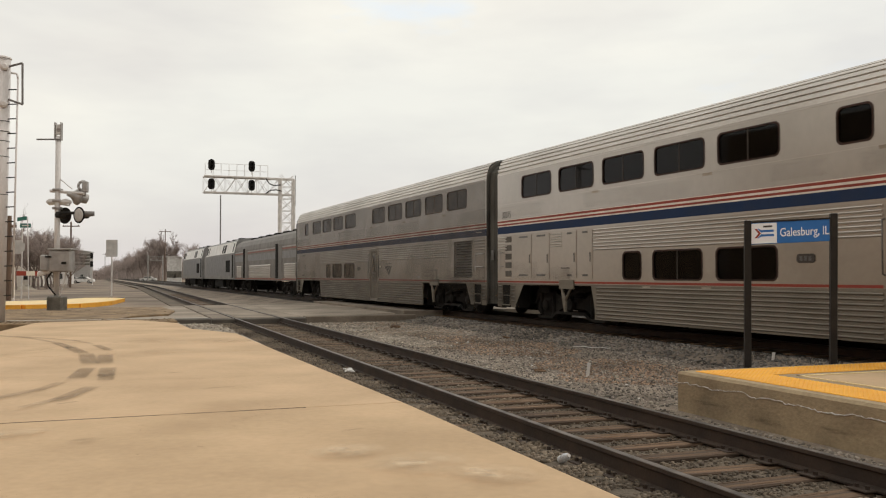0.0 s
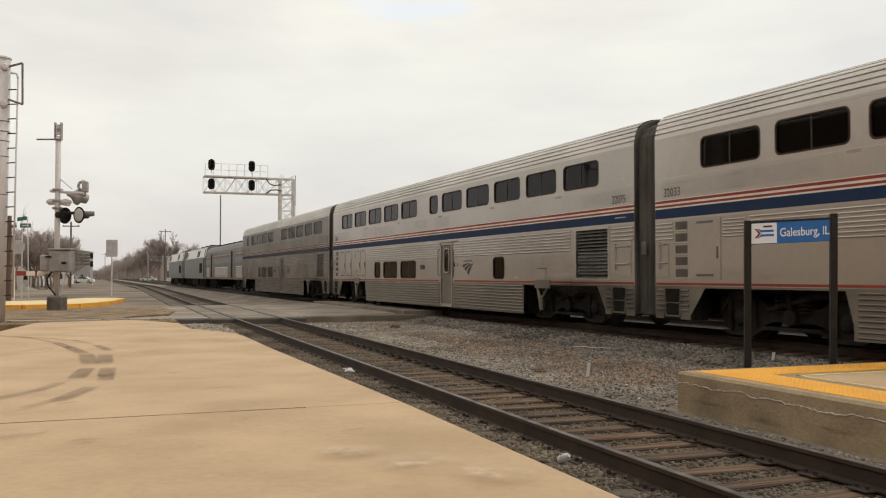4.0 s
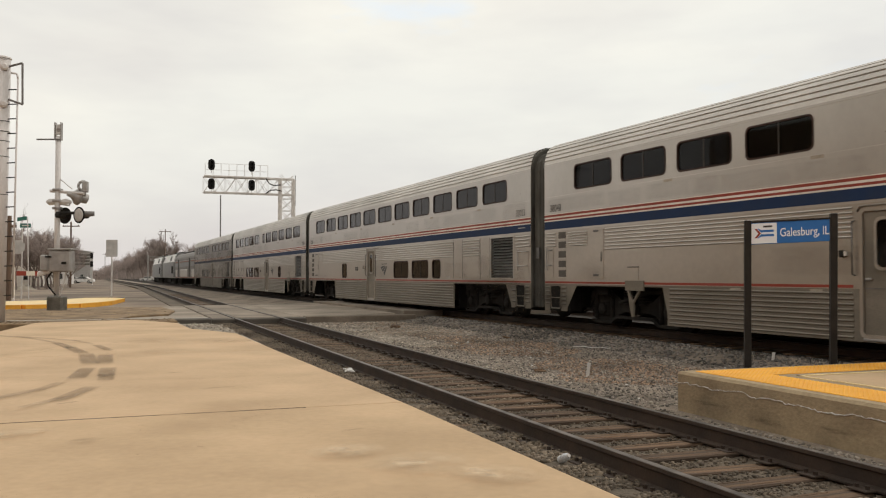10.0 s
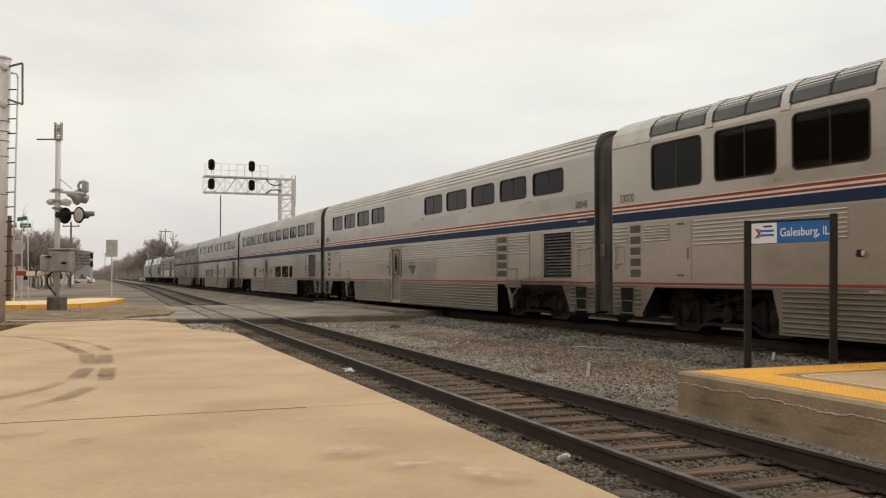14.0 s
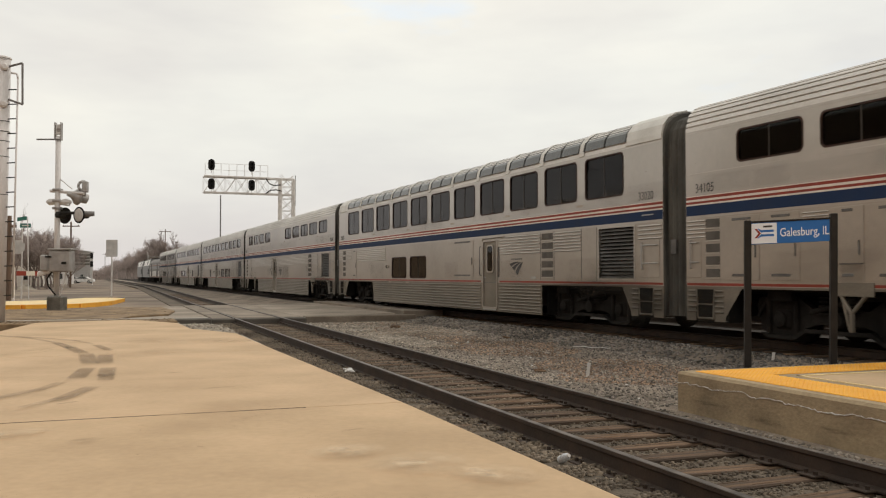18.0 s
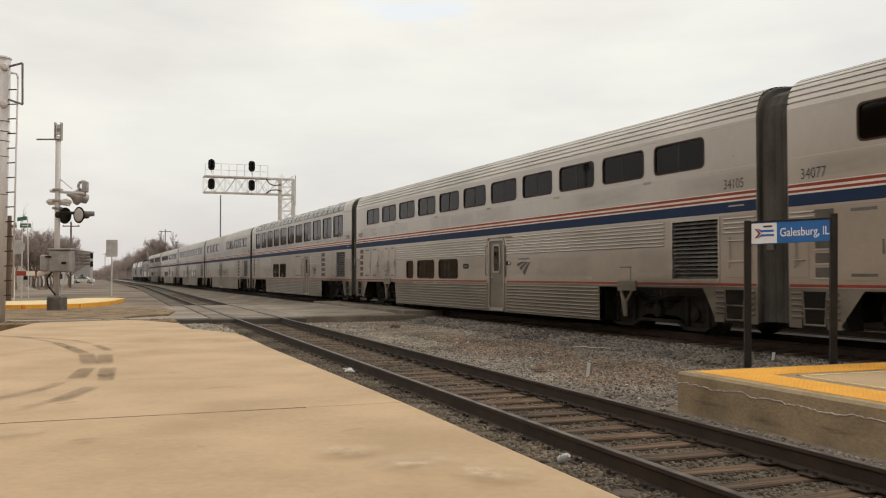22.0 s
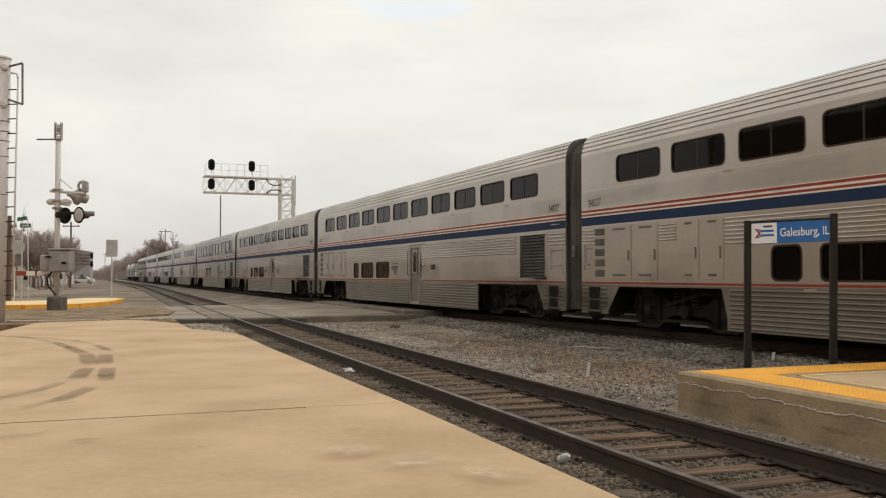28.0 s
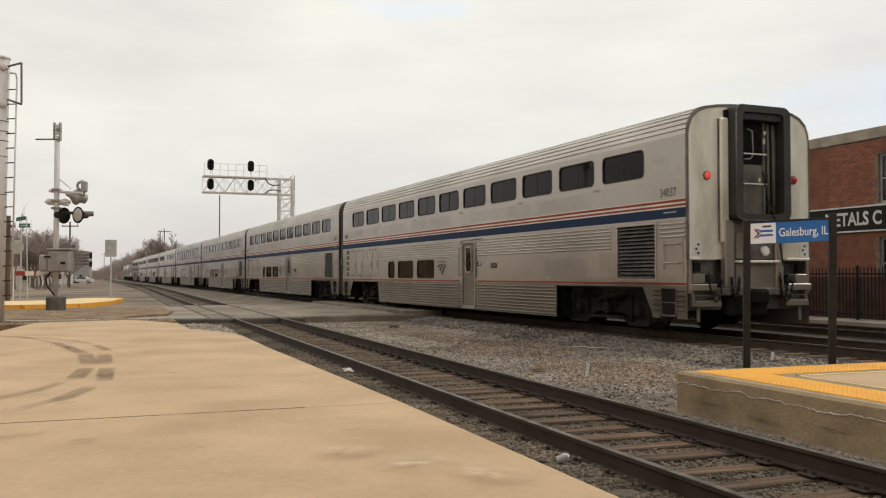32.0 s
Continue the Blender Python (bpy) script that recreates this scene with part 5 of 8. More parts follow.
def baggage_car():
    car = thing("baggage_car", "single-level stainless steel baggage car with two sliding doors", "train car")
    h = 11.1
    prof = [(1.5, 0.95), (1.5, 3.2), (1.46, 3.5), (1.3, 3.8), (0.95, 4.02), (0.5, 4.12), (0, 4.15)]
    full = prof + [(-x, z) for x, z in prof[-2::-1]]
    part("body", Shape().sweep(full, [lambda x, z: (x, -h, z), lambda x, z: (x, h, z)], closed=True), BAG_PAINT, car, "dull silver body")
    for y0, y1 in ((-10.6, -7.6), (-3.2, 4.6), (8.2, 10.2)):
        prof = [(-1.5, 1.12)]
        for i in range(6):
            prof += [(-1.508, 1.23 + i * 0.13), (-1.535, 1.25 + i * 0.13), (-1.535, 1.32 + i * 0.13), (-1.508, 1.34 + i * 0.13)]
        prof += [(-1.5, 2.02)]
        part("fluted_panel", Shape().sweep(prof, [lambda x, z: (x, y0, z), lambda x, z: (x, y1, z)], closed=True), STEEL_FLUTE, car)
    for y in (-5.9, 6.3):
        d = part("sliding_door", Shape().box(-1.49, -1.525, y - 1.0, y + 1.0, 1.05, 3.25, 0.01), BAG_PAINT, car)
        # nothing is open here: the shade of the opening is painted on a plate
        part("doorway", Shape().box(-1.53, -1.51, y + 0.1, y + 0.95, 1.1, 3.3), NEAR_BLACK, d, "flat dark plate with an open doorway's shade in its colour")
    part("red_stripe", Shape().box(-1.512, -1.5, -h + 0.05, h - 0.05, 2.90, 3.0), DULL_RED, car)
    part("white_stripe", Shape().box(-1.512, -1.5, -h + 0.05, h - 0.05, 3.02, 3.10), GREY_PAINT, car)
    part("blue_stripe", Shape().box(-1.512, -1.5, -h + 0.05, h - 0.05, 2.35, 2.80), material_blue_grey(), car, "dusty faded blue stripe")
    part("sill_line", Shape().box(-1.512, -1.5, -h + 0.05, h - 0.05, 1.0, 1.10), DULL_RED, car)
    for y in np.arange(-9, 10, 3.0):
        part("roof_vent", Shape().box(-0.5, 0.5, y - 0.7, y + 0.7, 4.1, 4.25, 0.04), NEAR_BLACK, car)
    for y in (7.6, -7.6):
        b = part("bogie", MESHES[("bogie",)], None, car, "near-black two-axle bogie")
        b.location = (0, y, 0)
        for dy in (-1.3, 1.3):
            ws = part("wheelset", MESHES[("wheelset",)], None, b)
            ws.location = (0, dy, 0.455)
            WHEELS.append(ws)
    return car


def locomotive():
    car = thing("diesel_locomotive", "silver-grey diesel locomotive with pale sloped eaves and dark windows", "locomotive", group="leading locomotives")
    h = 10.1
    lower = [(1.5, 0.95), (1.52, 3.12)]
    eaves = [(1.522, 3.12), (1.30, 4.05)]
    deck = [(1.30, 4.05), (1.12, 4.22), (0.6, 4.32), (0, 4.36)]

    def slab(y, k, zk):
        return lambda x, z: (x * k, y, 0.95 + (z - 0.95) * zk)

    cuts = [slab(-h, 1, 1), slab(h - 2.8, 1, 1), slab(h - 1.3, 0.98, 0.86), slab(h - 0.4, 0.9, 0.55), slab(h, 0.85, 0.40)]
    whole = lower + eaves[1:] + deck[1:]
    full = whole + [(-x, z) for x, z in whole[-2::-1]]
    part("body", Shape().sweep(full, cuts, closed=True), LOCO_PAINT, car, "angular silver body")
    for sx in (-1, 1):
        part("eaves_panel", Shape().sweep([(sx * (x + 0.012), z + 0.004) for x, z in eaves], [slab(-h + 0.02, 1, 1), slab(h - 2.8, 1, 1)]), SKYLIT_EAVES, car, "sloped upper panel, sky light put into its pale colour")
    part("side_band", Shape().box(-1.535, -1.515, -h + 0.1, h - 3.2, 1.25, 3.0), material_blue_grey(), car, "dusty slate grey band")
    for y, w in ((h - 3.3, 1.1), (h - 4.6, 0.5), (-h + 6.6, 0.8), (-h + 5.4, 1.1), (-h + 0.9, 0.5)):
        part("side_window", Shape().box(-1.535, -1.50, y - w / 2, y + w / 2, 3.22, 3.92, 0, fn=lambda x, yy, z: (x + (z - 3.12) * 0.2366, yy, z)), BLACK, car, "black upper window")
    part("grille", Shape().box(-1.55, -1.52, -h + 2.2, -h + 4.4, 1.55, 2.55, 0.01), NEAR_BLACK, car, "dark side grille")
    part("cab_door", Shape().box(-1.54, -1.52, -h + 0.5, -h + 1.2, 1.1, 3.0, 0.01), NEAR_BLACK, car, "dark doorway")
    part("windscreen", Shape().box(-1.1, 1.1, h - 2.3, h - 2.2, 3.3, 3.8, 0, fn=lambda x, y, z: (x, y - (z - 3.3) * 1.4 + 0.3, z)), GLASS, car)
    part("fuel_tank", Shape().box(-1.3, 1.3, -2.6, 2.6, 0.25, 0.95, 0.1), NEAR_BLACK, car)
    for y in (0.5, -3.0, -6.2):
        part("roof_fan", Shape().disc((0, y, 4.34), (0, 0, 1), [(0, 0.6), (0.14, 0.55)], 16), NEAR_BLACK, car)
    for y in (6.0, -6.0):
        b = part("bogie", MESHES[("bogie",)], None, car, "near-black two-axle bogie")
        b.location = (0, y, 0)
        for dy in (-1.3, 1.3):
            ws = part("wheelset", MESHES[("wheelset",)], None, b)
            ws.location = (0, dy, 0.455)
            WHEELS.append(ws)
    return car


def material_blue_grey():
    return bpy.data.materials.get("slate_blue_band") or material("slate_blue_band", (0.235, 0.235, 0.235), 0.5, 0.2, (0.18, 0.178, 0.178), 2, 30, 0.02, 0.2)


BAGGAGE = baggage_car()
LOCO_LENGTH, BAG_LENGTH = 20.6, 22.6
LOCOS = [locomotive() for _ in range(2)]

# where the front of the first bilevel car is, second by second
FRONT = [53.67, 58.08, 62.55, 67.15, 71.86, 76.69, 81.66, 86.72, 91.91, 97.25, 102.65, 108.19, 113.78, 119.52, 125.33, 131.13, 136.92,
         142.72, 148.54, 154.34, 160.15, 165.91, 171.63, 177.31, 182.93, 188.45, 193.83, 199.11, 204.42, 209.77, 215.02, 220.19, 225.45]


def car_pose(s_mid, half):
    """A car stands with its two bogies on the track."""
    p, _ = rail_path(s_mid + half)
    q, _ = rail_path(s_mid - half)
    d = p - q
    return pose((p.x + q.x) / 2, (p.y + q.y) / 2, 0, 0, 0, math.degrees(math.atan2(-d.x, d.y)))


def front_at(t):
    return float(np.interp(t, range(33), FRONT))


def motions():
    for k, car in enumerate(COACHES):
        walk(car, [(t, car_pose(f - k * CAR - MID, 9.05)) for t, f in enumerate(FRONT)])
    walk(BAGGAGE, [(t, car_pose(f + BAG_LENGTH / 2, 7.6)) for t, f in enumerate(FRONT)])
    for k, loco in enumerate(LOCOS):
        walk(loco, [(t, car_pose(f + BAG_LENGTH + LOCO_LENGTH * (k + 0.5), 6.0)) for t, f in enumerate(FRONT)])
    steps = [i / 8 for i in range(257)]
    for ws in WHEELS:
        x, y, z = ws.location
        walk(ws, [(t, Matrix.Translation((x, y, z)) @ Matrix.Rotation(-(front_at(t) - FRONT[0]) / 0.455, 4, "X")) for t in steps])


# ---- ground, tracks, platforms ----
def ribbon(points, halfwidth_profile):
    """A strip swept along (place, heading) points; profile of (side, z)."""
    return Shape().sweep(halfwidth_profile, [lambda x, z, p=p, h=h: (p.x + x * math.cos(h), p.y + x * math.sin(h), z) for p, h in points])


g = Shape()
N = 40
xs = [-2500 + 125 * i for i in range(N + 1)]
g.add([(x, y, -0.5) for y in xs for x in xs], [(j * (N + 1) + i, j * (N + 1) + i + 1, (j + 1) * (N + 1) + i + 1, (j + 1) * (N + 1) + i) for j in range(N) for i in range(N)])
solo("ground", g, DIRT, "flat ground of dead grass and bare dirt", kind="structure")


def train_points(s0, s1, step=5.0, off=0.0):
    return [rail_path(s, off) for s in np.arange(s0, s1 + 0.1, step)]


JOIN = 128.0


def near_points(u0, u1, step=5.0):
    """The near track: straight past the platform, then beside the train's track."""
    out = [(Vector(T(4.58, u)), TURN) for u in np.arange(u0, min(u1, 112.0) + 0.1, step)]
    if u1 > 112:
        out += [rail_path(s, -4.45) for s in np.arange(JOIN, u1, 10.0)]
    return out


RAIL_PROFILE = [(-0.036, 0), (0.036, 0), (0.036, -0.03), (0.012, -0.045), (0.010, -0.145), (0.07, -0.16), (0.07, -0.175), (-0.07, -0.175), (-0.07, -0.16), (-0.010, -0.145), (-0.012, -0.045), (-0.036, -0.03)]


def rails(points, top, label):
    """Two rails; the head's top face is polished."""
    tr = thing("railway_track", label, "railway track", kind="structure")
    for off in (-0.755, 0.755):
        r = ribbon(points, [(off + x, top + z) for x, z in RAIL_PROFILE] + [(off - 0.036, top)])
        part("rail", r, RAIL, tr)
        part("rail_head", ribbon(points, [(off - 0.031, top + 0.001), (off - 0.027, top + 0.003), (off + 0.027, top + 0.003), (off + 0.031, top + 0.001)]), RAIL_TOP, tr, "worn bright running surface")
    return tr


NEAR_TOP = -0.14
near_track = rails(near_points(-20, 600), NEAR_TOP, "rusty near track with worn wooden ties in ballast")
train_track = rails(train_points(-120, 600), 0.0, "main track under the train")
rails(train_points(-120, 600, off=4.4), -0.02, "track beyond the train")

# ballast beds
solo("ballast_bed", ribbon(train_points(-120, 600), [(-3.2, -0.46), (-2.3, -0.30), (-1.6, -0.20), (-1.3, -0.197)]), GRAVEL_BED, "dark ballast under the main tracks", kind="structure")
solo("track_bed", ribbon(train_points(-120, 600), [(-1.42, -0.5), (-1.40, -0.188), (6.0, -0.19), (7.5, -0.34), (9.0, -0.46)]), OILY_SHADED_BED, "black oil-stained ballast under the main tracks, the train's shadow in its colour", kind="structure")
solo("gravel_strip", ribbon(near_points(-20, 600), [(1.3, -0.36), (2.6, -0.36), (6.5, -0.36), (7.4, -0.47)]), GRAVEL_BED, "gravel and ballast between the tracks", kind="structure")

solo("near_track_bed", ribbon(near_points(-20, 600), [(-1.75, -0.47), (-1.7, -0.325), (-0.98, -0.300), (-0.86, -0.325), (-0.6, -0.350), (0.6, -0.350), (0.86, -0.325), (1.05, -0.305), (1.4, -0.335), (1.5, -0.45)]), TRACK_DIRT, "dirt and old ballast between the ties", kind="structure")

# ties of the near track
rng = random.Random(5)
tie_meshes = []
for k in range(5):
    sh = Shape().box(-1.28, 1.28, -0.115, 0.115, -0.16, 0, 0.012)
    for _ in range(3):
        x, y = rng.uniform(-1, 0.6), rng.uniform(-0.08, 0.08)
        sh.box(x, x + rng.uniform(0.3, 0.7), y, y + 0.012, -0.01, 0.003)
    tie_meshes.append(sh.mesh("tie", TIE))
for i in range(150):
    u = 2.0 + i * 0.515
    ob = part("tie", tie_meshes[i % 5], None, near_track)
    ob.matrix_basis = Matrix.Translation(T(4.58 + rng.uniform(-0.05, 0.05), u, NEAR_TOP - 0.174 + rng.uniform(-0.018, 0.006) - 0.024 * min(max((u - 9) / 8, 0), 1))) @ Matrix.Rotation(TURN + rng.uniform(-0.05, 0.05), 4, "Z") @ Matrix.Rotation(rng.uniform(-0.008, 0.008), 4, "Y") @ Matrix.Diagonal((rng.uniform(0.92, 1.03), rng.uniform(0.8, 1.12), 1, 1))
    if u < 31:
        for off in (-0.755, 0.755):
            sh = "tie_plate"
            if sh not in MESHES:
                pl = Shape().box(-0.17, 0.17, -0.095, 0.095, -0.004, 0.012, 0.004)
                for sx in (-0.11, 0.11):
                    for sy in (-0.05, 0.05):
                        pl.disc((sx, sy, 0.01), (0, 0, 1), [(0, 0.018), (0.03, 0.02)], 6)
                MESHES[sh] = pl.mesh("tie_plate", RAIL)
            p = part("tie_plate", MESHES[sh], None, near_track)
            p.matrix_basis = Matrix.Translation(T(4.58 + off, u, NEAR_TOP - 0.170)) @ Matrix.Rotation(TURN, 4, "Z")
for i in range(40):
    ob = part("tie", tie_meshes[i % 5], None, near_track)
    ob.matrix_basis = Matrix.Translation(T(4.58, 1.485 - i * 0.515, NEAR_TOP - 0.178)) @ Matrix.Rotation(TURN + 0.03 * math.sin(i * 2.3), 4, "Z")
far_tie = Shape().box(-1.3, 1.3, -0.115, 0.115, -0.16, 0, 0.01).mesh("tie", TIE)
for i in range(110):
    s = -14 + i * 0.53
    p, h = rail_path(s)
    ob = part("tie", far_tie, None, train_track)
    ob.matrix_basis = Matrix.Translation((p.x, p.y, -0.165)) @ Matrix.Rotation(h, 4, "Z")


def stones(name, places, smin, smax, label, mat, seed, parent=None):
    """Loose broken stones, one mesh, each a squashed irregular block of eight corners."""
    r = np.random.RandomState(seed)
    n = len(places)
    base = np.array([(x, y, z) for x in (-1, 1) for y in (-1, 1) for z in (-1, 1)], float)
    size = r.uniform(smin, smax, (n, 1, 1)) * np.array([1.0, 0.75, 0.6])
    v = base[None] * size * r.uniform(0.55, 1.1, (n, 8, 1))
    g = r.uniform(0, 2 * np.pi, n)
    k = r.uniform(-0.5, 0.5, n)
    ca, sa, ck, sk = np.cos(g)[:, None], np.sin(g)[:, None], np.cos(k)[:, None], np.sin(k)[:, None]
    x, y, z = v[..., 0], v[..., 1], v[..., 2]
    y, z = y * ck - z * sk, y * sk + z * ck
    v = np.stack((x * ca - y * sa, x * sa + y * ca, z), -1) + np.asarray(places)[:, None, :]
    f = np.array([(0, 1, 3, 2), (4, 6, 7, 5), (0, 4, 5, 1), (2, 3, 7, 6), (1, 5, 7, 3)])
    faces = (f[None] + 8 * np.arange(n)[:, None, None]).reshape(-1, 4)
    me = bpy.data.meshes.new(name)
    me.vertices.add(8 * n)
    me.vertices.foreach_set("co", v.reshape(-1))
    me.loops.add(faces.size)
    me.loops.foreach_set("vertex_index", faces.reshape(-1))
    me.polygons.add(len(faces))
    me.polygons.foreach_set("loop_start", np.arange(0, faces.size, 4))
    me.update(calc_edges=True)
    me.materials.append(mat)
    return tagged(new(name, me), label, "ballast", kind="stuff")


def scatter(count, d0, d1, u0, u1, z, seed, keep=None):
    r = np.random.RandomState(seed)
    u = u0 + (u1 - u0) * r.uniform(0, 1, count) ** 1.5
    d = r.uniform(d0, d1, count)
    if keep is not None:
        ok = keep(d, u)
        d, u = d[ok], u[ok]
    zz = z(d, u) if callable(z) else np.full(len(d), z)
    return np.stack((d * TC - u * TS, d * TS + u * TC, zz + r.uniform(-0.02, 0.01, len(d))), -1)


def near_bed(d, u):
    return np.where((d > 3.3) & (d < 5.9), -0.335, -0.355)


def track_bed_height(d, u):
    return np.where(np.abs(d - 4.58) < 0.8, -0.345, np.where(np.abs(d - 4.58) < 1.45, -0.297, -0.325))


def not_platform(d, u):
    return ~((d > 6.3) & (u < 9.4))


def between_ties(d, u):
    return (np.abs(d - 4.58) > 1.25) | (np.abs((u - 2.0 + 0.2575) % 0.515 - 0.2575) > 0.105)


def beside_tie_ends(d, u):
    return (d < 3.27) | (np.abs((u - 2.0 + 0.2575) % 0.515 - 0.2575) > 0.10) | (np.sin(u * 7.3) > 0.75)


stones("ballast_stones", scatter(46000, 2.95, 5.95, 3.5, 30.0, track_bed_height, 3, between_ties), 0.008, 0.021, "grey and brown broken ballast stones in dirt", TRACK_STONE, 3)
stones("edge_stones", scatter(20000, 2.95, 3.82, 3.5, 29.0, track_bed_height, 23, beside_tie_ends), 0.009, 0.026, "grey and brown stones between the platform and the rail", TRACK_STONE, 24)
stones("gravel_stones", scatter(62000, 5.75, 11.6, 5.0, 33.0, near_bed, 4, not_platform), 0.008, 0.023, "grey gravel between the tracks", STONE, 4)
stones("reddish_gravel", scatter(40000, 6.6, 10.2, 8.0, 30.0, near_bed, 14, lambda d, u: not_platform(d, u) & (np.abs(d - 8.3) < 1.05 + 0.5 * np.sin(u * 1.1) + 0.3 * np.sin(u * 2.7))), 0.008, 0.020, "fine reddish brown gravel between the tracks", STONE_BROWN, 15)
stones("pale_gravel", scatter(26000, 5.9, 10.6, 19.0, 30.2, near_bed, 61, lambda d, u: (u > 24.5 + 1.6 * np.sin(d * 1.3) - 0.35 * (d - 6.0)) | ((np.abs(d - 7.0) < 0.45) & (u < 25))), 0.010, 0.028, "pale tan gravel and grit beside the street", PALE_STONE, 62)
r5 = np.random.RandomState(8)
shoulder = []
for k in range(14000):
    s, off = r5.uniform(0, 1) ** 1.4 * 45 + 2, r5.uniform(-3.2, -1.4)
    p, h = rail_path(s, off)
    shoulder.append((p.x, p.y, np.interp(off, (-3.2, -2.3, -1.6, 0), (-0.42, -0.30, -0.19, -0.19))))
stones("shoulder_stones", shoulder, 0.016, 0.038, "dark grey ballast on the shoulder of the main track", SHOULDER_STONE, 9)

# the platform in front of the camera: slabs with joints
PLAT_Z = -0.10
solo("platform_base", Shape().sweep([(-14.0, -0.5), (-14.0, PLAT_Z - 0.03), (2.88, PLAT_Z - 0.03), (2.88, -0.5)], [lambda d, z: T(d, -14, z), lambda d, z: T(d, 21.4, z)], closed=True),
     GREY_CONCRETE, "concrete base of the platform", kind="structure")
platform = thing("platform", "wide tan concrete platform with dark tyre marks", "platform", kind="structure")


def slab(outline, z0, z1, parent, name="slab", mat=None, label=""):
    """A flat piece over an outline of (d, u) corners, with a small chamfer."""
    n = len(outline)
    cd, cu = sum(p[0] for p in outline) / n, sum(p[1] for p in outline) / n
    def inset(d, u, e):
        l = math.hypot(d - cd, u - cu) or 1
        return d - (d - cd) / l * e, u - (u - cu) / l * e
    vs = [T(d, u, z0) for d, u in outline] + [T(d, u, z1 - 0.012) for d, u in outline] + [T(*inset(d, u, 0.015), z1) for d, u in outline]
    fs = [tuple(2 * n + i for i in range(n))]
    for k in (0, n):
        fs += [(k + i, k + (i + 1) % n, k + n + (i + 1) % n, k + n + i) for i in range(n)]
    return part(name, Shape().add(vs, fs), mat or CONCRETE, parent, label)


JOINTS = [-14, -5.4, 1.9, 9.2, 16.5, 21.5]
EDGE = {-14: 2.98, -5.4: 2.98, 1.9: 2.98, 9.2: 2.98, 16.5: 2.84, 21.5: 2.78}
for u0, u1 in zip(JOINTS, JOINTS[1:]):
    tone = BLEACHED if u0 > 5 else CONCRETE
    for d0, e0, e1 in ((-14, -8.012, -8.012), (-8.0, EDGE[u0], EDGE[u1])):
        slab([(d0 + 0.012, u0 + 0.012), (e0, u0 + 0.012), (e1, u1 - 0.012), (d0 + 0.012, u1 - 0.012)], -0.5, PLAT_Z, platform, "slab", tone)
slab([(-8.0, 21.512), (2.78, 21.512), (1.9, 23.9), (1.78, 26.7), (0.6, 29.2), (-2.1, 28.3), (-2.75, 23.2)], -0.5, PLAT_Z, platform, "slab", BLEACHED)

# the island platform with its yellow edge
ISLE_Z = 0.12
isle = thing("island_platform", "low concrete island platform with a yellow tactile edge", "platform", kind="structure")
IW, IE, IN = 6.45, 10.6, 9.12
part("platform_wall", Shape().box(IW, IE, -20, IN, -0.5, ISLE_Z - 0.004, 0.03, fn=lambda d, u, z: T(d, u, z)), WALL_CONCRETE, isle, "stained concrete platform wall")
part("platform_top", Shape().box(IW + 1.05, IE - 1.05, -20, IN - 1.05, ISLE_Z - 0.03, ISLE_Z + 0.003, 0, fn=lambda d, u, z: T(d, u, z)), CONCRETE, isle)
E1 = 0.16
for k in range(48):
    u0, u1 = IN - E1 - 0.61 * (k + 1), IN - E1 - 0.61 * k
    if u0 < -18:
        break
    for d0, d1 in ((IW + E1, IW + E1 + 0.61), (IE - E1 - 0.61, IE - E1)):
        part("tactile_tile", Shape().box(d0 + 0.003, d1 - 0.003, u0 + 0.003, u1 - 0.003, ISLE_Z - 0.01, ISLE_Z + 0.006, 0.004, fn=lambda d, u, z: T(d, u, z)), YELLOW, isle)
d = IW + E1 + 0.61
while d < IE - E1 - 0.62:
    part("tactile_tile", Shape().box(d + 0.003, d + 0.607, IN - E1 - 0.607, IN - E1 - 0.003, ISLE_Z - 0.01, ISLE_Z + 0.006, 0.004, fn=lambda d_, u, z: T(d_, u, z)), YELLOW, isle)
    d += 0.61
domes = Shape()
for k in range(150):
    u = IN - E1 - 0.03 - k * 0.061
    for j in range(10):
        dd = IW + E1 + 0.03 + j * 0.061
        domes.add([T(dd - 0.012, u - 0.012, ISLE_Z + 0.005), T(dd + 0.012, u - 0.012, ISLE_Z + 0.005), T(dd + 0.012, u + 0.012, ISLE_Z + 0.005), T(dd - 0.012, u + 0.012, ISLE_Z + 0.005), T(dd, u, ISLE_Z + 0.013)],
                  [(0, 1, 4), (1, 2, 4), (2, 3, 4), (3, 0, 4)])
for k in range(44):
    dd = IW + E1 + 0.64 + k * 0.061
    for j in range(10):
        u = IN - E1 - 0.03 - j * 0.061
        domes.add([T(dd - 0.012, u - 0.012, ISLE_Z + 0.005), T(dd + 0.012, u - 0.012, ISLE_Z + 0.005), T(dd + 0.012, u + 0.012, ISLE_Z + 0.005), T(dd - 0.012, u + 0.012, ISLE_Z + 0.005), T(dd, u, ISLE_Z + 0.013)],
                  [(0, 1, 4), (1, 2, 4), (2, 3, 4), (3, 0, 4)])
tagged(part("truncated_domes", domes, YELLOW, isle), kind="stuff")
for o0, o1 in (((IW + 0.96, IN - 0.96), (IW + 1.01, -18)), ((IW + 0.96, IN - 0.96), (IE - 0.96, IN - 1.01))):
    part("white_line", Shape().box(o0[0], o1[0], o0[1], o1[1], ISLE_Z - 0.01, ISLE_Z + 0.007, 0, fn=lambda d, u, z: T(d, u, z)), PALE_PAVING, isle, "worn pale line")
WALL_STAIN = block_stain("damp_wall_stain", (0.12, 0.09, 0.055), 0.45, 0.95, 0.0)
rng = random.Random(23)
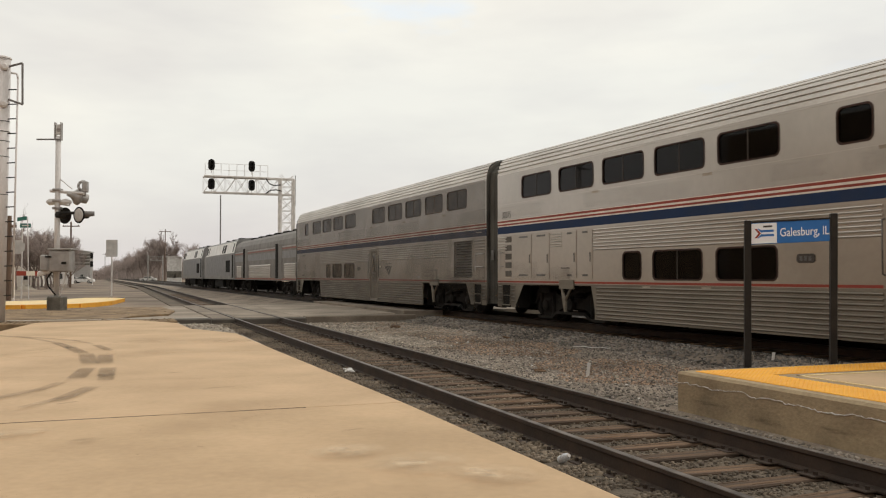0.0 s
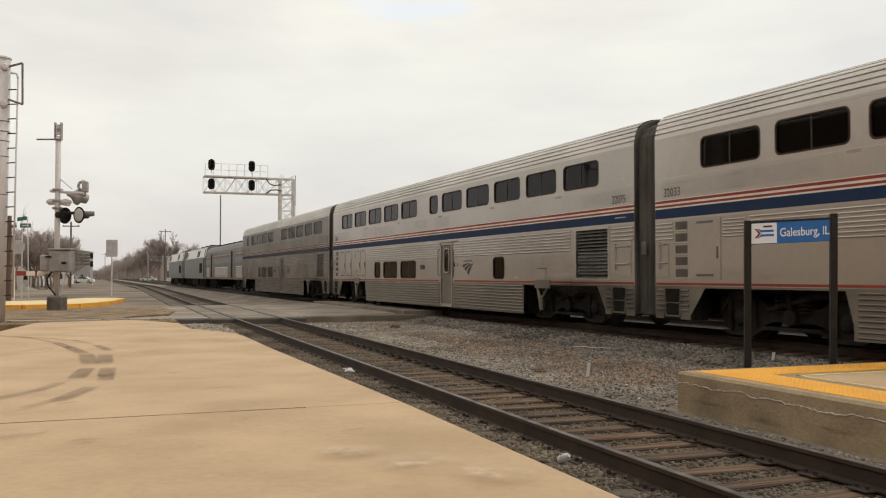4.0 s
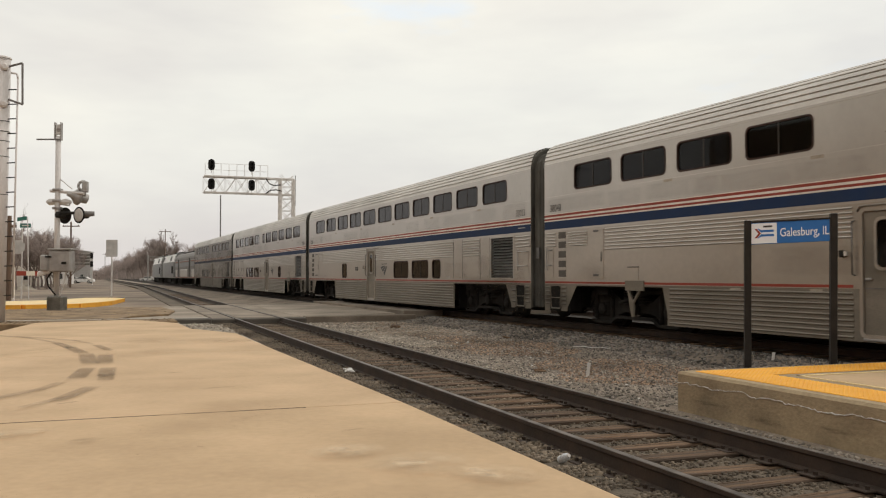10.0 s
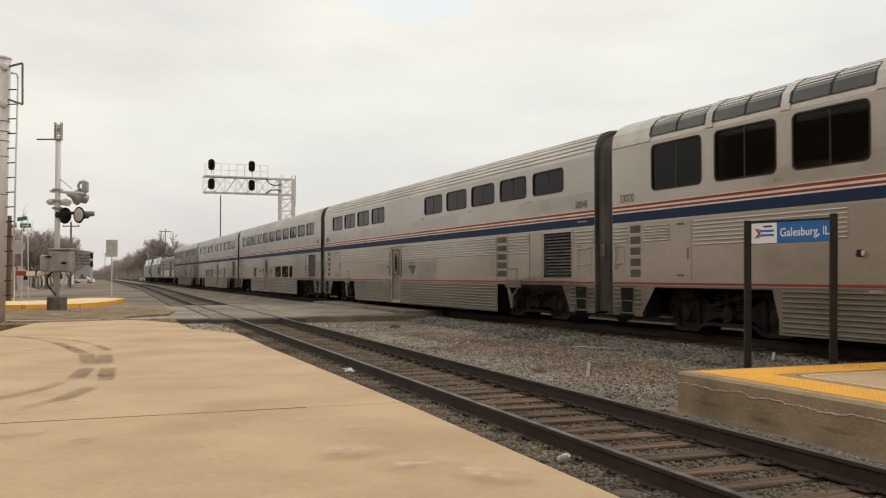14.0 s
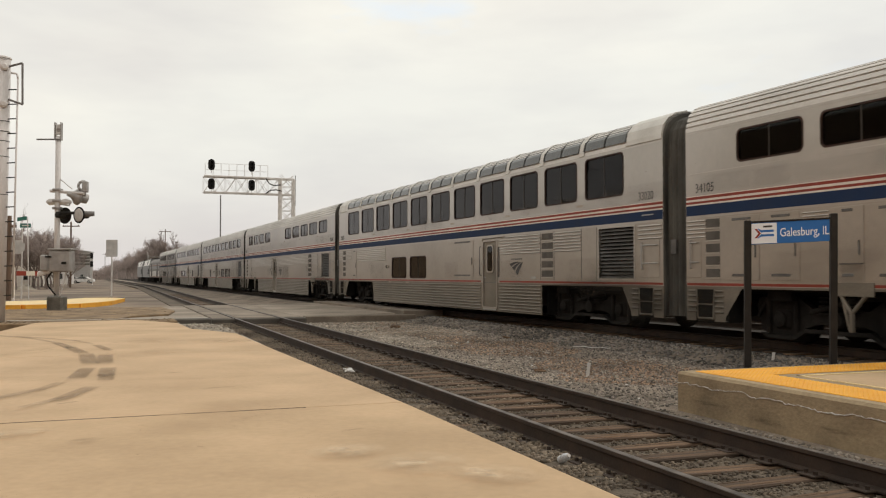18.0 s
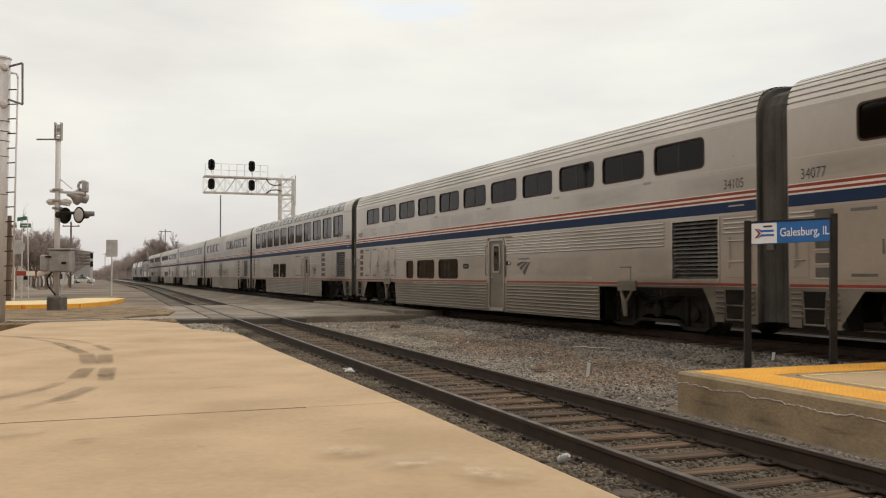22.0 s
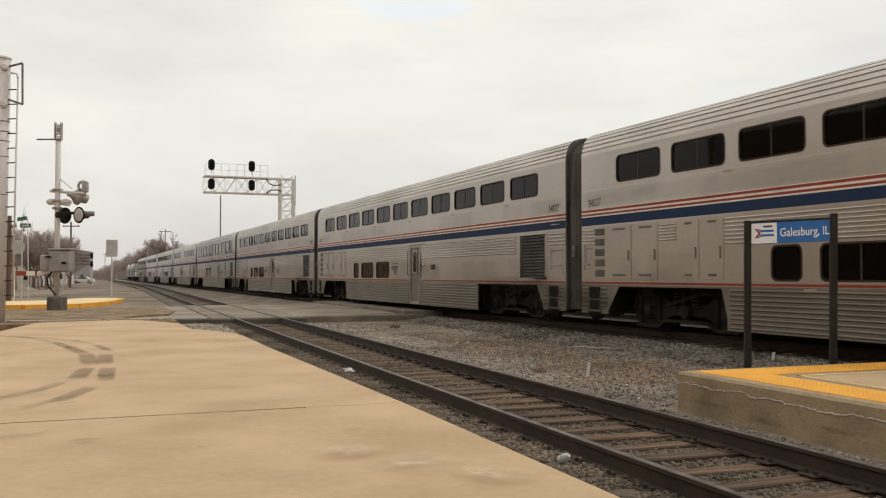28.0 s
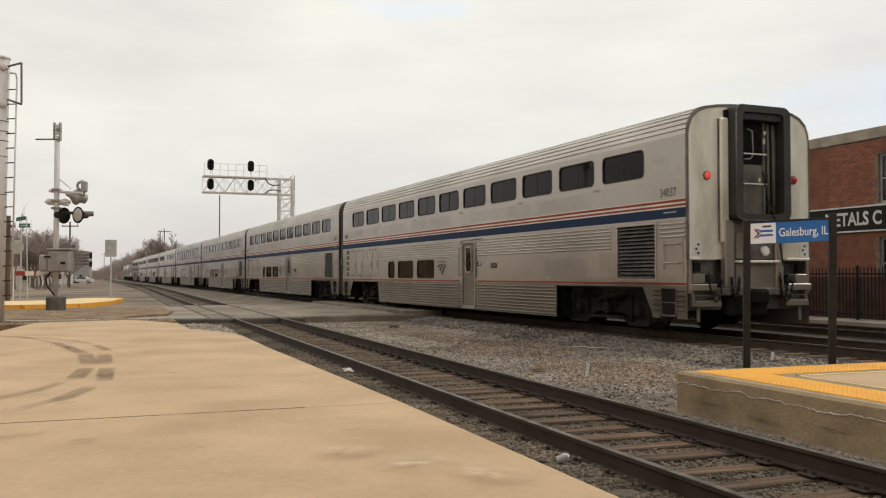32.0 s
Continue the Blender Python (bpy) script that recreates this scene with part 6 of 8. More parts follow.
for k in range(7):
    me = shared(("wall_stain",), lambda: Shape().add([(0, -1, -1), (0, 1, -1), (0, 1, 1), (0, -1, 1)], [(0, 1, 2, 3)]), WALL_STAIN)
    ob = part("wall_stain", me, None, isle, "damp brown stain on the platform wall")
    ob.matrix_basis = Matrix.Translation(T(IW - 0.004, 8.5 - 0.95 * k, rng.choice((-0.14, -0.20, -0.26)))) @ Matrix.Rotation(TURN, 4, "Z") @ Matrix.Diagonal((1, rng.uniform(0.3, 0.47), rng.uniform(0.03, 0.08), 1))
# a pale crack that wanders along the wall
rng = random.Random(11)
crack, z, u = Shape(), -0.02, IN - 0.05
while u > 4.0:
    du, dz = rng.uniform(0.012, 0.06), rng.uniform(-0.014, 0.014) - 0.22 * (z + 0.025)
    crack.tube(T(IW - 0.009, u, z), T(IW - 0.009, u - du, z + dz), rng.uniform(0.002, 0.008), rng.uniform(0.002, 0.006), n=5)
    u, z = u - du, z + dz
part("crack", crack, WHITE_PAINT, isle, "pale mineral crack along the wall")

# the street over the tracks
street = thing("street", "grey worn street over a level crossing", "road", kind="structure")
ROAD_Z = -0.145
part("roadway", Shape().box(-60, 3.1, 31.5, 43.5, -0.52, ROAD_Z - 0.03, 0.02, fn=lambda d, u, z: T(d, u, z)), ASPHALT, street)
part("roadway", Shape().box(14.5, 70, 30.5, 43.5, -0.52, 0.0, 0.02, fn=lambda d, u, z: T(d, u, z)), ASPHALT, street)
part("roadway", Shape().box(6.15, 9.6, 30.6, 43.5, -0.52, ROAD_Z, 0.02, fn=lambda d, u, z: T(d, u, z + 0.02 * (d - 6.15))), ASPHALT, street)
for d0, d1 in ((3.1, 3.76), (3.90, 5.26), (5.40, 6.14)):
    for k in range(5):
        u0 = 30.4 + k * 2.62
        part("crossing_panel", Shape().box(d0 + 0.01, d1 - 0.01, u0 + 0.01, u0 + 2.60, -0.42, ROAD_Z + 0.004, 0.02, fn=lambda d, u, z: T(d, u, z)), CROSSING, street)
for off0, off1 in ((-2.4, -0.86), (-0.68, 0.68), (0.86, 3.5), (3.72, 5.08)):
    for k in range(5):
        s0 = 33.5 + k * 2.62
        q = [rail_path(s0 + 0.01, off0 + 0.01), rail_path(s0 + 0.01, off1 - 0.01), rail_path(s0 + 2.60, off1 - 0.01), rail_path(s0 + 2.60, off0 + 0.01)]
        vs = [(p.x, p.y, zz) for zz in (-0.35, 0.004) for p, _ in q]
        part("crossing_panel", Shape().add(vs, [(4, 5, 6, 7), (0, 1, 5, 4), (1, 2, 6, 5), (2, 3, 7, 6), (3, 0, 4, 7)]), CROSSING, street)
part("kerb", Shape().box(-14, 3.0, 30.3, 30.75, -0.5, ROAD_Z + 0.02, 0.03, fn=lambda d, u, z: T(d, u, z)), GREY_CONCRETE, street)
part("kerb", Shape().box(0.35, 3.04, 29.62, 30.29, -0.5, ROAD_Z + 0.012, 0.03, fn=lambda d, u, z: T(d, u, z)), KERB_FACE, street, "dark concrete kerb")
part("kerb", Shape().box(3.05, 6.2, 29.9, 30.35, -0.5, ROAD_Z - 0.01, 0.03, fn=lambda d, u, z: T(d, u, z)), KERB_FACE, street, "dark rubber crossing end")
part("kerb", Shape().box(6.2, 10.2, 30.0, 30.55, -0.5, ROAD_Z + 0.03, 0.03, fn=lambda d, u, z: T(d, u, z)), CROSSING, street)
verge = Shape().box(-20, 1.9, 28.6, 30.28, -0.5, -0.13, 0.03, fn=lambda d, u, z: T(d, u, z + 0.04 * math.sin(d * 1.7)))
solo("verge", verge, VERGE, "strip of dead grass and dirt by the street", kind="structure")

slab([(-26, 30.76), (0.3, 30.76), (0.6, 32.2), (1.9, 33.4), (2.3, 36.5), (2.0, 41.0), (-0.6, 41.4), (-3.8, 40.2), (-26, 40.4)], -0.5, -0.11, street, "bare_verge", VERGE, "bare brown dirt and dead grass")

# the pavement corner beyond the street, with its painted kerb
corner = thing("pavement", "pale concrete pavement corner with a yellow painted kerb", "pavement", kind="structure")
CORNER = [(-14.0, 41.5), (-3.6, 41.0), (-1.6, 42.6), (-0.35, 47.0), (0.35, 53.2), (-0.2, 54.6), (-1.6, 54.8), (-3.2, 50.5), (-6.0, 48.5), (-14.0, 48.5)]
slab(CORNER, -0.5, -0.015, corner, "pavement_slab", PALE_PAVING)
kerb = Shape()
for (d0, u0), (d1, u1) in zip(CORNER[:6], CORNER[1:7]):
    l = math.hypot(d1 - d0, u1 - u0)
    nd, nu = (u1 - u0) / l, -(d1 - d0) / l
    t0, t1 = (float(np.interp(u, (41.0, 43.0, 47.0, 53.0), (0.05, 0.02, 0.0, -0.01))) for u in (u0, u1))
    ring = ((d0, u0, t0), (d1, u1, t1), (d1 + nd * 0.3, u1 + nu * 0.3, t1), (d0 + nd * 0.3, u0 + nu * 0.3, t0))
    kerb.add([T(d, u, -0.5) for d, u, _ in ring] + [T(d, u, t) for d, u, t in ring], [(0, 1, 5, 4), (1, 2, 6, 5), (2, 3, 7, 6), (3, 0, 4, 7)])
    kerb.add([T(d, u, t) for d, u, t in ring], [(0, 1, 2, 3)], 1)
part("kerb", kerb, (YELLOW, CREAM_TOP), corner, "yellow painted kerb with a paler cream top")


# ---- station sign ----
sign = thing("station_sign", "blue station sign reading Galesburg, IL between two dark posts", "sign")
LP, RP = Vector((4.235, 12.3, 0)), Vector((5.36, 12.15, 0))
ax = (RP - LP).normalized()
nrm = Vector((ax.y, -ax.x, 0))
for p, top, lean in ((LP, 2.045, 0.02), (RP, 2.135, 0.03)):
    sh = Shape().box(-0.045, 0.045, -0.045, 0.045, -0.5, top, 0.008, fn=lambda x, y, z: tuple(p + ax * (x + lean * (z - 0.3) / 2) + nrm * y + Vector((0, 0, z))))
    part("post", sh, POST, sign)
SM = Matrix(((ax.x, 0, nrm.x, LP.x), (ax.y, 0, nrm.y, LP.y), (0, 1, 0, 0), (0, 0, 0, 1)))


def on_sign(x, y, o):
    return tuple(SM @ Vector((x, y + 0.045 * x, o)))


part("panel", Shape().box(0.05, 1.10, 1.705, 2.005, 0.0, 0.03, 0.004, fn=on_sign), SIGN_BLUE, sign)
part("frame", Shape().box(0.0, 1.15, 2.006, 2.03, -0.01, 0.04, 0.004, fn=on_sign), POST, sign)
part("white_field", Shape().box(0.06, 0.40, 1.715, 1.995, 0.03, 0.034, 0, fn=on_sign), SIGN_WHITE, sign, "white square field")
sh = Shape()
sh.add([on_sign(x, y, 0.036) for x, y in ((0.10, 1.92), (0.13, 1.92), (0.19, 1.855), (0.13, 1.79), (0.10, 1.79), (0.155, 1.855))], [(0, 1, 2, 5), (5, 2, 3, 4)])
part("red_arrow", sh, RED, sign)
sh = Shape().box(0.19, 0.36, 1.87, 1.90, 0.034, 0.037, 0, fn=on_sign).box(0.19, 0.36, 1.81, 1.84, 0.034, 0.037, 0, fn=on_sign)
sh.add([on_sign(x, y, 0.0365) for x, y in ((0.135, 1.92), (0.16, 1.92), (0.21, 1.885), (0.20, 1.86))], [(0, 1, 2, 3)])
sh.add([on_sign(x, y, 0.0365) for x, y in ((0.135, 1.79), (0.16, 1.79), (0.21, 1.825), (0.20, 1.85))], [(0, 1, 2, 3)])
part("blue_bars", sh, SIGN_BLUE, sign)
part("small_bar", Shape().box(0.22, 0.34, 1.935, 1.96, 0.034, 0.037, 0, fn=on_sign), DARK_INK, sign)
shear = Matrix(((1, 0, 0, 0), (0.045, 1, 0, 0), (0, 0, 1, 0), (0, 0, 0, 1)))
lettering("Galesburg, IL", 0.168, SM @ shear @ Matrix.Translation((0.765, 1.85, 0.034)), SIGN_WHITE, "place_name", sign, 0.002, squeeze=0.735, bold=0.0012)


# ---- tyre marks on the platform ----
def decal_material(name, base, low, high, scale):
    m = material(name, base, 0.85, 0, None, 3, 20, 0, 0.2)
    n, l = m.node_tree.nodes, m.node_tree.links
    b = n["Principled BSDF"]
    tc, no, mr = n.new("ShaderNodeTexCoord"), n.new("ShaderNodeTexNoise"), n.new("ShaderNodeMapRange")
    no.inputs["Scale"].default_value, no.inputs["Detail"].default_value = scale, 6
    mr.inputs["From Min"].default_value, mr.inputs["From Max"].default_value = 0.36, 0.62
    mr.inputs["To Min"].default_value, mr.inputs["To Max"].default_value = low, high
    l.new(tc.outputs["Object"], no.inputs["Vector"])
    l.new(no.outputs["Fac"], mr.inputs["Value"])
    l.new(mr.outputs["Result"], b.inputs["Alpha"])
    return m


SKIDS = [block_stain("rubber_skid_mark", (0.15, 0.115, 0.082), a, 0.38, 0.6) for a in (0.17, 0.25, 0.36)]
SPILL = soft_stain("brown_spill", (0.22, 0.16, 0.105), 0.5)
PALE_PATCH = soft_stain("pale_scrubbed_patch", (0.72, 0.55, 0.37), 0.3)
BLEACH = soft_stain("bleached_concrete_patch", (0.86, 0.70, 0.50), 0.95)
DARK_PATCH = soft_stain("brown_worn_patch", (0.40, 0.28, 0.17), 0.22)


LIFT = itertools.count(0.0008, 0.0006)


def film(name, d, u, w, length, turn, mat, lift, label):
    """A flat film on the platform, w metres across and length along its turn."""
    key = (name, mat.name)
    ob = part(name, shared(key, lambda: Shape().add([(-1, -1, 0), (1, -1, 0), (1, 1, 0), (-1, 1, 0)], [(0, 1, 2, 3)]), mat), None, platform, label)
    ob.matrix_basis = Matrix.Translation(T(d, u, PLAT_Z + lift)) @ Matrix.Rotation(TURN + turn, 4, "Z") @ Matrix.Diagonal((w / 2, length / 2, 1, 1))
    return ob


rp = random.Random(77)
for k in range(16):
    film("worn_patch", rp.uniform(-5, 2.4), rp.uniform(3.5, 20.5), rp.uniform(0.8, 2.6), rp.uniform(0.7, 3.0), rp.uniform(-0.6, 0.6), (DARK_PATCH, PALE_PATCH)[k % 2], next(LIFT), "faint worn patch")
TRACK_ONE = [(-2.55, 22.6, -1.70, 21.35, 0.14, 2), (-1.78, 21.5, -1.0, 19.5, 0.15, 1), (-1.05, 19.5, -0.74, 18.2, 0.20, 2), (-0.78, 18.4, -0.50, 16.95, 0.24, 2), (-0.42, 16.6, -0.33, 14.9, 0.27, 2),
             (-0.34, 14.05, -0.44, 12.85, 0.25, 2), (-0.60, 12.35, -0.86, 11.5, 0.15, 1), (-0.80, 11.7, -1.25, 10.9, 0.17, 1)]
TRACK_TWO = [(-2.0, 21.95, -0.72, 20.1, 0.12, 2), (-0.78, 20.2, -0.33, 18.9, 0.11, 1), (-0.28, 18.6, -0.06, 17.35, 0.17, 2), (-0.11, 16.25, -0.10, 14.85, 0.25, 2), (-0.05, 13.95, -0.08, 12.9, 0.24, 2),
             (-0.06, 13.2, -0.08, 12.3, 0.22, 1), (-0.25, 11.6, -0.54, 10.6, 0.21, 2), (-0.50, 10.8, -0.88, 10.05, 0.12, 1), (-0.34, 10.35, -0.56, 10.2, 0.08, 1)]
for k, (d0, u0, d1, u1, w, st) in enumerate(TRACK_ONE + TRACK_TWO):
    film("tyre_mark", (d0 + d1) / 2, (u0 + u1) / 2, w * 1.15, math.hypot(d1 - d0, u1 - u0) * (1.35 if st == 2 else 1.1), math.atan2(d0 - d1, u1 - u0), SKIDS[st], 0.0115 + 0.0006 * k, "dark curved tyre mark")
rs = random.Random(19)
for k in range(26):
    film("speck", rs.uniform(-3.0, 2.6), rs.uniform(3.6, 21.0), rs.uniform(0.03, 0.09), rs.uniform(0.05, 0.16), rs.uniform(-1, 1), (SPILL, PALE_PATCH)[k % 2], 0.0255, "small spot on the concrete")
for d, u, w, l in ((2.1, 6.1, 0.9, 0.8), (2.45, 5.6, 0.6, 0.8), (1.7, 6.7, 0.7, 0.6), (-0.9, 8.4, 1.0, 0.5)):
    film("bleached_patch", d, u, w, l, 0.5, BLEACH, 0.0265 + 0.001 * (d > 2.2), "bleached pale patch of concrete")
for d, u, w, l in ((1.2, 11.0, 0.5, 0.16), (0.8, 12.9, 0.4, 0.12), (-0.2, 7.9, 0.36, 0.20), (2.0, 7.6, 0.3, 0.1), (0.05, 19.2, 0.10, 0.35), (-1.3, 8.2, 0.4, 0.15)):
    film("stain", d, u, w, l, 0.3, SPILL, 0.024, "faint brown stain")
part("joint_chips", Shape().box(-3.0, 1.9, 9.18, 9.22, -0.3, PLAT_Z + 0.0008, 0, fn=lambda d, u, z: T(d, u + 0.012 * math.sin(d * 9), z)), decal_material("joint_dirt", (0.13, 0.095, 0.062), 0.0, 0.75, 3.0), platform, "dirty chipped joint")


# ---- lineside equipment by the crossing ----
def flasher(parent, centre, facing, lit_face=True):
    """One flashing lamp: can, round black background, lens and visor."""
    f = Vector(facing).normalized()
    c = Vector(centre)
    lamp = part("flasher", Shape().disc(c - f * 0.45, f, [(0.0 if lit_face else 0.25, 0.06), (0.03 if lit_face else 0.27, 0.11), (0.30, 0.15), (0.45, 0.15)], 16), POST if lit_face else BOX_STEEL, parent, "flashing crossing lamp, unlit")
    part("background", Shape().disc(c, f, [(0, 0.33), (0.02, 0.33), (0.025, 0.30)] if lit_face else [(0, 0.24), (0.02, 0.24), (0.025, 0.22)], 24), BLACK if lit_face else BOX_STEEL, lamp, "round background plate")
    part("lens", Shape().disc(c + f * 0.02, f, [(0, 0.27), (0.03, 0.24), (0.05, 0.12)] if lit_face else [(0, 0.18), (0.03, 0.14)], 20), SIGN_BACK if lit_face else RED_LENS, lamp, "pale lens")
    vis, up = Shape(), Vector((0, 0, 1))
    w = f.cross(up).normalized()
    vs, n = [], 10
    for h, r in ((0.02, 0.22), (0.42, 0.19)):
        for i in range(n + 1):
            g = math.pi * (-0.12 + 1.24 * i / n)
            vs.append(c + f * h + w * (r * math.cos(g)) + up * (r * math.sin(g)))
    vis.add(vs, [(i, i + 1, n + 2 + i, n + 1 + i) for i in range(n)])
    if not lit_face:
        part("visor", vis, BOX_STEEL, lamp)
    return lamp


cs = thing("crossing_signal", "grey level-crossing signal mast with unlit round flashing lamps", "crossing signal")
MX, MY = -15.50, 35.4
part("mast", Shape().tube((MX, MY, -0.15), (MX, MY, 6.9), 0.105, n=14), POLE_STEEL, cs, smooth=True)
part("mast_cap", Shape().box(MX - 0.10, MX + 0.12, MY - 0.06, MY + 0.06, 6.95, 7.36, 0.02), WHITE_PAINT, cs, "white box at the mast top")
for x in (-0.12, 0.12):
    part("cap_bracket", Shape().box(MX + x - 0.02, MX + x + 0.02, MY - 0.09, MY + 0.09, 6.72, 7.44, 0.005), BOX_STEEL, cs)
part("cap_ring", Shape().disc((MX + 0.02, MY - 0.075, 7.14), (0, -1, 0), [(0, 0.075), (0.02, 0.07)], 14), BOX_STEEL, cs)
part("base", Shape().box(MX - 0.27, MX + 0.33, MY - 0.3, MY + 0.3, -0.25, 0.45, 0.05), DARK_STEEL, cs, "weathered base casting")
part("footing", Shape().box(MX - 0.45, MX + 1.0, MY - 0.5, MY + 0.5, -0.5, -0.16, 0.03), GREY_CONCRETE, cs)
part("crossbuck_arm", Shape().box(MX - 0.82, MX + 0.13, MY - 0.16, MY - 0.12, 6.71, 6.77, 0.01), DULL_BRACKET, cs, "crossbuck seen edge-on")
for z in (4.72, 4.28, 3.98):
    part("clamp", Shape().box(MX - 0.16, MX + 0.16, MY - 0.16, MY + 0.16, z - 0.05, z + 0.05, 0.02), BOX_STEEL, cs)
part("brace", Shape().tube((MX + 0.1, MY, 5.15), (MX + 0.62, MY - 0.1, 4.75), 0.022, n=6), POLE_STEEL, cs)
part("lamp_arm", Shape().tube((MX - 0.3, MY, 4.68), (MX + 1.1, MY - 0.1, 4.56), 0.06, n=8), POLE_STEEL, cs)
part("lamp_arm", Shape().tube((MX - 0.45, MY + 0.05, 4.25), (MX + 0.5, MY - 0.05, 4.10), 0.05, n=8), POLE_STEEL, cs)
part("lamp_arm", Shape().tube((MX, MY - 0.1, 3.78), (MX + 1.1, MY - 0.15, 3.78), 0.06, n=8), BLACK, cs)
flasher(cs, (MX + 0.98, MY - 0.25, 3.69), (-0.5, -0.86, 0.0))
flasher(cs, (MX + 0.20, MY + 0.22, 3.70), (0.35, 0.93, 0.0))
part("hood", Shape().tube((MX + 1.0, MY - 0.2, 3.73), (MX + 1.52, MY - 0.1, 3.75), 0.13, 0.10, n=12), DULL_BRACKET, cs, "dark lamp can seen from the side", smooth=True)
back = part("flasher", Shape().disc((MX + 0.76, MY + 0.15, 4.46), (-0.55, -0.62, 0.18), [(-0.05, 0.34), (0.0, 0.345), (0.06, 0.32), (0.16, 0.22), (0.26, 0.13), (0.44, 0.09), (0.46, 0.03)], 24), BOX_STEEL, cs, "back of a flashing lamp", smooth=True)
part("visor", Shape().disc((MX + 0.80, MY + 0.2, 4.45), (0.55, 0.62, -0.18), [(0, 0.22), (0.3, 0.2)], 16), BOX_STEEL, back)
part("bracket", Shape().bent([(MX + 1.08, MY, 4.46), (MX + 1.11, MY, 5.0), (MX + 1.04, MY, 5.08), (MX + 0.86, MY, 5.0), (MX + 0.82, MY, 4.84), (MX + 0.92, MY, 4.72)], 0.055, 10), BOX_STEEL, cs, "bent conduit bracket", smooth=True)
part("junction_box", Shape().box(MX + 1.0, MX + 1.22, MY - 0.1, MY + 0.1, 4.62, 5.06, 0.03), BOX_STEEL, cs)
part("clamp_casting", Shape().disc((MX - 0.46, MY, 4.24), (1, 0, -0.02), [(0, 0.04), (0.12, 0.13), (0.3, 0.13), (0.5, 0.07), (0.8, 0.15), (1.0, 0.07)], 8), POLE_STEEL, cs)
gm = part("gate_mechanism", Shape().box(MX - 0.1, MX + 0.78, MY - 0.55, MY - 0.1, 1.42, 2.28, 0.05), BOX_STEEL, cs, "grey gate machine box")
part("lid", Shape().box(MX - 0.14, MX + 0.82, MY - 0.58, MY - 0.07, 2.28, 2.35, 0.02), BOX_STEEL, gm)
part("latch", Shape().box(MX + 0.42, MX + 0.62, MY - 0.57, MY - 0.55, 1.72, 1.82, 0.01), BLACK, gm)
part("counterweight", Shape().box(MX - 0.48, MX - 0.12, MY - 0.5, MY - 0.2, 1.45, 2.1, 0.06), BOX_STEEL, cs)
part("arm_bracket", Shape().box(MX - 0.62, MX - 0.1, MY - 0.40, MY - 0.28, 1.40, 1.62, 0.04, fn=lambda x, y, z: (x, y, z - (MX - x) * 0.3)), POLE_STEEL, cs)
part("cable_loop", Shape().bent([(MX - 0.1, MY - 0.2, 1.42), (MX - 0.28, MY - 0.25, 1.15), (MX - 0.22, MY - 0.25, 0.85), (MX + 0.05, MY - 0.2, 0.5)], 0.03, 7), BLACK, cs)
part("conduit", Shape().bent([(MX + 0.5, MY - 0.3, 1.42), (MX + 0.45, MY - 0.25, 1.1), (MX + 0.2, MY - 0.2, 0.45)], 0.03, 7), POLE_STEEL, cs)
part("small_plate", Shape().box(MX - 0.2, MX + 0.05, MY - 0.62, MY - 0.6, 1.98, 2.05), BLACK, cs)

gate = thing("crossing_gate", "red and white striped crossing gate arm", "crossing gate")
GX, GY = -21.6, 45.0
for k, (x0, x1) in enumerate(((-21.75, -21.25), (-21.25, -20.8), (-20.8, -20.35))):
    part("arm_section", Shape().box(x0, x1, GY - 0.02, GY + 0.02, 1.27, 1.50, 0.005), RED if k % 2 == 0 else WHITE_PAINT, gate)
part("post", Shape().tube((-21.9, GY, -0.3), (-21.9, GY, 1.7), 0.08, n=10), POLE_STEEL, gate)

tall = thing("signal_mast", "tall grey steel mast with a side ladder", "mast")
PXX, PYY = -13.36, 26.6
tall.matrix_basis = Matrix.Translation((PXX, PYY, 7.9)) @ Matrix.Rotation(0.010, 4, "Y") @ Matrix.Translation((-PXX, -PYY, -7.9))
part("tube", Shape().tube((PXX, PYY, -0.45), (PXX, PYY, 7.85), 0.235, 0.225, n=28), POLE_STEEL, tall, smooth=True)
part("cap", Shape().disc((PXX, PYY, 7.85), (0, 0, 1), [(0, 0.25), (0.05, 0.235), (0.09, 0.11)], 24), POLE_STEEL, tall)
part("base_flange", Shape().disc((PXX, PYY, -0.42), (0, 0, 1), [(0, 0.45), (0.06, 0.45), (0.08, 0.3)], 24), POLE_STEEL, tall)
for z in (7.58, 6.45):
    part("boss", Shape().disc((PXX + 0.12, PYY - 0.16, z), (0.5, -0.85, 0), [(0, 0.13), (0.06, 0.12), (0.10, 0.06)], 16), POLE_STEEL, tall, "round bolted boss")
for z in (5.93, 5.62, 5.33, 4.86, 3.71):
    part("strap", Shape().disc((PXX, PYY, z), (0, 0, 1), [(0, 0.238), (0.018, 0.238)], 28), POST, tall, "thin dark strap")
lx = PXX + 0.48
part("ladder_rail", Shape().bent([(PXX + 0.27, PYY - 0.02, 7.42), (lx - 0.04, PYY - 0.02, 7.40), (lx, PYY - 0.02, 7.25), (lx, PYY - 0.02, 0.6)], 0.028, 8), POLE_STEEL, tall, smooth=True)
for k in range(15):
    z = 6.92 - 0.445 * k
    part("rung", Shape().tube((PXX + 0.18, PYY - 0.05, z - 0.02), (lx, PYY - 0.02, z), 0.018, n=6), POST, tall)
part("guard_loop", Shape().bent([(PXX + 0.18, PYY - 0.05, 7.60), (PXX + 0.62, PYY - 0.05, 7.72), (PXX + 0.65, PYY - 0.05, 6.46), (PXX + 0.18, PYY - 0.05, 6.62)], 0.032, 6), DULL_BRACKET, tall)

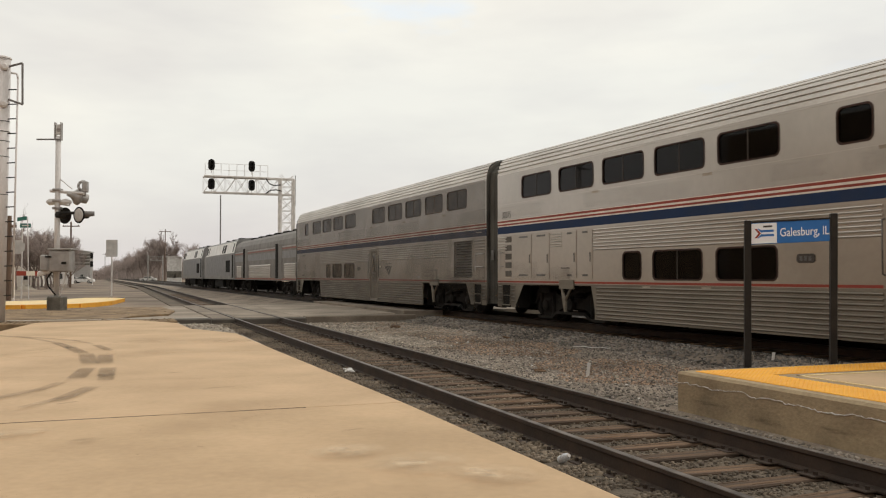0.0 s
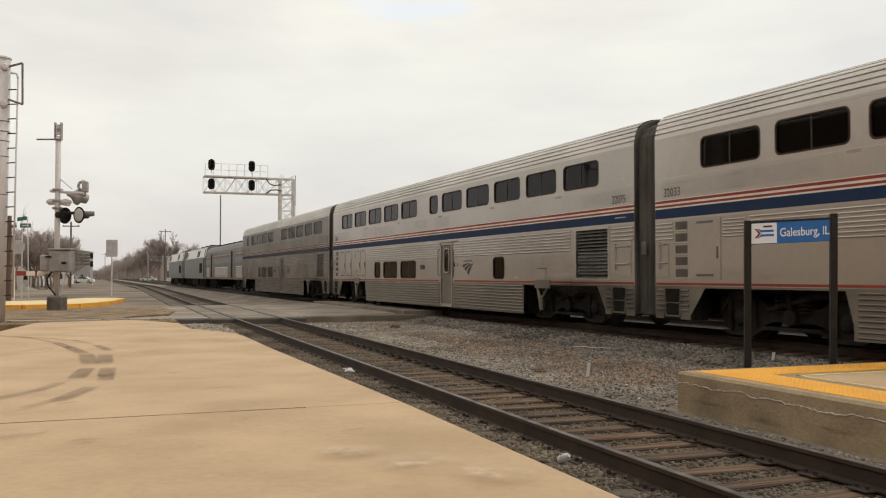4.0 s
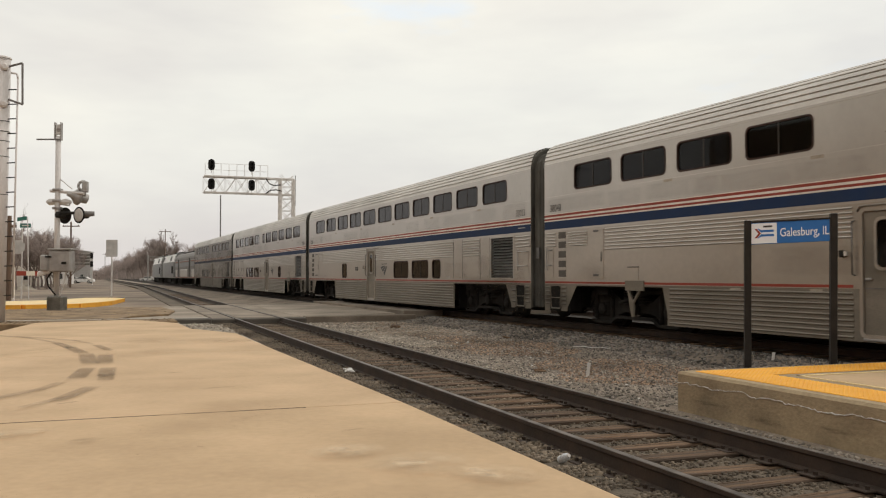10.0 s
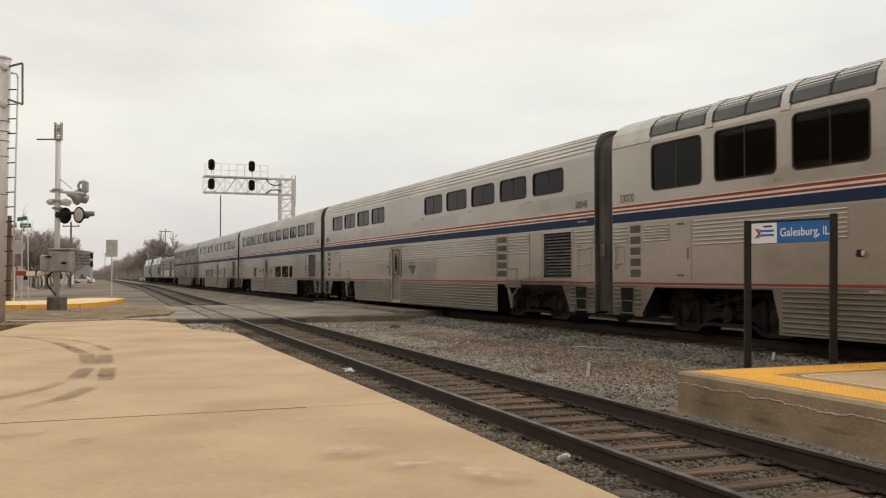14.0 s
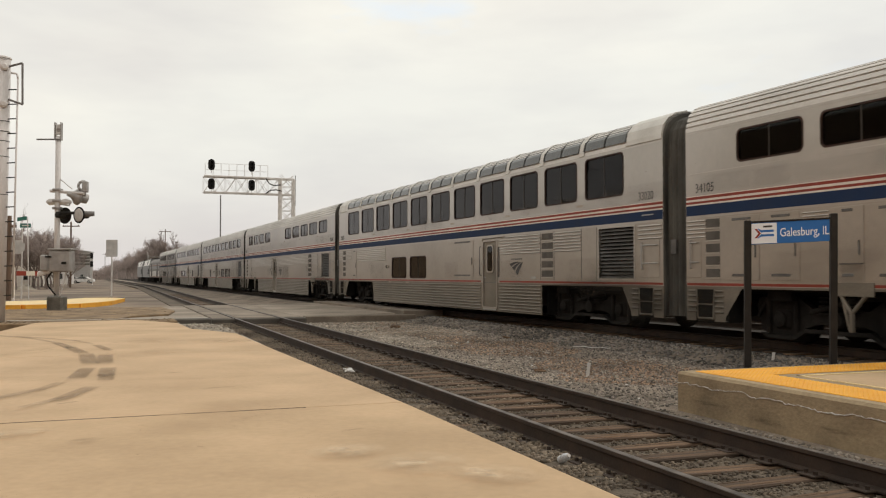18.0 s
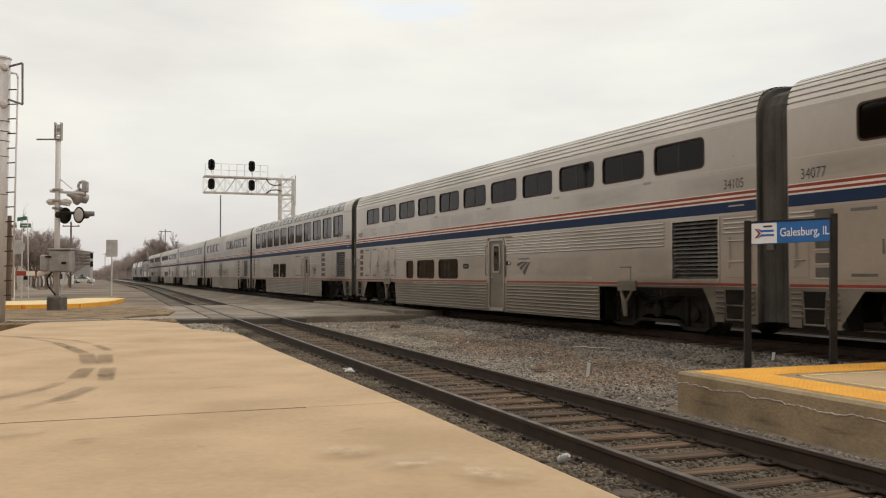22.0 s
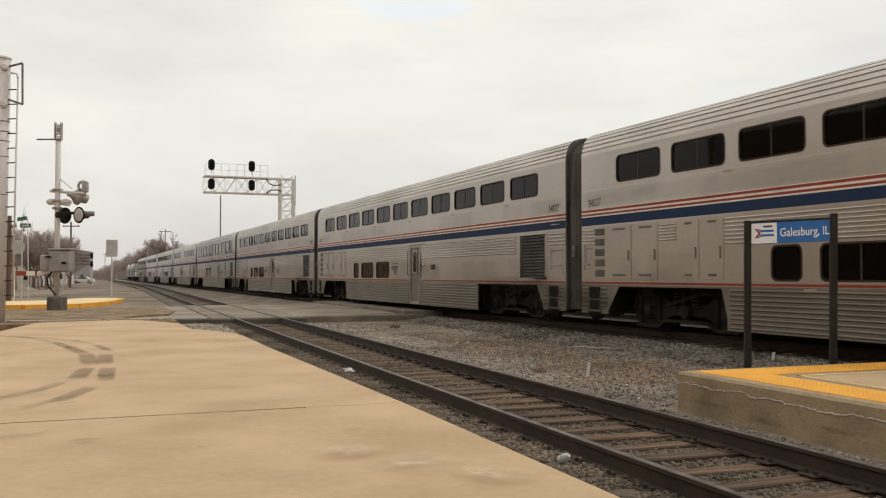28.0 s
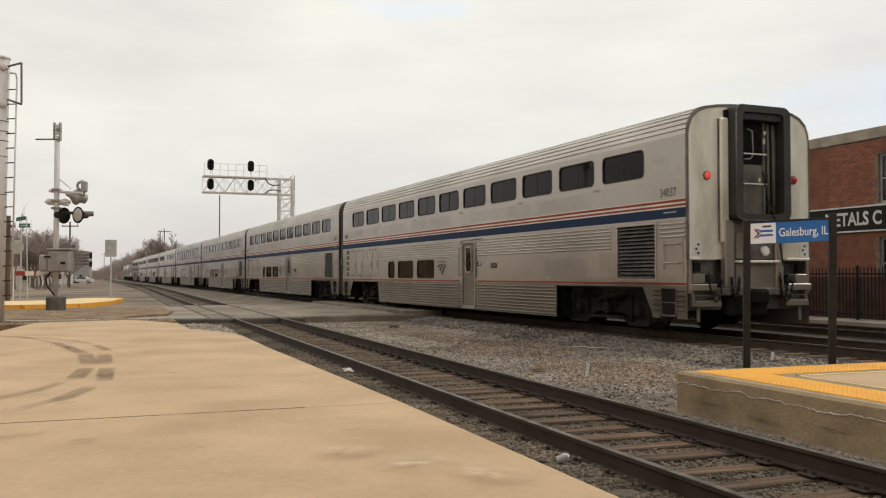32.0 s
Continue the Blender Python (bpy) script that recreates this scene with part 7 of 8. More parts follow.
stop = thing("stop_sign", "back of an octagonal stop sign on a thin post", "road sign")
SX, SY = -26.55, 55.6
octo = [(0.47 * math.cos(math.pi * (k + 0.5) / 4), 0.47 * math.sin(math.pi * (k + 0.5) / 4)) for k in range(8)]
part("plate", Shape().sweep([(x, z + 3.08) for x, z in octo], [lambda x, z: (SX - 0.25 + x, SY - 0.03, z), lambda x, z: (SX - 0.25 + x, SY - 0.02, z)], closed=True), SIGN_BACK, stop)
part("post", Shape().box(SX - 0.04, SX + 0.04, SY - 0.02, SY + 0.04, -0.2, 4.2, 0.01), POLE_STEEL, stop)
names = thing("street_name_sign", "two green street name blades on a thin post", "street sign")
part("post", Shape().tube((SX + 0.32, SY + 0.3, -0.2), (SX + 0.18, SY + 0.3, 5.0), 0.035, n=8), POLE_STEEL, names)
part("blade", Shape().box(SX - 0.45, SX + 0.15, SY + 0.25, SY + 0.28, 4.78, 5.02, 0.005, fn=lambda x, y, z: (x, y, z + (x - SX) * 0.15)), SIGN_GREEN, names)
part("blade", Shape().box(SX - 0.32, SX + 0.38, SY + 0.35, SY + 0.38, 4.32, 4.58, 0.005), SIGN_GREEN, names)
part("blade_bars", Shape().box(SX - 0.2, SX + 0.28, SY + 0.345, SY + 0.349, 4.42, 4.48, 0), WHITE_PAINT, names, "pale illegible name")

sq = thing("square_sign", "back of a square metal sign on a slim post", "road sign")
QX, QY = -23.85, 63.5
part("plate", Shape().box(QX - 0.42, QX + 0.42, QY - 0.02, QY, 2.62, 3.85, 0.01), SIGN_BACK, sq)
part("post", Shape().box(QX - 0.05, QX + 0.05, QY, QY + 0.06, -0.3, 3.7, 0.01), POLE_STEEL, sq)

# ---- signal gantry over the main tracks ----
gan = thing("signal_gantry", "silver truss signal gantry with four black signal heads", "signal gantry")
ROOT = Vector((-15.2, 85.0, 0))
OUT = Vector((-TC, -TS, 0))
ALONG = Vector((-TS, TC, 0))
Z0, Z1 = 9.05, 10.55


def on_gantry(l, w, z):
    return ROOT + OUT * l + ALONG * w + Vector((0, 0, z))


for l in (-0.75, 0.55):
    for w in (-0.5, 0.5):
        part("column_leg", Shape().box(-0.09, 0.09, -0.09, 0.09, -0.3, 10.55, 0.01, fn=lambda x, y, z: tuple(on_gantry(l + x, w + y, z))), ALUMINIUM, gan)
for k in range(9):
    z = 0.6 + k * 1.15
    for w in (-0.5, 0.5):
        part("column_brace", Shape().tube(on_gantry(-0.75, w, z), on_gantry(0.55, w, z + 1.15), 0.028, n=5), ALUMINIUM, gan)
        part("column_brace", Shape().tube(on_gantry(0.55, w, z), on_gantry(-0.75, w, z + 1.15), 0.028, n=5), ALUMINIUM, gan)
        part("column_brace", Shape().tube(on_gantry(-0.75, w, z), on_gantry(0.55, w, z), 0.028, n=5), ALUMINIUM, gan)
for w in (-0.5, 0.5):
    for z in (Z0, Z1):
        part("chord", Shape().box(-0.75, 7.7, -0.055, 0.055, -0.06, 0.06, 0.01, fn=lambda l, y, zz: tuple(on_gantry(l, w + y, z + zz))), ALUMINIUM, gan)
    for k in range(7):
        l0, l1 = 0.7 + k, 1.7 + k
        part("web", Shape().tube(on_gantry(l0, w, Z0 if k % 2 else Z1), on_gantry(l1, w, Z1 if k % 2 else Z0), 0.024, n=5), ALUMINIUM, gan)
        part("web", Shape().tube(on_gantry(l0, w, Z1 if k % 2 else Z0), on_gantry(l1, w, Z0 if k % 2 else Z1), 0.016, n=5), ALUMINIUM, gan)
        part("web", Shape().tube(on_gantry(l1, w, Z0), on_gantry(l1, w, Z1), 0.016, n=5), ALUMINIUM, gan)
for z in (Z1 + 0.6, Z1 + 1.2):
    part("hand_rail", Shape().tube(on_gantry(1.8, -0.5, z), on_gantry(7.6, -0.5, z), 0.016, n=5), ALUMINIUM, gan)
for k in range(9):
    l = 1.8 + k * 0.725
    part("rail_post", Shape().tube(on_gantry(l, -0.5, Z1), on_gantry(l, -0.5, Z1 + 1.2), 0.025, n=5), ALUMINIUM, gan)
part("walkway", Shape().box(1.5, 7.6, -0.45, 0.45, Z1 + 0.05, Z1 + 0.09, 0, fn=lambda l, w, z: tuple(on_gantry(l, w, z))), ALUMINIUM, gan)
for l in (7.05, 3.35):
    for z in (Z1 + 1.05, Z0 + 0.75):
        c = on_gantry(l, -0.75, z)
        hd = part("signal_head", Shape().sweep([(x, zz) for x, zz in rounded(-0.30, 0.30, -0.52, 0.52, 0.29, 5)], [lambda x, zz: tuple(c + OUT * x + Vector((0, 0, zz))), lambda x, zz: tuple(c + OUT * x + ALONG * 0.05 + Vector((0, 0, zz)))], closed=True), BLACK, gan, "black oval signal head, unlit")
        for dz in (0.2, -0.2):
            part("hood", Shape().tube(c + Vector((0, 0, dz)), c - ALONG * 0.3 + Vector((0, 0, dz)), 0.13, 0.12, n=12, caps=False), BLACK, hd)
        part("hanger", Shape().tube(on_gantry(l, -0.68, z - 0.8), on_gantry(l, -0.68, z + 0.3), 0.035, n=6), ALUMINIUM, gan)
part("cable_loop", Shape().bent([on_gantry(2.0, -0.6, Z1), on_gantry(1.7, -0.6, Z1 - 0.5), on_gantry(1.2, -0.6, Z1 - 0.7), on_gantry(0.6, -0.6, Z1 - 0.6)], 0.05, 6), POST, gan)
part("cable_loop", Shape().bent([on_gantry(2.0, -0.6, Z0), on_gantry(1.6, -0.6, Z0 + 0.35), on_gantry(1.0, -0.6, Z0 + 0.4), on_gantry(0.5, -0.6, Z0 + 0.3)], 0.05, 6), POST, gan)
part("aerial", Shape().tube(on_gantry(-0.85, -0.5, 8.0), on_gantry(-0.85, -0.5, 10.9), 0.03, n=6), POST, gan)
solo("slim_pole", Shape().tube((-37.9, 150.0, -0.4), (-37.9, 150.0, 15.0), 0.13, 0.10, n=10), DULL_BRACKET, "slim grey metal pole beyond the tracks", "pole")


# ---- brick building, fence and marker beyond the tracks ----
def face(d, u, z):
    return T(d, u, z)


BD, BZ = 22.0, 5.85
bld = thing("brick_building", "old red brick industrial building with a black sign band", "building")
wins = []
for k in range(6):
    u = 20.6 - k * 3.4
    wins += [(u - 1.3, u, 0.85, 2.45), (u - 1.3, u, 3.50, 5.02)]
us = sorted({-14.0, 32.0, *[w[0] for w in wins], *[w[1] for w in wins]})
zs = sorted({-0.4, BZ - 0.35, *[w[2] for w in wins], *[w[3] for w in wins]})
wall = Shape()
for u0, u1 in zip(us, us[1:]):
    for z0, z1 in zip(zs, zs[1:]):
        if any(w[0] < (u0 + u1) / 2 < w[1] and w[2] < (z0 + z1) / 2 < w[3] for w in wins):
            continue
        wall.box(BD, BD + 0.35, u0, u1, z0, z1, 0, fn=face)
part("wall", wall, MORTAR, bld, "red brick wall")
part("wall", Shape().box(BD + 0.35, BD + 14, 31.6, 32, -0.4, BZ - 0.4, 0, fn=face).box(BD + 0.35, BD + 14, -14, -13.6, -0.4, BZ - 0.4, 0, fn=face).box(BD + 13.6, BD + 14, -13.6, 31.6, -0.4, BZ - 0.4, 0, fn=face), BRICK, bld)
part("roof", Shape().box(BD + 0.1, BD + 14, -13.9, 31.9, BZ - 0.42, BZ - 0.36, 0, fn=face), ROOFING, bld)
part("parapet_cap", Shape().box(BD - 0.06, BD + 0.45, -14.1, 32.1, BZ - 0.35, BZ, 0.02, fn=face), LIMESTONE, bld, "pale stone parapet cap")
part("floor", Shape().box(BD + 0.35, BD + 13.6, -13.6, 31.6, -0.3, -0.25, 0, fn=face).box(BD + 0.35, BD + 13.6, -13.6, 31.6, 3.0, 3.05, 0, fn=face), INSIDE, bld)
for u0, u1, z0, z1 in wins:
    w = part("window", Shape().box(BD + 0.08, BD + 0.16, u0, u0 + 0.07, z0, z1, 0.005, fn=face).box(BD + 0.08, BD + 0.16, u1 - 0.07, u1, z0, z1, 0.005, fn=face).box(BD + 0.08, BD + 0.16, u0 + 0.07, u1 - 0.07, z1 - 0.07, z1, 0.005, fn=face)
             .box(BD + 0.08, BD + 0.16, u0 + 0.07, u1 - 0.07, z0, z0 + 0.07, 0.005, fn=face).box(BD + 0.09, BD + 0.15, u0 + 0.07, u1 - 0.07, (z0 + z1) / 2 - 0.03, (z0 + z1) / 2 + 0.03, 0.005, fn=face), GREY_PAINT, bld, "weathered sash window")
    part("pane", Shape().box(BD + 0.11, BD + 0.12, u0 + 0.07, u1 - 0.07, z0 + 0.07, z1 - 0.07, 0, fn=face), DARK_GLASS, w)
    part("sill", Shape().box(BD - 0.06, BD + 0.1, u0 - 0.08, u1 + 0.08, z0 - 0.12, z0, 0.01, fn=face), LIMESTONE, w)
board = part("sign_band", Shape().box(BD - 0.08, BD - 0.02, -6.0, 30.0, 2.68, 3.42, 0.01, fn=face), BLACK, bld, "black painted sign band")
for z in (2.64, 3.41):
    part("border", Shape().box(BD - 0.10, BD - 0.02, -6.0, 30.0, z, z + 0.05, 0.005, fn=face), WHITE_PAINT, board)
bm4 = Matrix(((TS, 0, -TC, 0), (-TC, 0, -TS, 0), (0, 1, 0, 0), (0, 0, 0, 1)))
txt = Matrix.Translation(T(BD - 0.083, 21.55, 3.04)) @ bm4
lettering("METALS C", 0.58, txt, WHITE_PAINT, "painted_word", board, 0.002, squeeze=0.88, bold=0.016)
# bricks: the stretch of the wall that comes into view
brick_mesh = Shape().box(-0.008, 0.02, -0.098, 0.098, -0.029, 0.029, 0.004).mesh("brick", BRICK)
rng = random.Random(21)
loose = Shape()
count = 0
for row in range(88):
    z = -0.36 + row * 0.068
    if z > BZ - 0.40:
        break
    for k in range(66):
        u = 24.4 - (k + 0.5 * (row % 2)) * 0.206
        if any(w[0] - 0.1 < u < w[1] + 0.1 and w[2] - 0.03 < z < w[3] + 0.03 for w in wins) or 2.6 < z < 3.5:
            continue
        p = rng.uniform(-0.004, 0.004)
        if 20.5 < u < 22.6 and z > 3.5 and count < 300:
            ob = part("brick", brick_mesh, None, bld)
            ob.matrix_basis = Matrix.Translation(T(BD - 0.006 + p, u, z)) @ Matrix.Rotation(TURN, 4, "Z")
            count += 1
        else:
            loose.box(BD - 0.012 + p, BD + 0.01, u - 0.098, u + 0.098, z - 0.029, z + 0.029, 0, fn=face)
lb = part("brickwork", loose, BRICK, bld)
tagged(lb, kind="stuff")

fence = thing("iron_fence", "black iron picket fence in front of the brick building", "fence")
FD = 19.2
picket = Shape().box(-0.012, 0.012, -0.012, 0.012, 0.10, 1.46, 0.004)
picket.add([(-0.012, -0.012, 1.46), (0.012, -0.012, 1.46), (0.012, 0.012, 1.46), (-0.012, 0.012, 1.46), (0, 0, 1.53)], [(0, 1, 4), (1, 2, 4), (2, 3, 4), (3, 0, 4)])
picket = picket.mesh("picket", BLACK)
for k in range(150):
    p = part("picket", picket, None, fence)
    p.matrix_basis = Matrix.Translation(T(FD, 26.0 - k * 0.125, 0)) @ Matrix.Rotation(TURN, 4, "Z")
for z in (0.20, 1.30):
    part("fence_rail", Shape().box(FD - 0.02, FD + 0.02, 7.0, 26.2, z, z + 0.045, 0.005, fn=face), BLACK, fence)
for k in range(8):
    part("fence_post", Shape().box(FD - 0.035, FD + 0.035, 26.2 - k * 2.5, 26.27 - k * 2.5, -0.3, 1.55, 0.008, fn=face), BLACK, fence)
solo("pavement_strip", Shape().box(FD - 0.6, BD, -14, 30.2, -0.5, 0.06, 0.03, fn=face), GREY_CONCRETE, "concrete strip along the fence", kind="structure")
solo("fence_screen", Shape().box(FD + 0.5, FD + 0.56, 7.0, 30.0, 0.06, 1.25, 0.01, fn=face), DARK_BRICK, "low brick wall behind the iron fence", "wall")
mk = thing("marker_post", "orange and white plastic marker post", "marker post")
part("lower_half", Shape().tube(T(18.0, 15.85, -0.3), T(18.0, 15.85, 0.48), 0.045, n=10), WHITE_PAINT, mk)
part("upper_half", Shape().tube(T(18.0, 15.85, 0.48), T(18.0, 15.85, 0.92), 0.045, n=10), plain("orange_plastic", (0.75, 0.12, 0.03), 0.4), mk, "orange upper half")

# an unseen plain wall, added to close the place behind the camera and darken reflections
solo("station_wall", Shape().box(-30, -17, -70, 20, -0.5, 9.5, 0.05, fn=face), BRICK, "plain brick wall added out of view to darken reflections", kind="structure")

# unseen wall added far left; its end gives the edge mirrored in the train
solo("town_wall", Shape().box(-64, -60, -60, 91.0, -0.5, 19.5, 0.05, fn=face), TAN_BRICK, "tall tan brick wall added out of view to be mirrored", kind="structure")

# unseen lower stretch, added so that the lower windows mirror something dark
solo("warehouse_wall", Shape().box(-64, -60, 91.5, 300, -0.5, 6.0, 0.05, fn=face), TAN_BRICK, "low tan brick wall added out of view to darken lower windows", kind="structure")

# ---- small things in the gravel ----
for d, u, h in ((7.21, 12.6, 0.20), (11.05, 12.75, 0.24)):
    solo("survey_stake", Shape().box(-0.026, 0.026, -0.012, 0.012, -0.12, h, 0.004), WHITE_PAINT, "short white stake standing in the gravel", "stake",
         Matrix.Translation(T(d, u, -0.33)) @ Matrix.Rotation(0.12, 4, "Y"), "stakes in the gravel")


def crumple(seed, r, flat=0.6):
    rr = random.Random(seed)
    bm = bmesh.new()
    bmesh.ops.create_icosphere(bm, subdivisions=3, radius=r)
    for v in bm.verts:
        k = 0.62 + 0.55 * noise.noise(v.co * (2.4 / r) * 0.5 + Vector((seed, 0, 0))) + rr.uniform(-0.06, 0.06)
        v.co = Vector((v.co.x * k * 1.3, v.co.y * k, max(v.co.z * k * flat, -r * 0.35)))
    me = bpy.data.meshes.new("litter")
    bm.to_mesh(me)
    bm.free()
    return me


me = crumple(3, 0.10)
me.materials.append(WHITE_PAINT)
tagged(new("plastic_bag", me), "crumpled white plastic bag beside the rail", "litter").matrix_basis = Matrix.Translation(T(3.63, 14.1, -0.27))
cup = thing("plastic_bottle", "crushed clear plastic bottle in the ballast", "litter", Matrix.Translation(T(3.56, 6.62, -0.25)) @ Matrix.Rotation(0.7, 4, "Y") @ Matrix.Rotation(1.0, 4, "X"))
part("body", Shape().disc((0, 0, -0.07), (0, 0, 1), [(0, 0.03), (0.01, 0.036), (0.05, 0.033), (0.08, 0.036), (0.12, 0.03), (0.14, 0.014)], 14), material("clear_plastic", (0.66, 0.68, 0.70), 0.2, 0, (0.45, 0.46, 0.48), 20, 60, 0.2, 0.4), cup)
part("bottle_cap", Shape().disc((0, 0, 0.07), (0, 0, 1), [(0, 0.015), (0.02, 0.015)], 10), WHITE_PAINT, cup)
for d, u, s in ((8.25, 26.3, 0.17), (6.8, 13.5, 0.11), (9.6, 21.0, 0.10)):
    me = crumple(int(u), s, 0.5)
    me.materials.append(TIE)
    tagged(new("timber_chunk", me), "rotted brown chunk of timber in the gravel", "debris", "timber chunks").matrix_basis = Matrix.Translation(T(d, u, -0.33))
pts, rr = [], random.Random(4)
for k in range(8):
    pts.append(T(9.75 + k * 0.07 + rr.uniform(-0.03, 0.03), 17.7 - k * 0.12 + rr.uniform(-0.06, 0.06), -0.325 + rr.uniform(0, 0.02)))
solo("plastic_strip", Shape().bent(pts, 0.009, 5), WHITE_PAINT, "twisted white plastic strip on the gravel", "litter")
bits = [tuple(p) for p in scatter(110, 6.2, 11.2, 6, 30, near_bed, 31, not_platform)]
stones("pale_debris", [(x, y, z + 0.015) for x, y, z in bits], 0.012, 0.035, "scattered pale scraps and chips on the gravel", LIMESTONE, 12)


scraps = [tuple(p) for p in scatter(70, 6.4, 11.0, 7, 26, near_bed, 71, not_platform)]
stones("paper_scraps", [(x, y, z + 0.018) for x, y, z in scraps], 0.010, 0.026, "small white scraps of paper and plastic on the gravel", WHITE_PAINT, 72)


# dead grass and clods that break up the bare verges
r6 = np.random.RandomState(41)


def tufts(name, count, d0, d1, u0, u1, z, label, h0=0.03, h1=0.10):
    d, u, h = r6.uniform(d0, d1, count), r6.uniform(u0, u1, count), r6.uniform(h0, h1, count)
    keep = np.sin(d * 1.9 + np.sin(u * 1.3)) + np.sin(u * 2.1 + d) + r6.uniform(-1, 1, count) > -0.2
    blades = Shape()
    for dd, uu, hh in zip(d[keep], u[keep], h[keep]):
        g = r6.uniform(0, math.pi)
        wx, wy = 0.05 * math.cos(g), 0.05 * math.sin(g)
        x, y, _ = T(dd, uu)
        blades.add([(x - wx, y - wy, z), (x + wx, y + wy, z), (x + r6.uniform(-0.05, 0.05), y + r6.uniform(-0.05, 0.05), z + hh)], [(0, 1, 2)])
    solo(name, blades, STRAW, label, "grass", kind="stuff")


STRAW = material("dead_grass", (0.29, 0.215, 0.135), 0.95, 0, (0.19, 0.14, 0.09), 0.7, 9, 0, 0.4, per_island=0.4)
tufts("dead_grass", 1300, -9.0, 2.1, 32.6, 41.0, -0.115, "short dead grass and clods on the bare verge", 0.008, 0.026)
tufts("verge_grass", 1500, -9.0, 1.8, 28.7, 30.2, -0.13, "dead grass along the platform end", 0.008, 0.026)

stones("loose_rocks", scatter(420, 1.9, 3.2, 24.3, 29.6, -0.30, 51, lambda d, u: d > 3.1 - (u - 24.0) * 0.30), 0.03, 0.075, "pale broken rocks at the platform's end", LIMESTONE, 52)
stones("small_rocks", scatter(1500, 1.6, 3.2, 24.3, 29.6, -0.31, 53, lambda d, u: d > 3.1 - (u - 24.0) * 0.32), 0.015, 0.04, "grey rocks at the platform's end", STONE, 54)

# ---- trees, far buildings, poles ----
def bare_tree(name, seed, height, spread, label, m, counts=(6, 6, 7, 8)):
    """A leafless tree: tapered trunk, rising limbs, boughs along them, and a crown of fine twigs."""
    rr = random.Random(seed)
    wood, twigs = Shape(), Shape()

    def grow(p, d, length, r, level):
        mid = p + d * length * 0.5 + Vector((rr.uniform(-1, 1), rr.uniform(-1, 1), 0)) * length * 0.05
        q = p + d * length + Vector((0, 0, length * 0.06))
        if level >= 3:
            twigs.tube(p, q, 0.021, 0.010, 3, caps=False)
        else:
            wood.tube(p, mid, r, r * 0.8, 6 if level < 2 else 4, caps=False)
            wood.tube(mid, q, r * 0.8, r * 0.45, 6 if level < 2 else 4, caps=False)
        if level >= 4:
            return
        for k in range(counts[level]):
            f = (0.75 + 0.25 * k / 5) if level == 0 else rr.uniform(0.25, 1.0)
            base = mid + (q - mid) * (f * 2 - 1) if f > 0.5 else p + (mid - p) * f * 2
            out = Vector((rr.uniform(-1, 1), rr.uniform(-1, 1), rr.uniform(-0.1, 0.6))).normalized()
            nd = (d * rr.uniform(0.5, 0.9) + out * spread * rr.uniform(0.6, 1.1) + Vector((0, 0, 0.15))).normalized()
            grow(base, nd, length * rr.uniform(0.42, 0.68) if level else height * rr.uniform(0.26, 0.42), r * 0.5, level + 1)

    grow(Vector((0, 0, -0.3)), Vector((rr.uniform(-0.05, 0.05), rr.uniform(-0.05, 0.05), 1)).normalized(), height * 0.22, height * 0.015, 0)
    for shape in (wood, twigs):
        for i in range(0, len(shape.v)):
            v = Vector(shape.v[i])
            far = math.sqrt((v.x / (0.36 * height)) ** 2 + (v.y / (0.36 * height)) ** 2 + (max(v.z - 0.56 * height, 0) / (0.46 * height)) ** 2)
            if far > 0.8:
                k = (0.8 + 0.2 * math.tanh((far - 0.8) * 2.5)) / far
                shape.v[i] = (v.x * k, v.y * k, v.z if v.z < 0.56 * height else 0.56 * height + (v.z - 0.56 * height) * k)
    top = max(v[2] for v in twigs.v)
    for shape in (wood, twigs):
        shape.v = [(x * 10 / top, y * 10 / top, z * 10 / top) for x, y, z in shape.v]
    t = thing(name, label, "tree", m, "bare trees")
    part("trunk", wood, BARK, t)
    part("crown", twigs, TWIG, t, "fine leafless twigs")
    return t


def px(x, y_m):
    """Metres to the right, y_m metres ahead, of the camera's line through the column x."""
    return (x - 784) / 1561.05 * y_m


trees = [bare_tree("bare_tree", s, 10.0, sp, "leafless brown tree on the far side of the street", Matrix.Translation((0, 0, -900))) for s, sp in ((2, 1.0), (7, 1.15), (12, 0.85))]
STREET_TREES = [(62, 110, 7.4, 0), (80, 118, 8.0, 1), (90, 112, 7.4, 0), (70, 105, 7.2, 1), (95, 130, 7.8, 2), (50, 120, 7.6, 1), (122, 140, 6.4, 2), (106, 140, 7.6, 1)]
LOT_TREES = [(58, 125, 7.8, 1), (74, 130, 8.0, 0), (84, 108, 7.6, 0), (98, 125, 7.2, 0)]
LINESIDE_TREES = [(252, 255, 9.0, 1), (266, 250, 11.5, 2), (282, 245, 14.8, 2), (297, 250, 14.5, 2), (338, 230, 10.5, 1), (350, 235, 10.5, 0), (360, 230, 9.5, 1), (236, 300, 9.0, 0), (226, 330, 8.0, 1), (20, 130, 9.0, 1), (4, 120, 9.0, 0), (375, 240, 8.0, 2)]
SPOTS = STREET_TREES + LOT_TREES + LINESIDE_TREES
used = [False] * 3
for k, (x, ym, h, which) in enumerate(SPOTS):
    m = Matrix.Translation((px(x, ym), ym, -0.4)) @ Matrix.Rotation(k * 1.7, 4, "Z") @ Matrix.Diagonal((h / 10 * (1.15 if ym < 200 else 0.85), h / 10 * (1.15 if ym < 200 else 0.85), h / 10, 1))
    if not used[which]:
        trees[which].matrix_basis, used[which] = m, True
    else:
        c = trees[which].copy()
        scene.collection.objects.link(c)
        for o in trees[which].children:
            oc = o.copy()
            scene.collection.objects.link(oc)
            oc.parent = c
        c.matrix_basis = m

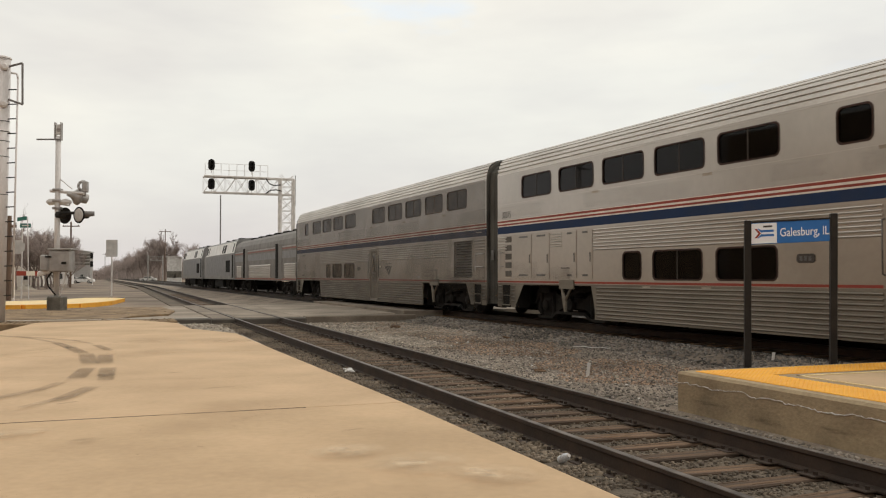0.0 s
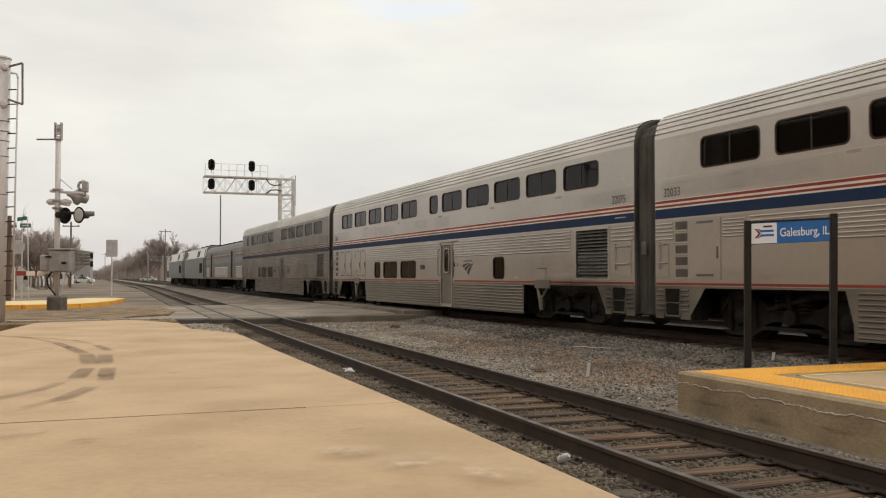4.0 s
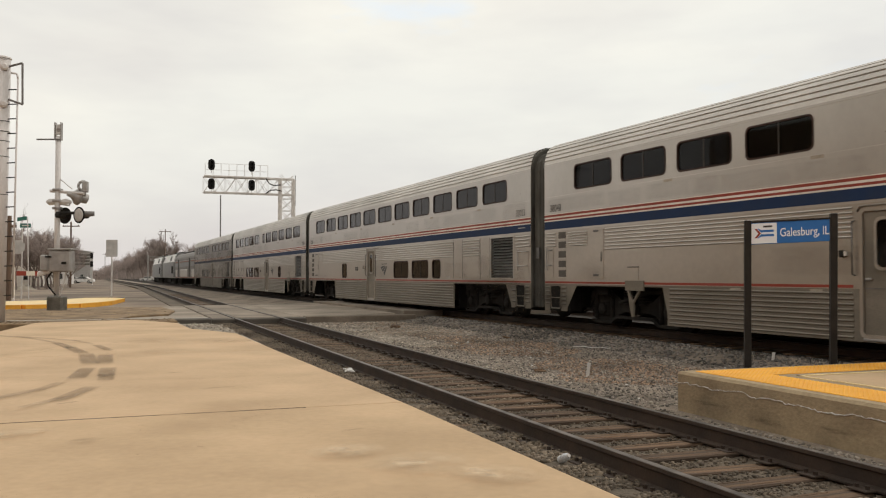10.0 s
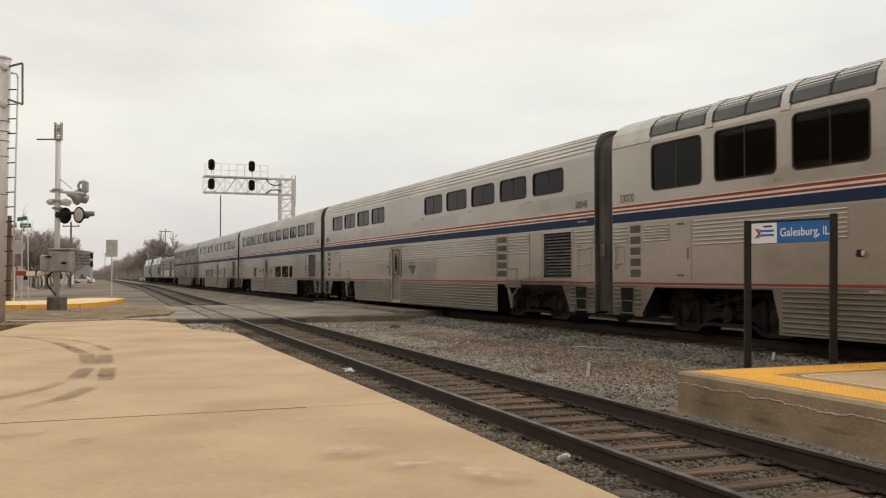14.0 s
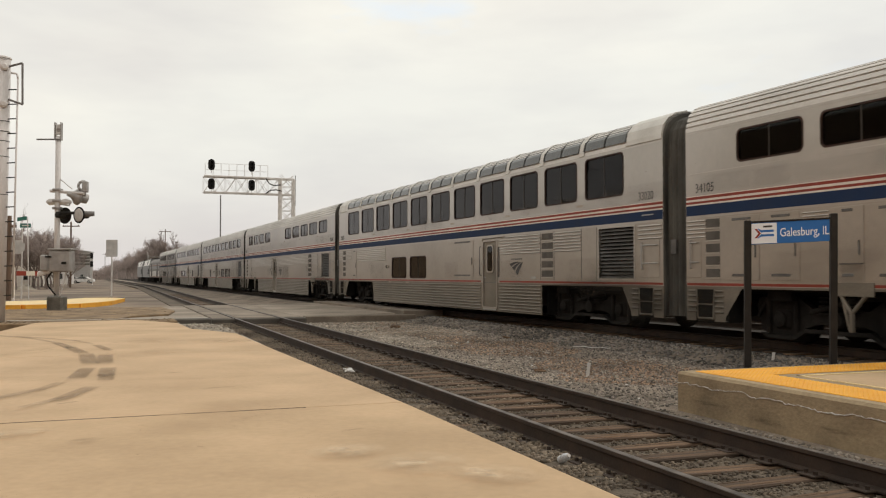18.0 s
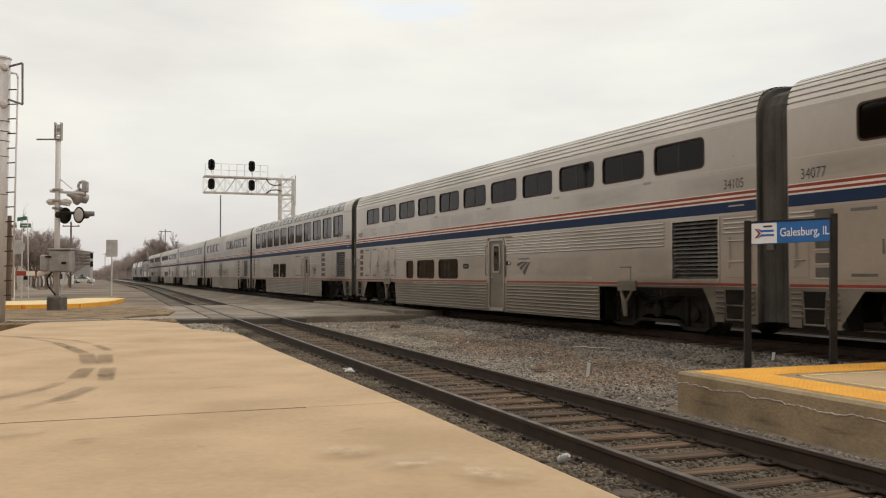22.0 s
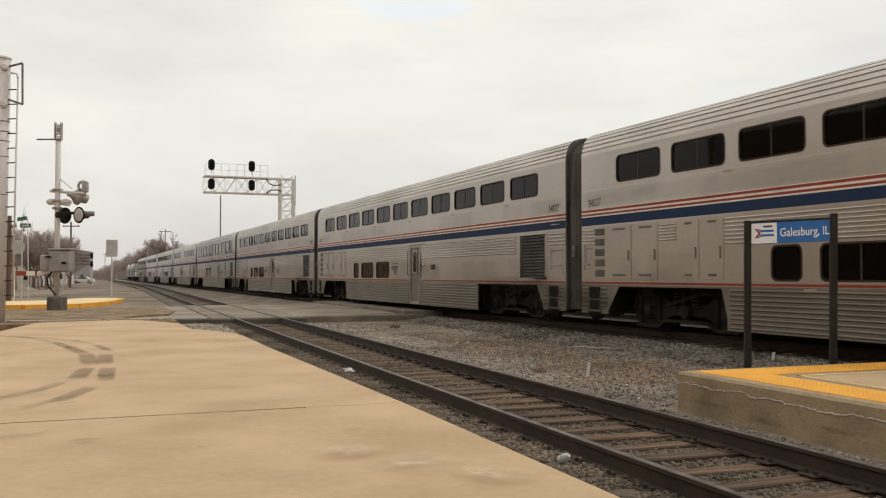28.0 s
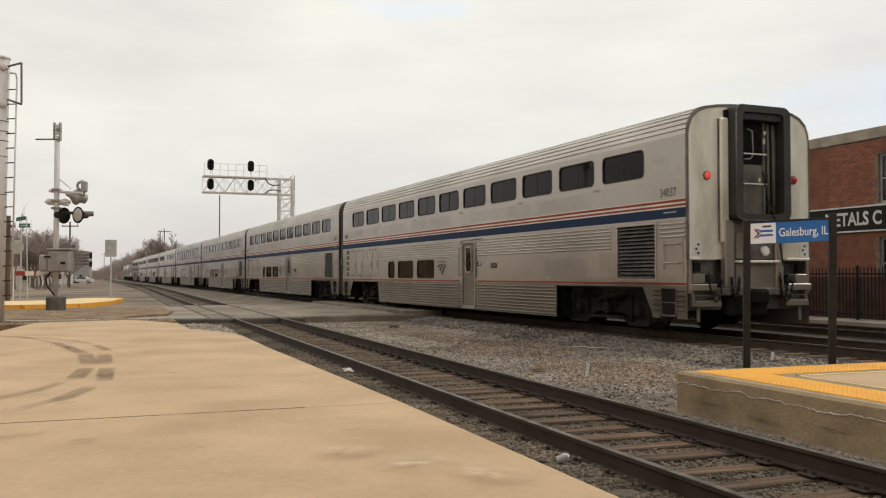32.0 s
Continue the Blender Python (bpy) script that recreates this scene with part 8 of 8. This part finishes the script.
# far woods along the horizon: many fine stems and twigs
rr = random.Random(17)
woods = Shape()
for k in range(3400):
    x, ym = rr.uniform(120, 420), rr.uniform(330, 600)
    rise = float(np.interp(x, (0, 160, 180, 200, 230, 255, 300, 340, 420), (8, 8, 12, 27, 44, 54, 44, 26, 14))) * (0.85 + 0.15 * math.sin(x * 0.31) + 0.08 * math.sin(x * 0.83))
    top = 1.7 + rise * ym / 1561 * rr.uniform(0.7, 1.0)
    base = Vector((px(x, ym), ym, -0.5))
    crown = base + Vector((rr.uniform(-0.6, 0.6), 0, top * rr.uniform(0.35, 0.7)))
    woods.tube(base, crown, 0.10, 0.06, 3, caps=False)
    for _ in range(7):
        woods.tube(crown, crown + Vector((rr.uniform(-2.2, 2.2), rr.uniform(-1, 1), (top - crown.z) * rr.uniform(0.1, 1.0))), 0.07, 0.03, 3, caps=False)
solo("far_woods", woods, TWIG, "distant line of bare brown woods", "woods", kind="stuff")


def utility_pole(x, ym, h, arm=1.2):
    X = px(x, ym)
    t = thing("utility_pole", "wooden utility pole with a crossarm", "utility pole", group="utility poles")
    part("pole", Shape().tube((X, ym, -0.5), (X, ym, h), 0.16, 0.12, n=8), WOOD_POLE, t)
    part("crossarm", Shape().box(X - arm, X + arm, ym - 0.06, ym + 0.06, h - 0.7, h - 0.55, 0.01), WOOD_POLE, t)
    for k in (-0.9, 0, 0.9):
        part("insulator", Shape().tube((X + arm * k, ym, h - 0.55), (X + arm * k, ym, h - 0.4), 0.05, n=6), BOX_STEEL, t)
    return t


bare_tree("bare_tree", 31, 10.0, 0.75, "slender pale leafless tree by the street", Matrix.Translation((px(30, 95), 95, -0.4)) @ Matrix.Diagonal((0.62, 0.62, 0.95, 1)), counts=(4, 4, 4, 5))
solo("gravel_pile", Shape().disc((px(44, 105), 105, -0.45), (0, 0, 1), [(0, 1.4), (0.25, 0.9), (0.5, 0.45), (0.62, 0.1)], 14), LIMESTONE, "low pale heap of gravel", "gravel")
utility_pole(125, 125, 8.9)
utility_pole(292, 235, 13.6, 1.6)
utility_pole(16, 52, 4.8, 0.4)
utility_pole(186, 420, 12.0, 1.2)


def small_house(x, ym, w, dp, h, label, wallmat, roofmat, pitch=1.6, windows=2):
    X = px(x, ym)
    t = thing("house", label, "house", Matrix.Translation((X, ym, -0.5)) @ Matrix.Rotation(0.25, 4, "Z"))
    part("wall", Shape().box(-w / 2, w / 2, -dp / 2, dp / 2, 0, h, 0.02), wallmat, t)
    part("roof", Shape().sweep([(-w / 2 - 0.3, h), (0, h + pitch), (w / 2 + 0.3, h), (w / 2 + 0.3, h + 0.15), (0, h + pitch + 0.18), (-w / 2 - 0.3, h + 0.15)], [lambda a, z: (a, -dp / 2 - 0.3, z), lambda a, z: (a, dp / 2 + 0.3, z)], closed=True), roofmat, t)
    part("gable", Shape().add([(-w / 2, -dp / 2 - 0.005, h), (w / 2, -dp / 2 - 0.005, h), (0, -dp / 2 - 0.005, h + pitch)], [(0, 1, 2)]), wallmat, t)
    for k in range(windows):
        c = -w / 2 + w * (k + 0.5) / windows
        wd = part("window", Shape().box(c - 0.5, c + 0.5, -dp / 2 - 0.05, -dp / 2 + 0.02, 1.0, 2.2, 0.01), WHITE_PAINT, t)
        part("pane", Shape().box(c - 0.42, c + 0.42, -dp / 2 - 0.06, -dp / 2 - 0.052, 1.08, 2.12), DARK_GLASS, wd)
    return t


hut = small_house(309, 235, 3.6, 5.0, 6.6, "tall white railway hut with a dark lower storey", WHITE_PAINT, WHITE_PAINT, 0.15, 1)
part("lower_storey", Shape().box(-1.83, 1.83, -2.56, 2.53, 1.2, 2.9, 0.02), DARK_STEEL, hut, "dark lower storey")
far_gantry = thing("signal_bridge", "distant pale steel signal bridge over the tracks", "signal bridge")
for x in (262.0, 288.0):
    part("leg", Shape().box(px(x, 222) - 0.13, px(x, 222) + 0.13, 221.85, 222.15, -0.5, 6.4, 0.02), BOX_STEEL, far_gantry)
for z in (5.0, 5.95):
    part("chord", Shape().box(px(262, 222), px(288, 222), 221.8, 222.2, z, z + 0.16, 0.02), BOX_STEEL, far_gantry)
for k in range(5):
    x0, x1 = px(262 + 5.2 * k, 222), px(262 + 5.2 * (k + 1), 222)
    part("web", Shape().tube((x0, 222, 5.1 if k % 2 else 6.1), (x1, 222, 6.1 if k % 2 else 5.1), 0.06, n=5), BOX_STEEL, far_gantry)
shed = small_house(148, 260, 4.4, 6.0, 8.6, "tall pale metal-clad shed across the street", BOX_STEEL, BOX_STEEL, 0.3, 1)
for k in range(4):
    part("louvre_band", Shape().box(-2.1, 2.1, -3.12, -3.0, 4.8 + k * 0.9, 5.3 + k * 0.9, 0.03), DARK_STEEL, shed)
small_house(96, 175, 6.5, 6.0, 2.9, "white house behind bare trees", WHITE_PAINT, ROOFING, 1.4)
small_house(36, 140, 6.0, 6.0, 5.0, "tan house with a brown roof", WHITE, ROOFING, 1.6)

ts = thing("traffic_signal", "two black traffic signal heads on a slim pole", "traffic light")
tx, ty = px(163, 150), 150.0
part("pole", Shape().tube((tx + 0.1, ty, -0.4), (tx + 0.1, ty, 5.2), 0.07, n=8), POLE_STEEL, ts)
for z in (4.15, 2.75):
    hd = part("signal_head", Shape().box(tx - 0.22, tx + 0.22, ty - 0.3, ty - 0.05, z, z + 0.95, 0.05), BLACK, ts)
    part("visor", Shape().tube((tx, ty - 0.3, z + 0.6), (tx, ty - 0.55, z + 0.6), 0.15, n=10), BLACK, hd)

def parked_car(x, ym, turn, label, paint):
    t = thing("parked_car", label, "car", Matrix.Translation((px(x, ym), ym, -0.42)) @ Matrix.Rotation(turn, 4, "Z"))
    body = [(-2.2, 0.3), (-2.25, 0.75), (-1.9, 0.92), (-1.35, 0.98), (-0.75, 1.40), (0.7, 1.42), (1.35, 1.0), (2.05, 0.90), (2.25, 0.65), (2.2, 0.3)]
    part("body", Shape().sweep(body, [lambda a, z: (a, -0.82, z), lambda a, z: (a, -0.86, z), lambda a, z: (a, 0.86, z), lambda a, z: (a, 0.82, z)], closed=True), paint, t)
    for sgn in (-1, 1):
        part("side_window", Shape().sweep([(-1.15, 1.0), (-0.7, 1.34), (0.62, 1.36), (1.12, 1.02)], [lambda a, z: (a, sgn * 0.862, z), lambda a, z: (a, sgn * 0.868, z)], closed=True), DARK_GLASS, t)
        for a in (-1.35, 1.35):
            w = part("wheel", Shape().disc((a, sgn * 0.70, 0.32), (0, sgn, 0), [(0, 0.32), (0.19, 0.32), (0.20, 0.22)], 16), RUBBER, t)
            part("rim", Shape().disc((a, sgn * 0.90, 0.32), (0, sgn, 0), [(0, 0.2), (0.01, 0.05)], 12), BOX_STEEL, w)
    return t


parked_car(24, 150, 0.3, "white parked car behind the mast", WHITE_PAINT)
parked_car(148, 190, 0.1, "white parked car far down the street", WHITE_PAINT)
parked_car(263, 250, 0.05, "white van-like car parked beside the far tracks", WHITE_PAINT)
parked_car(128, 200, 0.15, "silver parked car far down the street", BOX_STEEL)

solo("dirt_apron", Shape().box(-40, 2.6, 43.52, 100, -0.49, -0.2, 0.02, fn=face), LOT, "bare brown dirt beyond the street", kind="structure")
far_road = Shape().box(-30, 2.2, 100.02, 400, -0.49, -0.42, 0, fn=face)
solo("gravel_lot", far_road, LOT, "bare grey dirt beside the tracks", kind="structure")
motions()
